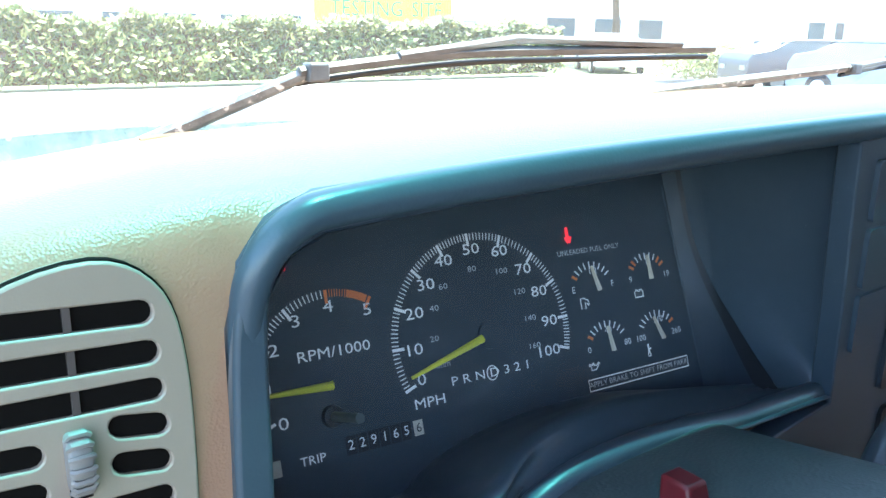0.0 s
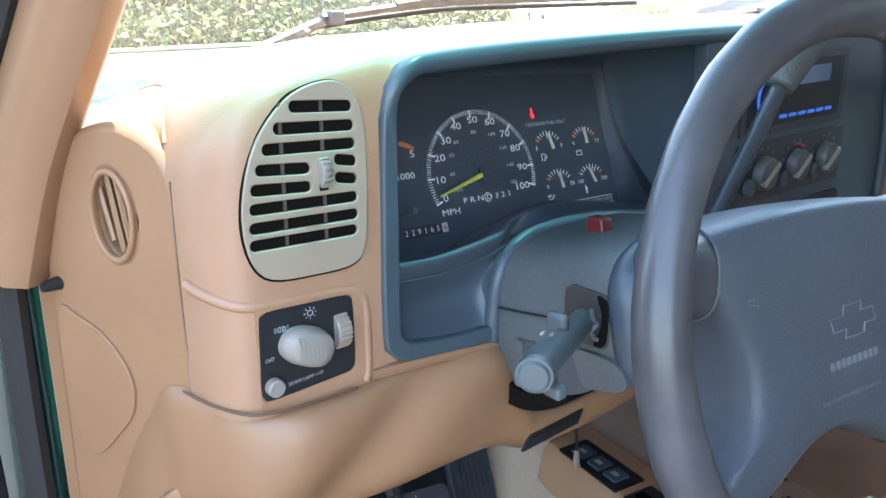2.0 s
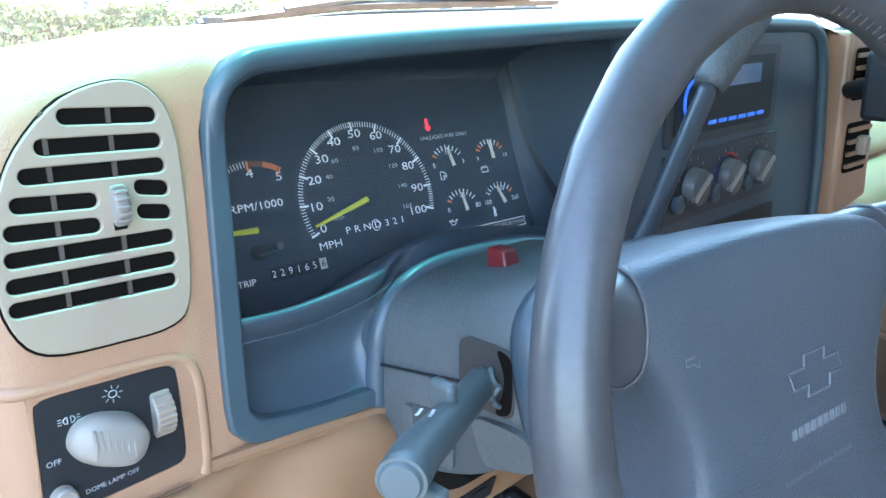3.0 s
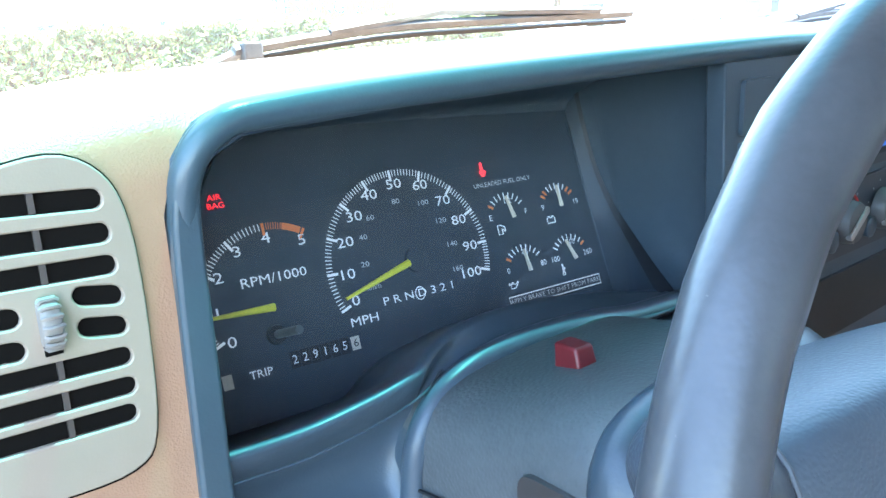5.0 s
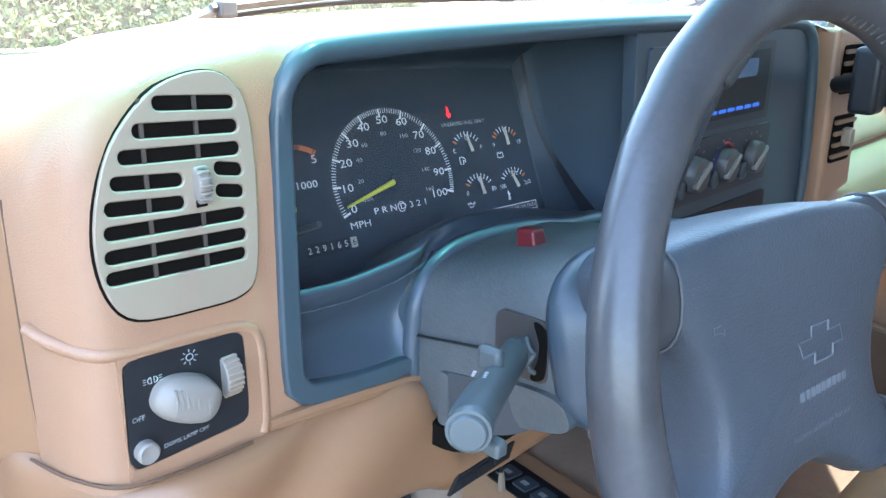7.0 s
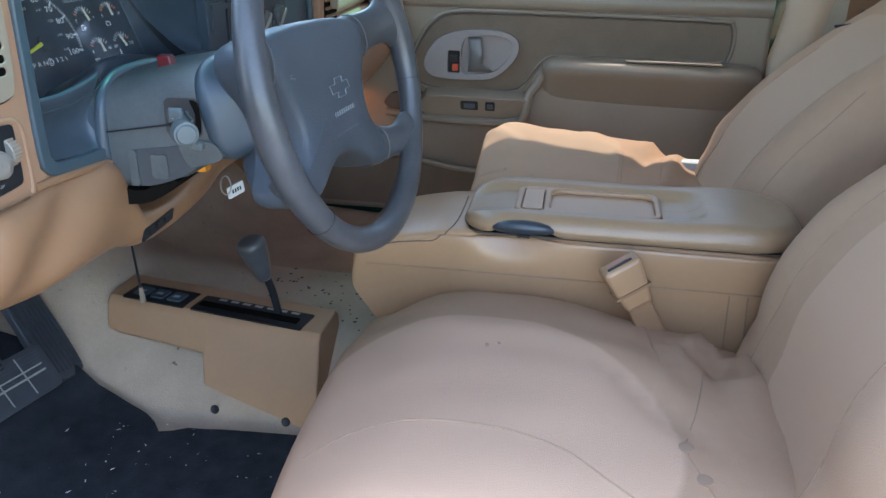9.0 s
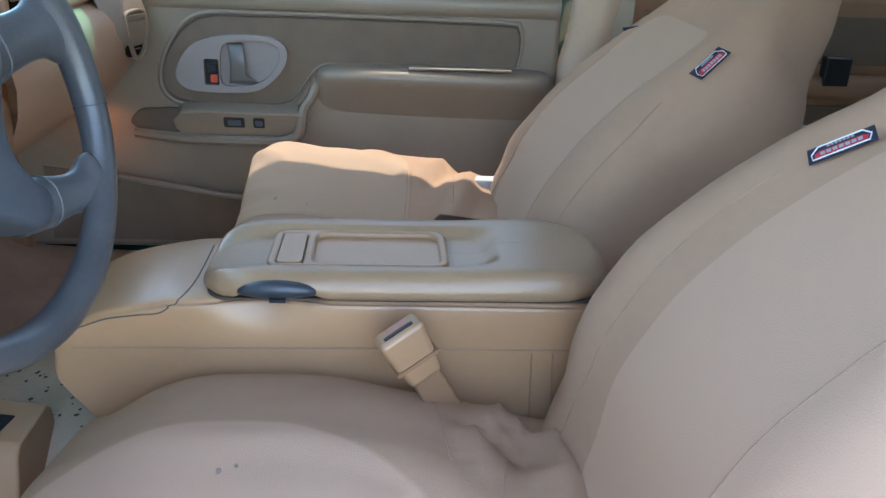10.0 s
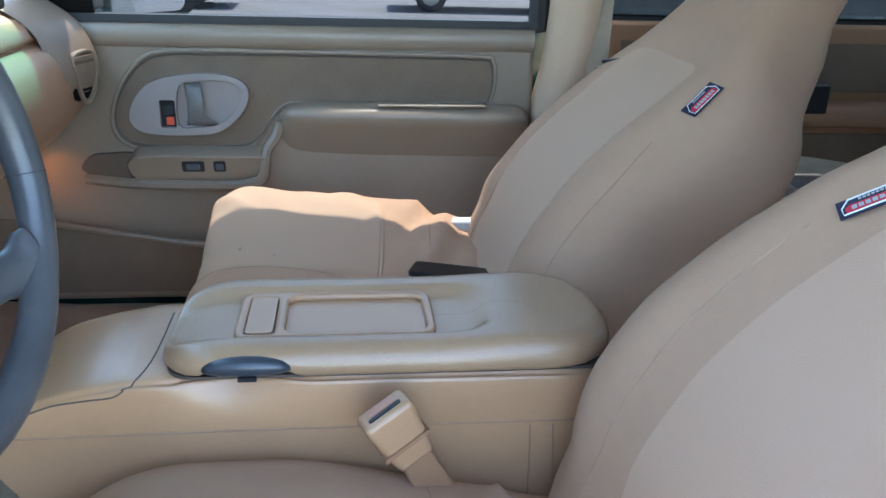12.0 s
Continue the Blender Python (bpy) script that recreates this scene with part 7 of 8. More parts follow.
def seat(name, cx, label, spine, seed, prof, across, folds, cloth, rumple=0.0, half=0.262):
    ob = thing(name, (cx, -0.3, 0.78), label, "seat", "front seats")
    secs = []
    for y, z, w in prof:
        low = 0.80 if y < prof[1][0] - 0.004 else z - 0.11
        row = []
        for u, dzz in across:
            s = 1.0 if y < 0 else 0.55
            wave = 1.5 * rumple * math.sin(24 * u + 2.0) * max(0.0, min(1.0, (y + 0.03) / 0.03))
            row.append((cx + u * half * w, y + 0.012 * (1 - u * u) * (1 if y > -0.05 else 0) + wave, max(z + dzz * s, low)))
        secs.append(row)
    rows = fine(secs, 5, 5)
    for r in rows:
        for p in r:
            inner = max(0.0, 1 - abs(p.x - cx) / (half * 1.02))
            p.z += fold(p, folds) + 0.0035 * noise.noise(Vector((p.x * 14 + seed, p.y * 14, 1.0))) * min(1.0, inner * 8)
            if rumple:
                edge = max(0.0, (p.x - cx) / half - 0.35)
                p.z += rumple * 2.2 * edge * (1.5 * noise.noise(Vector((p.y * 17, p.x * 7, seed))) + 0.4 * math.sin(p.y * 38)) * min(1.0, max(0.0, -p.y / 0.06))
                p.z -= 0.055 * min(1.0, edge * 1.6) * max(0.0, min(1.0, (-p.y - 0.42) / 0.08))
                p.x += rumple * 0.9 * edge * math.sin(p.y * 60 + 1.0)
    part("cushion", grid(rows, False, True), cloth[0], ob, "stretchy tan seat cover with faint stains", smooth=180)
    ctree = tree_of(rows)
    # backrest
    secs = []
    n = 18
    widths = [0.250, 0.275, 0.284, 0.279, 0.270, 0.260, 0.243, 0.200, 0.162, 0.150, 0.135]
    thick = [0.170, 0.205, 0.230, 0.245, 0.250, 0.245, 0.220, 0.180, 0.150, 0.13, 0.08]
    for i in range(n):
        v = i / (n - 1)
        p, d = backrest_point(v, spine)
        nrm = Vector((0, d.z, -d.y))
        w = float(np.interp(v, np.linspace(0, 1, len(widths)), widths))
        t = float(np.interp(v, np.linspace(0, 1, len(thick)), thick))
        row = []
        for j in range(22):
            k = 2 * math.pi * j / 22
            c, s = math.cos(k), math.sin(k)
            wide = w + (0.042 * math.exp(-((v - 0.58) / 0.13) ** 2) - 0.034 * max(0.0, min(1.0, (v - 0.66) / 0.12)) if cx > 0.4 and c < 0 else 0)
            x = wide * math.copysign(abs(c) ** 0.55, c)
            dd = (t / 2) * math.copysign(abs(s) ** 0.7, s)
            q = abs(x / w)
            hollow = (0.020 * max(0.0, 1 - (q / 0.62) ** 2) + 0.030 * max(0.0, q - 0.66) ** 1.5) * (1 if v < 0.7 else 0.2) if s > 0 else 0
            row.append(Vector((cx + x, p.y, p.z)) + nrm * (dd - t / 2 - hollow))
        secs.append(row)
    rows = fine(secs, 3, 3, True)
    for i, r in enumerate(rows):
        for p in r:
            k = noise.noise(Vector((p.x * 11 + seed, p.y * 9, p.z * 9)))
            crease = 0.003 * math.sin(60 * (p.z + 0.5 * p.x * (1 if cx > 0.4 else -1))) * max(0.0, 1 - abs(p.z - 1.02) / 0.10)
            p.y += 0.004 * k + crease
    part("backrest", grid(rows, True, True), cloth[1], ob, "reclined backrest under a tan slip cover", smooth=180)
    return ob, ctree, tree_of(rows, True)


def on_back(cx, x, v, spine, lift=0.0, roll=0.0):
    p, d = backrest_point(v, spine)
    nrm = Vector((0, d.z, -d.y))
    return Vector((cx + x, p.y, p.z)) + nrm * lift, d, nrm


SPINE = [(0, -0.475, 0.93), (0, -0.508, 1.02), (0, -0.535, 1.10), (0, -0.585, 1.18), (0, -0.650, 1.25), (0, -0.725, 1.315), (0, -0.800, 1.375), (0, -0.865, 1.45), (0, -0.915, 1.53), (0, -0.955, 1.62)]
SPINE_D = [(0, y + 0.025 + dy, z + 0.012) for (_, y, z), dy in zip(SPINE, (-0.014, -0.008, 0.006, 0.020, 0.026, 0.020, 0.008, 0.0, 0.0, 0.0))]
PROF_D = [(0.028, 0.90, 0.80), (0.036, 0.935, 0.87), (0.022, 0.985, 0.93), (-0.008, 1.015, 0.96), (-0.06, 1.043, 0.99), (-0.12, 1.056, 1.0), (-0.20, 1.057, 1.0), (-0.27, 1.050, 1.0), (-0.38, 1.026, 1.0), (-0.47, 1.004, 0.99), (-0.56, 0.992, 0.97), (-0.60, 0.975, 0.94)]
CROSS_D = ((-1.0, -0.15), (-1.0, -0.09), (-0.985, -0.045), (-0.93, -0.018), (-0.8, -0.006), (-0.6, 0.0), (-0.3, 0.002), (0, 0.002), (0.22, 0.0), (0.32, -0.005), (0.45, -0.014), (0.6, -0.022), (0.75, -0.031), (0.88, -0.042), (0.96, -0.060), (1.0, -0.09), (1.0, -0.15))
FOLDS_D = [(0.235, -0.44, 0.1, -0.385, 0.016, 0.012), (0.215, -0.475, 0.06, -0.43, -0.0192, 0.011), (0.2, -0.5, 0.02, -0.475, 0.0192, 0.014), (0.14, -0.36, 0.02, -0.41, -0.008, 0.01), (0.05, -0.32, -0.1, -0.38, -0.0064, 0.02), (0.04, -0.30, -0.09, -0.42, -0.010, 0.009), (0.18, -0.39, 0.10, -0.47, -0.018, 0.009), (0.225, -0.42, 0.15, -0.50, 0.016, 0.010)]
PROF_P = [(-0.060, 0.890, 0.84), (-0.048, 0.925, 0.89), (-0.042, 0.967, 0.94), (-0.058, 0.993, 0.97), (-0.10, 1.005, 0.99), (-0.17, 1.003, 1.0), (-0.27, 0.993, 1.0), (-0.38, 0.983, 1.0), (-0.47, 0.980, 0.99), (-0.56, 0.980, 0.97), (-0.60, 0.965, 0.94)]
CROSS_P = ((-1.0, -0.13), (-1.0, -0.07), (-0.985, -0.030), (-0.93, -0.008), (-0.82, 0.002), (-0.6, 0.004), (-0.3, 0.004), (-0.05, 0.0), (0.08, -0.004), (0.25, 0.002), (0.45, 0.019), (0.62, 0.041), (0.76, 0.058), (0.88, 0.060), (0.96, 0.032), (1.0, -0.05), (1.0, -0.13))
FOLDS_P = [(1.03, -0.455, 0.93, -0.39, -0.0256, 0.014), (0.99, -0.475, 0.84, -0.43, 0.0192, 0.014), (0.9, -0.47, 0.74, -0.42, -0.016, 0.012), (0.98, -0.3, 0.93, -0.37, 0.0112, 0.012), (0.7, -0.05, 0.64, -0.12, -0.008, 0.012), (0.88, -0.02, 0.86, -0.1, -0.0096, 0.012), (1.0, -0.03, 0.95, -0.11, 0.0128, 0.014)]
driver, dtree, dbtree = seat("driver_seat", 0.012, "tan covered driver's bucket seat, reclined", SPINE_D, 3, PROF_D, CROSS_D, FOLDS_D, (DRIVER_CLOTH, DRIVER_BACK))
passenger, ptree, pbtree = seat("front_passenger_seat", 0.79, "tan covered passenger bucket seat with rumpled cushion", SPINE, 8, PROF_P, CROSS_P, FOLDS_P, (PASSENGER_CLOTH, PASSENGER_BACK), rumple=0.006)
part("seat_base", box(0.57, -0.80, 0.762, 1.01, -0.10, 0.905), RUBBER, passenger, "dark seat base", bevel=0.02)
DOWN, BACKWARD = (0, 0, -1), (0, -0.85, -0.5)
seam_on(dtree, [(0.235, -0.36, 1.0), (0.16, -0.365, 1.0), (0.08, -0.37, 1.0)], DOWN, "cushion_seam", driver, 0.0009)
seam_on(ptree, [(0.69, -0.005, 1.0), (0.768, -0.04, 1.0), (0.782, -0.10, 1.0), (0.785, -0.177, 1.0), (0.765, -0.26, 1.0), (0.728, -0.332, 1.0), (0.70, -0.40, 1.0)], DOWN, "cushion_seam", passenger)
for y in (-0.338, -0.345):
    seam_on(ptree, [(0.73, y + 0.012, 1.0), (0.85, y, 1.0), (0.97, y - 0.006, 1.0)], DOWN, "stitch_row", passenger, 0.0008)
seam_on(ptree, [(0.80, -0.425, 1.0), (0.90, -0.43, 1.0), (0.97, -0.435, 1.0)], DOWN, "stitch_row", passenger, 0.0008)
seam_on(ptree, [(1.018, -0.12, 1.0), (1.022, -0.25, 1.0), (1.03, -0.38, 1.0)], DOWN, "outer_seam", passenger, 0.0009)
for btree, ob, cx in ((dbtree, driver, 0.012), (pbtree, passenger, 0.79)):
    for s in (-1, 1):
        seam_on(btree, [(cx + s * 0.150, -0.40, 1.00), (cx + s * 0.133, -0.45, 1.12), (cx + s * 0.130, -0.55, 1.24), (cx + s * 0.128, -0.62, 1.33)], BACKWARD, "back_seam", ob, 0.0010)
        seam_on(btree, [(cx + s * 0.235, -0.40, 1.02), (cx + s * 0.232, -0.45, 1.14), (cx + s * 0.222, -0.55, 1.26), (cx + s * 0.215, -0.60, 1.32)], BACKWARD, "side_seam", ob, 0.0009)
for ob, cx, xs_, sp in ((driver, 0.012, (0.105,), SPINE_D), (passenger, 0.79, (-0.214, 0.215), SPINE)):
    for x in xs_:
        p, d, nrm = on_back(cx, x, 0.578 if cx < 0.4 else 0.588, sp, 0.10)
        hit, hn, _, _ = (dbtree if cx < 0.4 else pbtree).ray_cast(p, -nrm)
        p = hit + (hn if hn.dot(nrm) > 0 else -hn) * 0.005
        s = 1 if x > 0 else -1
        rt = (d * 0.96 + Vector(((-0.42 if cx < 0.4 else -0.30) * s, 0, 0)))
        nn = hn if hn.dot(nrm) > 0 else -hn
        f = Frame(p, rt, nn.cross(rt))
        if f.n.dot(nn) < 0:
            f = Frame(p, rt, -nn.cross(rt))
        seat_tag(f, ob)
part("edge_tag", plate(Frame((0.936, -0.748, 1.3175), (-0.78, -0.58, 0.22), (-0.18, 0.66, 0.73)), rounded(-0.022, -0.004, 0.022, 0.006, 0.001), 0.002), LABEL_NAVY, passenger, "dark tag on the far edge")
seam_on(dtree, [(-0.165, 0.0, 1.0), (-0.145, -0.06, 1.0), (-0.137, -0.13, 1.0), (-0.138, -0.20, 1.0), (-0.150, -0.26, 1.0), (-0.184, -0.315, 1.0), (-0.21, -0.38, 1.0)], DOWN, "side_piping", driver, 0.0011)
seam_on(dtree, [(0.107, -0.428, 1.0), (0.0255, -0.413, 1.0), (-0.03, -0.400, 1.0), (-0.0885, -0.3856, 1.0), (-0.1331, -0.399, 1.0), (-0.17, -0.415, 1.0)], DOWN, "cushion_crease", driver, 0.0009)
for bx, by in ((-0.0885, -0.3856), (-0.1331, -0.3991)):
    hit, hn, _, _ = dtree.ray_cast(Vector((bx, by, 1.3)), Vector((0, 0, -1)))
    part("tuft_button", turned(Frame(hit + Vector((0, 0, 0.001)), (1, 0, 0), (0, 1, 0)), 0, 0, [(0.0085, -0.004), (0.0085, 0.0005), (0.0065, 0.0012), (0.002, 0.0006)], 18), STITCH, driver, "small brown tufting button")
stains = bmesh.new()
rng = random.Random(21)
for cx_, cy_, r_ in ((0.02, -0.165, 0.0035), (0.028, -0.178, 0.0025), (0.11, -0.40, 0.003), (0.86, -0.10, 0.004), (0.84, -0.16, 0.003)):
    tr = dtree if cx_ < 0.4 else ptree
    ring_ = []
    for j in range(12):
        q = r_ * rng.uniform(0.5, 1.1)
        hit = tr.ray_cast(Vector((cx_ + 1.6 * q * math.cos(j * math.pi / 6), cy_ + q * math.sin(j * math.pi / 6), 1.3)), Vector((0, 0, -1)))[0]
        ring_.append(hit + Vector((0, 0, 0.0008)))
    stains.faces.new([stains.verts.new(p) for p in ring_])
tagged(part("seat_stains", stains, mat("stain_grey", (0.27, 0.19, 0.145), 0.95, vary=0.25, blotch=60)), "faint grey smudges on the seat covers", "stains", kind="stuff")

buckle = thing("belt_buckle", (0.222, -0.34, 1.0), "tan plastic seat belt buckle on its stalk", "seat belt buckle")
bd = Vector((-0.06, 0.50, 0.86)).normalized()
BK = Frame((0.214, -0.317, 1.091), (0.30, -0.83, 0.47), bd)
secs = [[BK(a * w, b, c * t) for a, c in ((-1, -1), (1, -1), (1, 1), (-1, 1))] for b, w, t in ((-0.070, 0.019, 0.010), (-0.048, 0.023, 0.013), (-0.008, 0.0270, 0.017), (0.0, 0.0275, 0.017))]
part("housing", grid(secs, True, True), CONSOLE_TAN, buckle, bevel=0.006)
part("slot", plate(Frame(BK(0, 0.0015, 0), BK.r, -BK.n), rounded(-0.018, -0.010, 0.018, -0.005, 0.002), 0.003), BLACK, buckle)
part("button", plate(Frame(BK(0, 0.0018, 0), BK.r, -BK.n), rounded(-0.014, -0.003, 0.014, 0.009, 0.002), 0.004), mat("faded_red", (0.45, 0.22, 0.15), 0.5), buckle, "faded red release button")
part("collar", grid([[BK(a * w, b, c * t) for a, c in ((-1, -1), (1, -1), (1, 1), (-1, 1))] for b, w, t in ((-0.044, 0.0265, 0.0165), (-0.040, 0.0265, 0.0165))], True, True), TAN_SMOOTH, buckle)
part("strap", grid([[BK(a * w, b, c * t - 0.002) for a, c in ((-1, -1), (1, -1), (1, 1), (-1, 1))] for b, w, t in ((-0.170, 0.019, 0.006), (-0.10, 0.018, 0.006), (-0.066, 0.0165, 0.0075))], True, True), TAN_SMOOTH, buckle, bevel=0.003)

clip = thing("belt_anchor", (0.97, -0.50, 1.02), "pale belt anchor with a red release beside the seat", "seat belt buckle")
part("webbing", box(0.955, -0.540, 0.990, 0.985, -0.462, 1.018), mat("belt_grey", (0.42, 0.42, 0.40), 0.7), clip, bevel=0.004)
part("release", box(0.952, -0.556, 0.985, 0.988, -0.540, 1.024), LABEL_RED, clip, "red release button", bevel=0.003)

phone = thing("smartphone", (0.80, -0.45, 0.99), "black smartphone lying on the seat cover", "smartphone")
PH = Frame((0.777, -0.458, 0.995), (-0.32, -0.95, 0.0), (0.95, -0.32, -0.06))
part("case", plate(PH, rounded(-0.071, -0.030, 0.071, 0.030, 0.008), 0.008), BLACK, phone, bevel=0.003)
part("screen", plate(Frame(PH(0, 0, 0.0006), PH.r, PH.u), rounded(-0.068, -0.0275, 0.068, 0.0275, 0.006), 0.001), mat("phone_glass", (0.006, 0.006, 0.008), 0.3, spec=0.2), phone)

# ---- passenger door ----
DR = Frame((1.2, 0, 0), (0, -1, 0), (0, 0, 1))


def door_frame(h):
    return Frame((1.2 - h, 0, 0), (0, -1, 0), (0, 0, 1))


pdoor = thing("passenger_door", (1.22, -0.1, 0.75), "closed tan passenger door with cloth insert and armrest", "door")
part("panel", plate(DR, [(-0.55, 0.76), (0.66, 0.76), (0.672, 1.10), (0.668, 1.34), (-0.36, 1.342), (-0.50, 1.25)], 0.05), DOOR_TAN, pdoor, "tan moulded door panel", bevel=0.012)
part("window_ledge", grid([[(x, y, z) for x, z in ((1.232, 1.344), (1.210, 1.346), (1.200, 1.343), (1.193, 1.335), (1.190, 1.322), (1.191, 1.309), (1.196, 1.299), (1.203, 1.296))] for y in np.linspace(0.36, -0.665, 8)]), DOOR_TAN, pdoor, "rounded top ledge with a sunlit edge", smooth=180)
part("glass_seal", box(1.197, -0.67, 1.343, 1.235, 0.36, 1.358), RUBBER, pdoor, "black glass seal")
part("skin", plate(door_frame(-0.055), [(-0.60, 0.62), (0.70, 0.62), (0.71, 1.34), (-0.45, 1.34), (-0.60, 1.28)], 0.05), PAINT, pdoor, "dark green outer skin")
ins = smooth2([(-0.069, 1.290), (0.05, 1.2925), (0.35, 1.291), (0.555, 1.288), (0.582, 1.278), (0.588, 1.245), (0.582, 1.205), (0.560, 1.192), (0.40, 1.191), (0.20, 1.1905), (0.158, 1.184), (0.132, 1.155), (0.105, 1.115), (0.07, 1.097), (-0.03, 1.092), (-0.13, 1.097), (-0.170, 1.118), (-0.178, 1.16), (-0.160, 1.215), (-0.120, 1.268)], 4)
inset = part("cloth_insert", plate(door_frame(0.0035), ins, 0.003), SUEDE, pdoor, "worn brown cloth insert")
part("insert_bead", tube([(1.1985, -a, z) for a, z in ins], 0.0050, 8, closed=True), DOOR_TAN, pdoor, "raised bead round the insert", smooth=180)
part("insert_groove", tube([(1.1950, -a, z) for a, z in [(p[0] * 0.985 + 0.003, (p[1] - 1.2) * 0.93 + 1.1995) for p in ins]], 0.0022, 5, closed=True), VANE, pdoor)
bez = smooth2([(-0.143, 1.160), (-0.130, 1.198), (-0.095, 1.232), (-0.03, 1.247), (0.045, 1.247), (0.084, 1.230), (0.090, 1.20), (0.070, 1.165), (0.030, 1.134), (-0.02, 1.127), (-0.08, 1.127), (-0.125, 1.135)], 4)
bowl = smooth2([(-0.042, 1.225), (-0.02, 1.234), (0.04, 1.236), (0.070, 1.224), (0.074, 1.20), (0.058, 1.172), (0.028, 1.148), (-0.02, 1.141), (-0.048, 1.146), (-0.05, 1.19)], 3)
lockh = rounded(-0.083, 1.142, -0.053, 1.197, 0.004)
hb_ = part("handle_bezel", plate(door_frame(0.019), bez, 0.019, [bowl, lockh]), HANDLE_GREY, pdoor, "grey-tan handle bezel", bevel=0.0065)
part("bowl", plate(door_frame(0.0052), bowl, 0.002), HANDLE_GREY, hb_)
hs = [[(1.2 - 0.006 - 0.014 * math.sin(math.pi * (0.1 + 0.8 * q)) + 0.003 * math.sin(k), 0.018 + 0.016 * math.cos(k) - 0.006 * math.sin(math.pi * q) - 0.018 * max(0.0, 0.25 - q) / 0.25 * (1 - math.cos(k)), 1.146 + 0.084 * q) for k in (2 * math.pi * j / 12 for j in range(12))] for q in np.linspace(0, 1, 9)]
part("pull_handle", grid(hs, True, True), mat("dark_grey_plastic", (0.12, 0.115, 0.11), 0.35), hb_, "dark tan pull handle", smooth=180)
part("lock_recess", plate(door_frame(0.006), lockh, 0.002), BLACK, hb_)
part("lock_slider", box(1.186, 0.058, 1.147, 1.193, 0.072, 1.163), mat("lock_red", (0.55, 0.07, 0.03), 0.5), hb_, "red lock marker")
part("lock_top", box(1.184, 0.058, 1.168, 1.193, 0.078, 1.184), BLACK, hb_, bevel=0.002)
arm = []
for a, z, h, r in ((0.148, 1.158, 0.004, 0.012), (0.160, 1.166, 0.026, 0.020), (0.185, 1.170, 0.040, 0.024), (0.24, 1.171, 0.046, 0.025), (0.35, 1.170, 0.048, 0.026), (0.50, 1.168, 0.047, 0.026), (0.62, 1.166, 0.044, 0.026), (0.665, 1.165, 0.036, 0.024)):
    arm.append([(1.2 + 0.01, -a, z + r), (1.2 - h * 0.5, -a, z + r * 0.95), (1.2 - h, -a, z + r * 0.6), (1.2 - h - 0.006, -a, z), (1.2 - h * 0.92, -a, z - r * 0.8), (1.2 - h * 0.5, -a, z - r * 1.7), (1.2 - h * 0.2, -a, z - r * 2.8), (1.2 + 0.006, -a, z - r * 3.8)])
part("armrest", grid(arm, False, True), DOOR_TAN, pdoor, "padded tan armrest", sub=1)
part("armrest_strip", box(1.157, -0.565, 1.1905, 1.184, -0.345, 1.1962), DOOR_TAN, pdoor, "smooth armrest top strip in the sun", bevel=0.0025)
sweep = [(1.196, -0.150, 1.150), (1.190, -0.138, 1.120), (1.178, -0.122, 1.098), (1.168, -0.118, 1.075), (1.168, -0.112, 1.045), (1.172, -0.085, 1.028), (1.176, -0.02, 1.024), (1.182, 0.135, 1.026), (1.19, 0.24, 1.035)]
part("sweep_bead", tube(smooth_path(sweep, 4), 0.011, 8), DOOR_TAN, pdoor, "swept moulding under the handle")
swp = Frame((1.168, 0, 1.060), (0, -1, 0), (-0.35, 0, 0.94))
part("switch_pod", plate(swp, smooth2([(-0.135, -0.028), (-0.02, -0.033), (0.08, -0.031), (0.112, -0.012), (0.118, 0.016), (0.112, 0.030), (0.05, 0.030), (-0.135, 0.028)], 3), 0.04), DOOR_TAN, pdoor, "tan switch pod", bevel=0.006)
# raised plate; the hollow's shade is put into its dark brown
part("map_recess", plate(Frame((1.186, 0, 1.058), (0, -1, 0), (0, 0, 1)), smooth2([(-0.245, 0.006), (-0.225, 0.026), (-0.19, 0.030), (-0.137, 0.027), (-0.137, -0.026), (-0.18, -0.027), (-0.22, -0.020), (-0.243, -0.006)], 4), 0.01), mat("recess_brown", (0.095, 0.070, 0.052), 0.9, vary=0.1), pdoor, "dark recess beside the switches", bevel=0.004)
for y, w in ((0.024, 0.022), (-0.028, 0.012)):
    sw_ = part("window_switch", plate(Frame(swp(-y, 0.008, 0.0025), swp.r, swp.u), rounded(-w, -0.012, w, 0.012, 0.004), 0.004), BLACK, pdoor, "black window switch", bevel=0.001)
    part("rocker", plate(Frame(swp(-y, 0.008, 0.005), swp.r, swp.u), rounded(-w * 0.6, -0.006, w * 0.6, 0.007, 0.002), 0.003), SLATE, sw_, bevel=0.001)
part("pocket_edge", tube(smooth_path([(1.190, 0.36, 0.955), (1.186, 0.30, 0.938), (1.184, 0.15, 0.912), (1.184, 0.0, 0.890), (1.184, -0.3, 0.875)], 4), 0.007, 8), DOOR_TAN, pdoor, "edge of the lower door pocket")
part("lower_cloth", plate(door_frame(0.004), [(-0.45, 0.78), (0.6, 0.78), (0.6, 0.872), (0.3, 0.872), (0.0, 0.888), (-0.15, 0.908), (-0.30, 0.934), (-0.45, 0.95)], 0.003), SUEDE, pdoor, "dark carpeted lower door")
part("side_glass", grid([[(1.222, 0.30, 1.35), (1.222, -0.66, 1.35)], [(1.12, 0.12, 1.84), (1.12, -0.64, 1.84)]]), GLASS_SIDE, pdoor, "clear side window")
part("window_frame", tube([(1.222, -0.675, 1.34), (1.118, -0.66, 1.86)], 0.020, 8), RUBBER, pdoor)
mirror = thing("door_mirror", (1.40, 0.22, 1.36), "black door mirror outside the passenger window", "mirror")
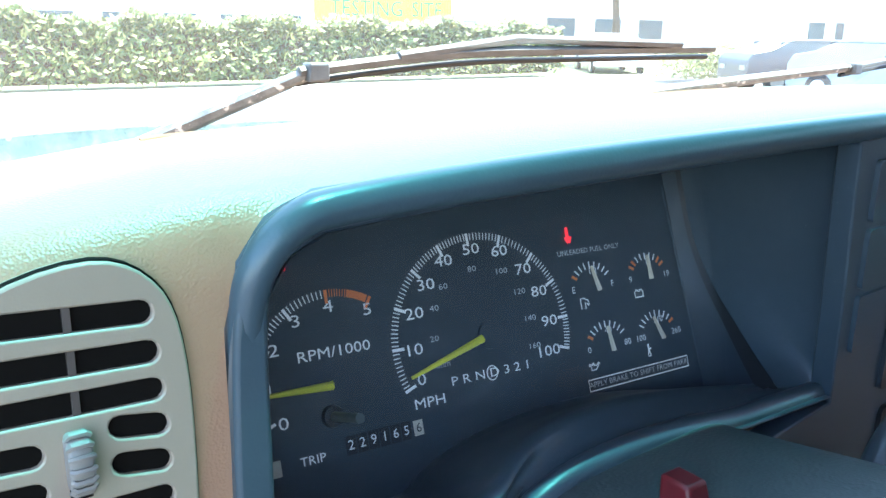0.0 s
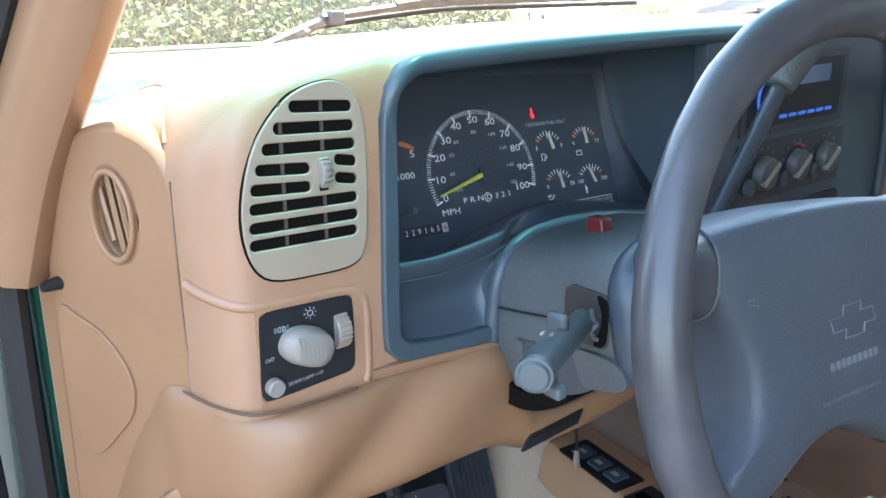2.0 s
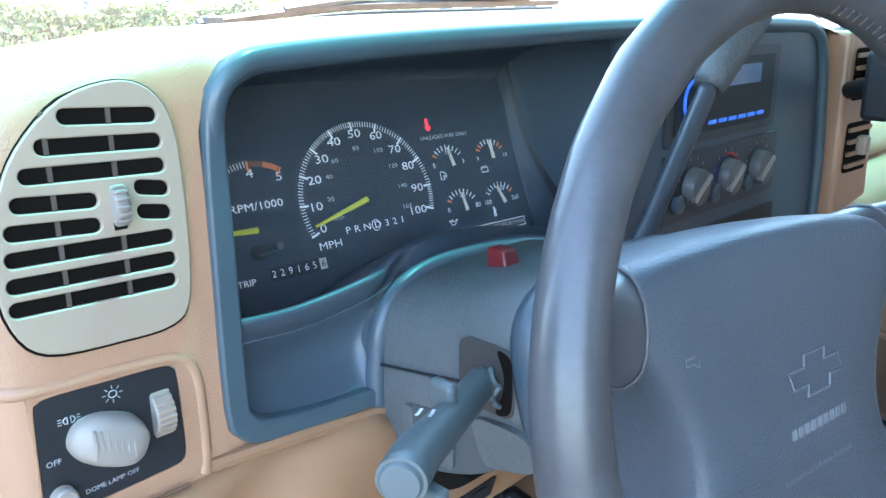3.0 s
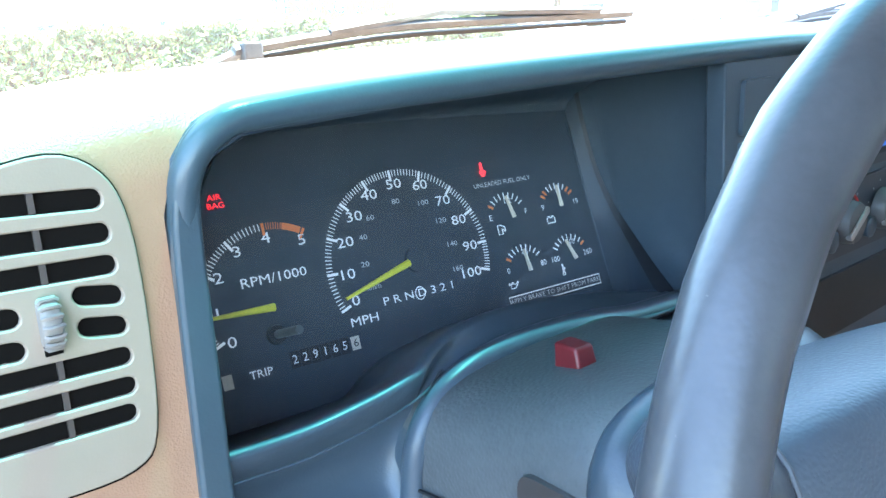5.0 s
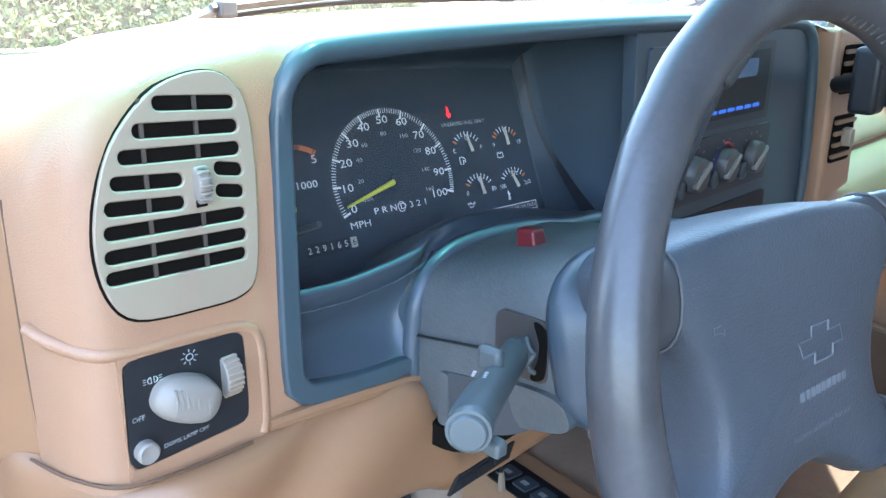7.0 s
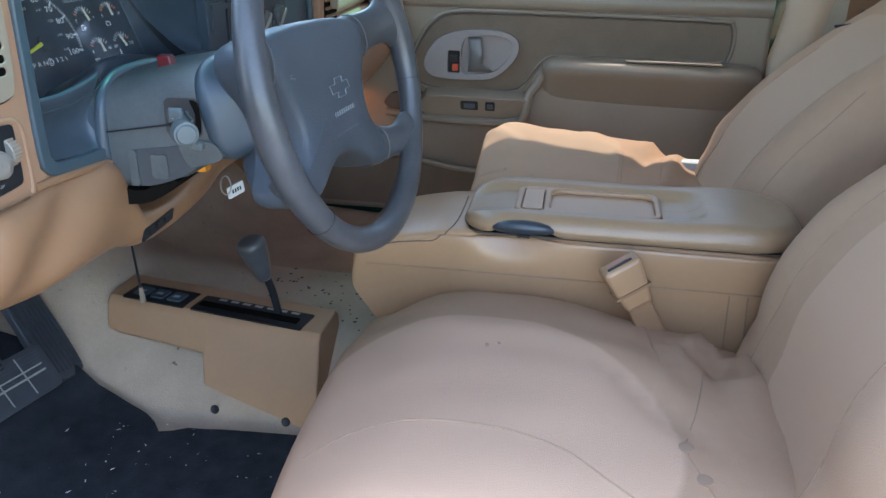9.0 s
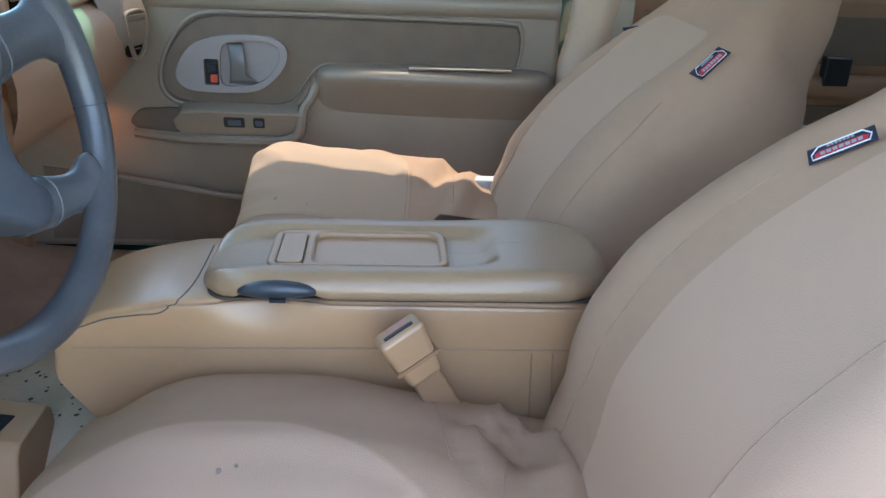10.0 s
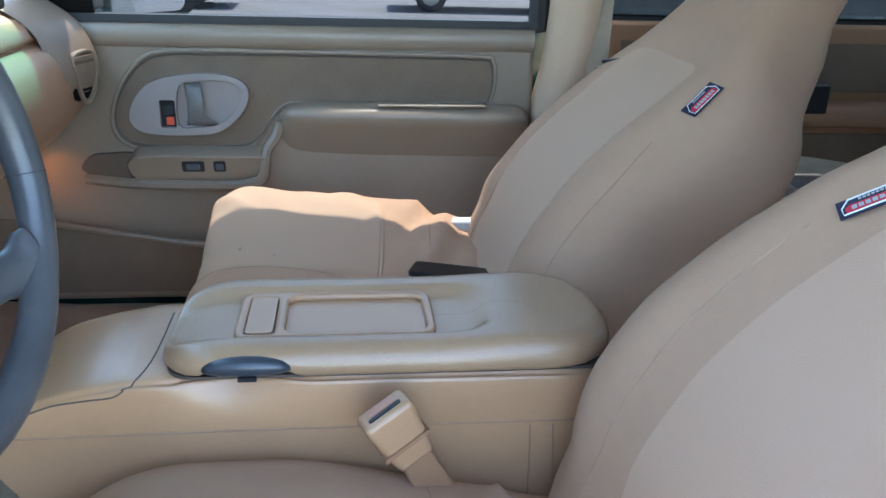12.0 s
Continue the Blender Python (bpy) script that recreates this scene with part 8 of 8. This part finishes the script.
MR = Frame((1.450, 0.163, 1.432), (0.77, -0.63, 0), (0, 0, 1))
part("housing", plate(MR, rounded(-0.130, -0.105, 0.152, 0.115, 0.03), 0.075), BLACK, mirror, bevel=0.012)
part("mirror_glass", plate(Frame(MR(0, 0, 0.002), MR.r, MR.u), rounded(-0.122, -0.095, 0.122, 0.105, 0.025), 0.004), mat("mirror_silver", (0.8, 0.82, 0.84), 0.03, metal=1.0, vary=0.0), mirror)
part("foot", box(1.25, 0.22, 1.35, 1.40, 0.27, 1.39), BLACK, mirror, bevel=0.01)
SL = Frame((1.210, 0, 1.35), (0, -1, 0), (-0.205, 0, 0.979))
part("sail", plate(SL, smooth2([(-0.345, -0.004), (-0.200, -0.004)], 1, False) + [(-0.193, 0.004), (-0.196, 0.16), (-0.235, 0.17)], 0.010), VOID, pdoor, "black corner trim of the window", bevel=0.002)
# thick bar added to keep a stripe of sun off the dash end
part("front_frame", tube([(1.224, 0.318, 1.345), (1.120, 0.135, 1.85)], 0.028, 10), RUBBER, pdoor)

# ---- behind the front seats ----
PILLAR_TAN = mat("pale_pillar_plastic", (0.42, 0.30, 0.21), 0.45, vary=0.06, blotch=7)
tagged(part("b_pillar", tube(smooth_path([(1.205, -0.72, 0.78), (1.20, -0.715, 1.15), (1.185, -0.735, 1.32), (1.10, -0.75, 1.86)], 5), 0.034, 12, flat=1.6), PILLAR_TAN), "pale tan pillar trim beside the seat", "pillar trim", kind="structure")
belt = thing("shoulder_belt", (1.16, -0.77, 1.0), "tan seat belt webbing along the pillar", "seat belt")
part("webbing", grid([[(1.150, -0.765, z), (1.140, -0.805, z)] for z in np.linspace(0.95, 1.8, 8)]), mat("belt_webbing", (0.30, 0.24, 0.18), 0.9, grain=0.6, grain_scale=900), belt)
rdoor = thing("rear_door", (1.25, -1.4, 0.76), "tan rear door panel with ledge", "door")
part("panel", box(1.245, -2.05, 0.76, 1.29, -0.80, 1.362), TAN_SMOOTH, rdoor, bevel=0.012)
part("ledge", tube([(1.245, y, 1.165) for y in np.linspace(-0.85, -2.0, 6)], 0.030, 10), TAN, rdoor, "rounded armrest ledge")
part("insert", box(1.2405, -2.0, 1.215, 1.2465, -0.86, 1.32), SUEDE, rdoor, "dark cloth insert", bevel=0.002)
part("lower_panel", box(1.2405, -2.0, 0.80, 1.2465, -0.86, 1.12), SUEDE, rdoor)
part("ash_cup", box(1.215, -1.34, 1.17, 1.243, -1.28, 1.235), BLACK, rdoor, "black ashtray block", bevel=0.004)
part("rear_glass", grid([[(1.262, -0.84, 1.365), (1.262, -2.05, 1.365)], [(1.15, -0.84, 1.86), (1.15, -2.05, 1.86)]]), GLASS_REAR, rdoor, "dark tinted glass")
part("glass_seal", box(1.25, -2.05, 1.36, 1.275, -0.82, 1.372), RUBBER, rdoor)
part("skin", box(1.292, -2.6, 0.6, 1.33, -0.76, 1.37), PAINT, rdoor)
PLAID = mat("grey_seat_weave", (0.29, 0.225, 0.165), 1.0, vary=0.25, grain=1.0, grain_scale=240, kind="weave", blotch=18, spec=0.1)
bench = thing("rear_bench", (0.43, -1.5, 0.8), "grey-brown cloth rear bench seat", "seat")
cush = [[(x, y, z) for y, z in ((-1.11, 0.80), (-1.08, 0.97), (-1.085, 1.070), (-1.11, 1.102), (-1.18, 1.108), (-1.4, 1.080), (-1.62, 1.03), (-1.66, 0.9))] for x in (-0.30, -0.28, 0.0, 0.40, 0.46, 0.9, 1.14, 1.16)]
part("cushion", grid(cush, False, True), mat("grey_cushion_weave", (0.38, 0.33, 0.285), 1.0, vary=0.2, grain=1.0, grain_scale=240, kind="weave", blotch=18, spec=0.1), bench, "plaid weave bench cushion", sub=1)
part("piping", tube(smooth_path([(0.20, -1.100, 1.099), (0.60, -1.101, 1.097), (0.90, -1.101, 1.097), (1.12, -1.105, 1.092)], 5), 0.0065, 8), mat("pale_piping", (0.46, 0.385, 0.33), 0.8), bench, "pale piping along the cushion")
for x0, x1 in ((-0.30, 0.42), (0.45, 1.10)):
    bk = [[(x, y, z) for y, z in ((-1.56, 0.98), (-1.585, 1.10), (-1.63, 1.25), (-1.68, 1.38), (-1.72, 1.43), (-1.80, 1.44), (-1.84, 1.36), (-1.78, 1.1), (-1.72, 0.95))] for x in (x0, x0 + 0.02, (x0 + x1) / 2, x1 - 0.02, x1)]
    part("backrest", grid(bk, True, True), PLAID, bench, "plaid weave backrest", sub=1)
rbelt = thing("rear_belt", (1.1, -1.5, 1.2), "grey lap belt looped beside the rear seat", "seat belt")
part("webbing", tube(smooth_path([(1.00, -1.62, 1.78), (0.935, -1.45, 1.45), (0.975, -1.40, 1.27), (1.00, -1.39, 1.10)], 5), 0.024, 8, flat=0.08), PLAID, rbelt)
part("loop", tube(smooth_path([(0.880, -1.40, 1.345), (0.925, -1.385, 1.300), (0.965, -1.375, 1.255), (0.985, -1.37, 1.205), (0.960, -1.37, 1.175), (0.915, -1.375, 1.185), (0.885, -1.39, 1.225), (0.870, -1.41, 1.28), (0.84, -1.43, 1.33)], 5), 0.020, 8, flat=0.25), PLAID, rbelt)

rng = random.Random(11)
bag = thing("plastic_bag", (0.8, -1.3, 1.03), "crumpled white plastic carrier bag with brown print", "bag")
BG = Frame((0.795, -1.33, 1.15), (-0.98, -0.12, 0.16), (0.12, -0.30, 0.95))
secs = []
for i in range(31):
    v = i / 30
    row = []
    for j in range(41):
        u = j / 40
        w = 0.138 - 0.02 * math.sin(3 * v) + (0.015 if v > 0.8 else 0)
        a = (u - 0.5) * 2 * w - 0.018
        b = -0.115 + 0.225 * v * (1 - 0.25 * abs(math.sin(2.6 * u + 0.4)))
        h = 0.045 * math.sin(math.pi * u) * (1 - 0.5 * v) + 0.02 * noise.noise(Vector((u * 5, v * 5, 1))) + 0.010 * noise.noise(Vector((u * 14, v * 12, 7))) + 0.004 * abs(noise.noise(Vector((u * 30 + v * 9, v * 22, 3))))
        row.append(BG(a, b, h))
    secs.append(row)
back = [[p - BG.n * (0.05 * math.sin(math.pi * j / 40) + 0.004) for j, p in enumerate(r)] for r in secs]
BAGM = mat("bag_plastic", (0.62, 0.63, 0.66), 0.35, vary=0.05)


def with_hole(bm):
    """Cuts the carrying hole through a sheet of the bag."""
    o = BG(0, 0, 0)
    gone = []
    for f in bm.faces:
        d = f.calc_center_median() - o
        if (((d.dot(BG.r) - 0.034) / 0.036) ** 2 + ((d.dot(BG.u) - 0.030 - 0.15 * (d.dot(BG.r) - 0.034)) / 0.015) ** 2) < 1:
            gone.append(f)
    bmesh.ops.delete(bm, geom=gone, context="FACES")
    return bm


part("front_sheet", with_hole(grid(secs)), BAGM, bag, smooth=60)
part("back_sheet", with_hole(grid(back)), BAGM, bag, smooth=60)
BGF = Frame(BG(0, 0, 0.056), BG.r, BG.u)
BROWN_INK = mat("brown_print", (0.25, 0.09, 0.06), 0.6)
part("script_mark", tube(smooth_path([BGF(-0.03, 0.002, 0.002), BGF(-0.02, 0.014, 0.002), BGF(-0.012, -0.004, 0.002), BGF(0.0, 0.010, 0.002), BGF(0.012, -0.008, 0.002), BGF(0.026, 0.004, 0.002), BGF(0.045, -0.008, 0.002)], 4), 0.0022, 5), BROWN_INK, bag, "brown printed flourish")
part("print_bars", line_bars(Frame(BGF(0.002, -0.024, 0.002), BG.r + 0.25 * BG.u * -1, BG.u), 0, 0, 0.07, 0.009, 8), BROWN_INK, bag)
part("round_mark", turned(BGF, -0.045, -0.055, [(0.009, 0.001), (0.007, 0.0015)], 16), BROWN_INK, bag)
NAVY = mat("blue_nylon", (0.012, 0.034, 0.125), 0.6, vary=0.3, grain=0.5, grain_scale=500)
pack = thing("blue_backpack", (0.62, -0.95, 0.85), "blue nylon bag on the rear floor", "bag")
secs = [[(0.60 + 0.17 * math.cos(k) * r, -0.90 + 0.13 * math.sin(k) * r, z) for k in (2 * math.pi * j / 20 for j in range(20))] for z, r in ((0.78, 0.9), (0.82, 1.0), (0.90, 1.02), (0.965, 0.92), (1.003, 0.7), (1.020, 0.35))]
part("shell", grid(secs, True, True), NAVY, pack, sub=1)
part("piping", tube(smooth_path([(0.44, -0.90, 0.86), (0.46, -0.83, 0.955), (0.56, -0.80, 1.00), (0.68, -0.83, 0.97)], 5), 0.006, 6), NAVY, pack)
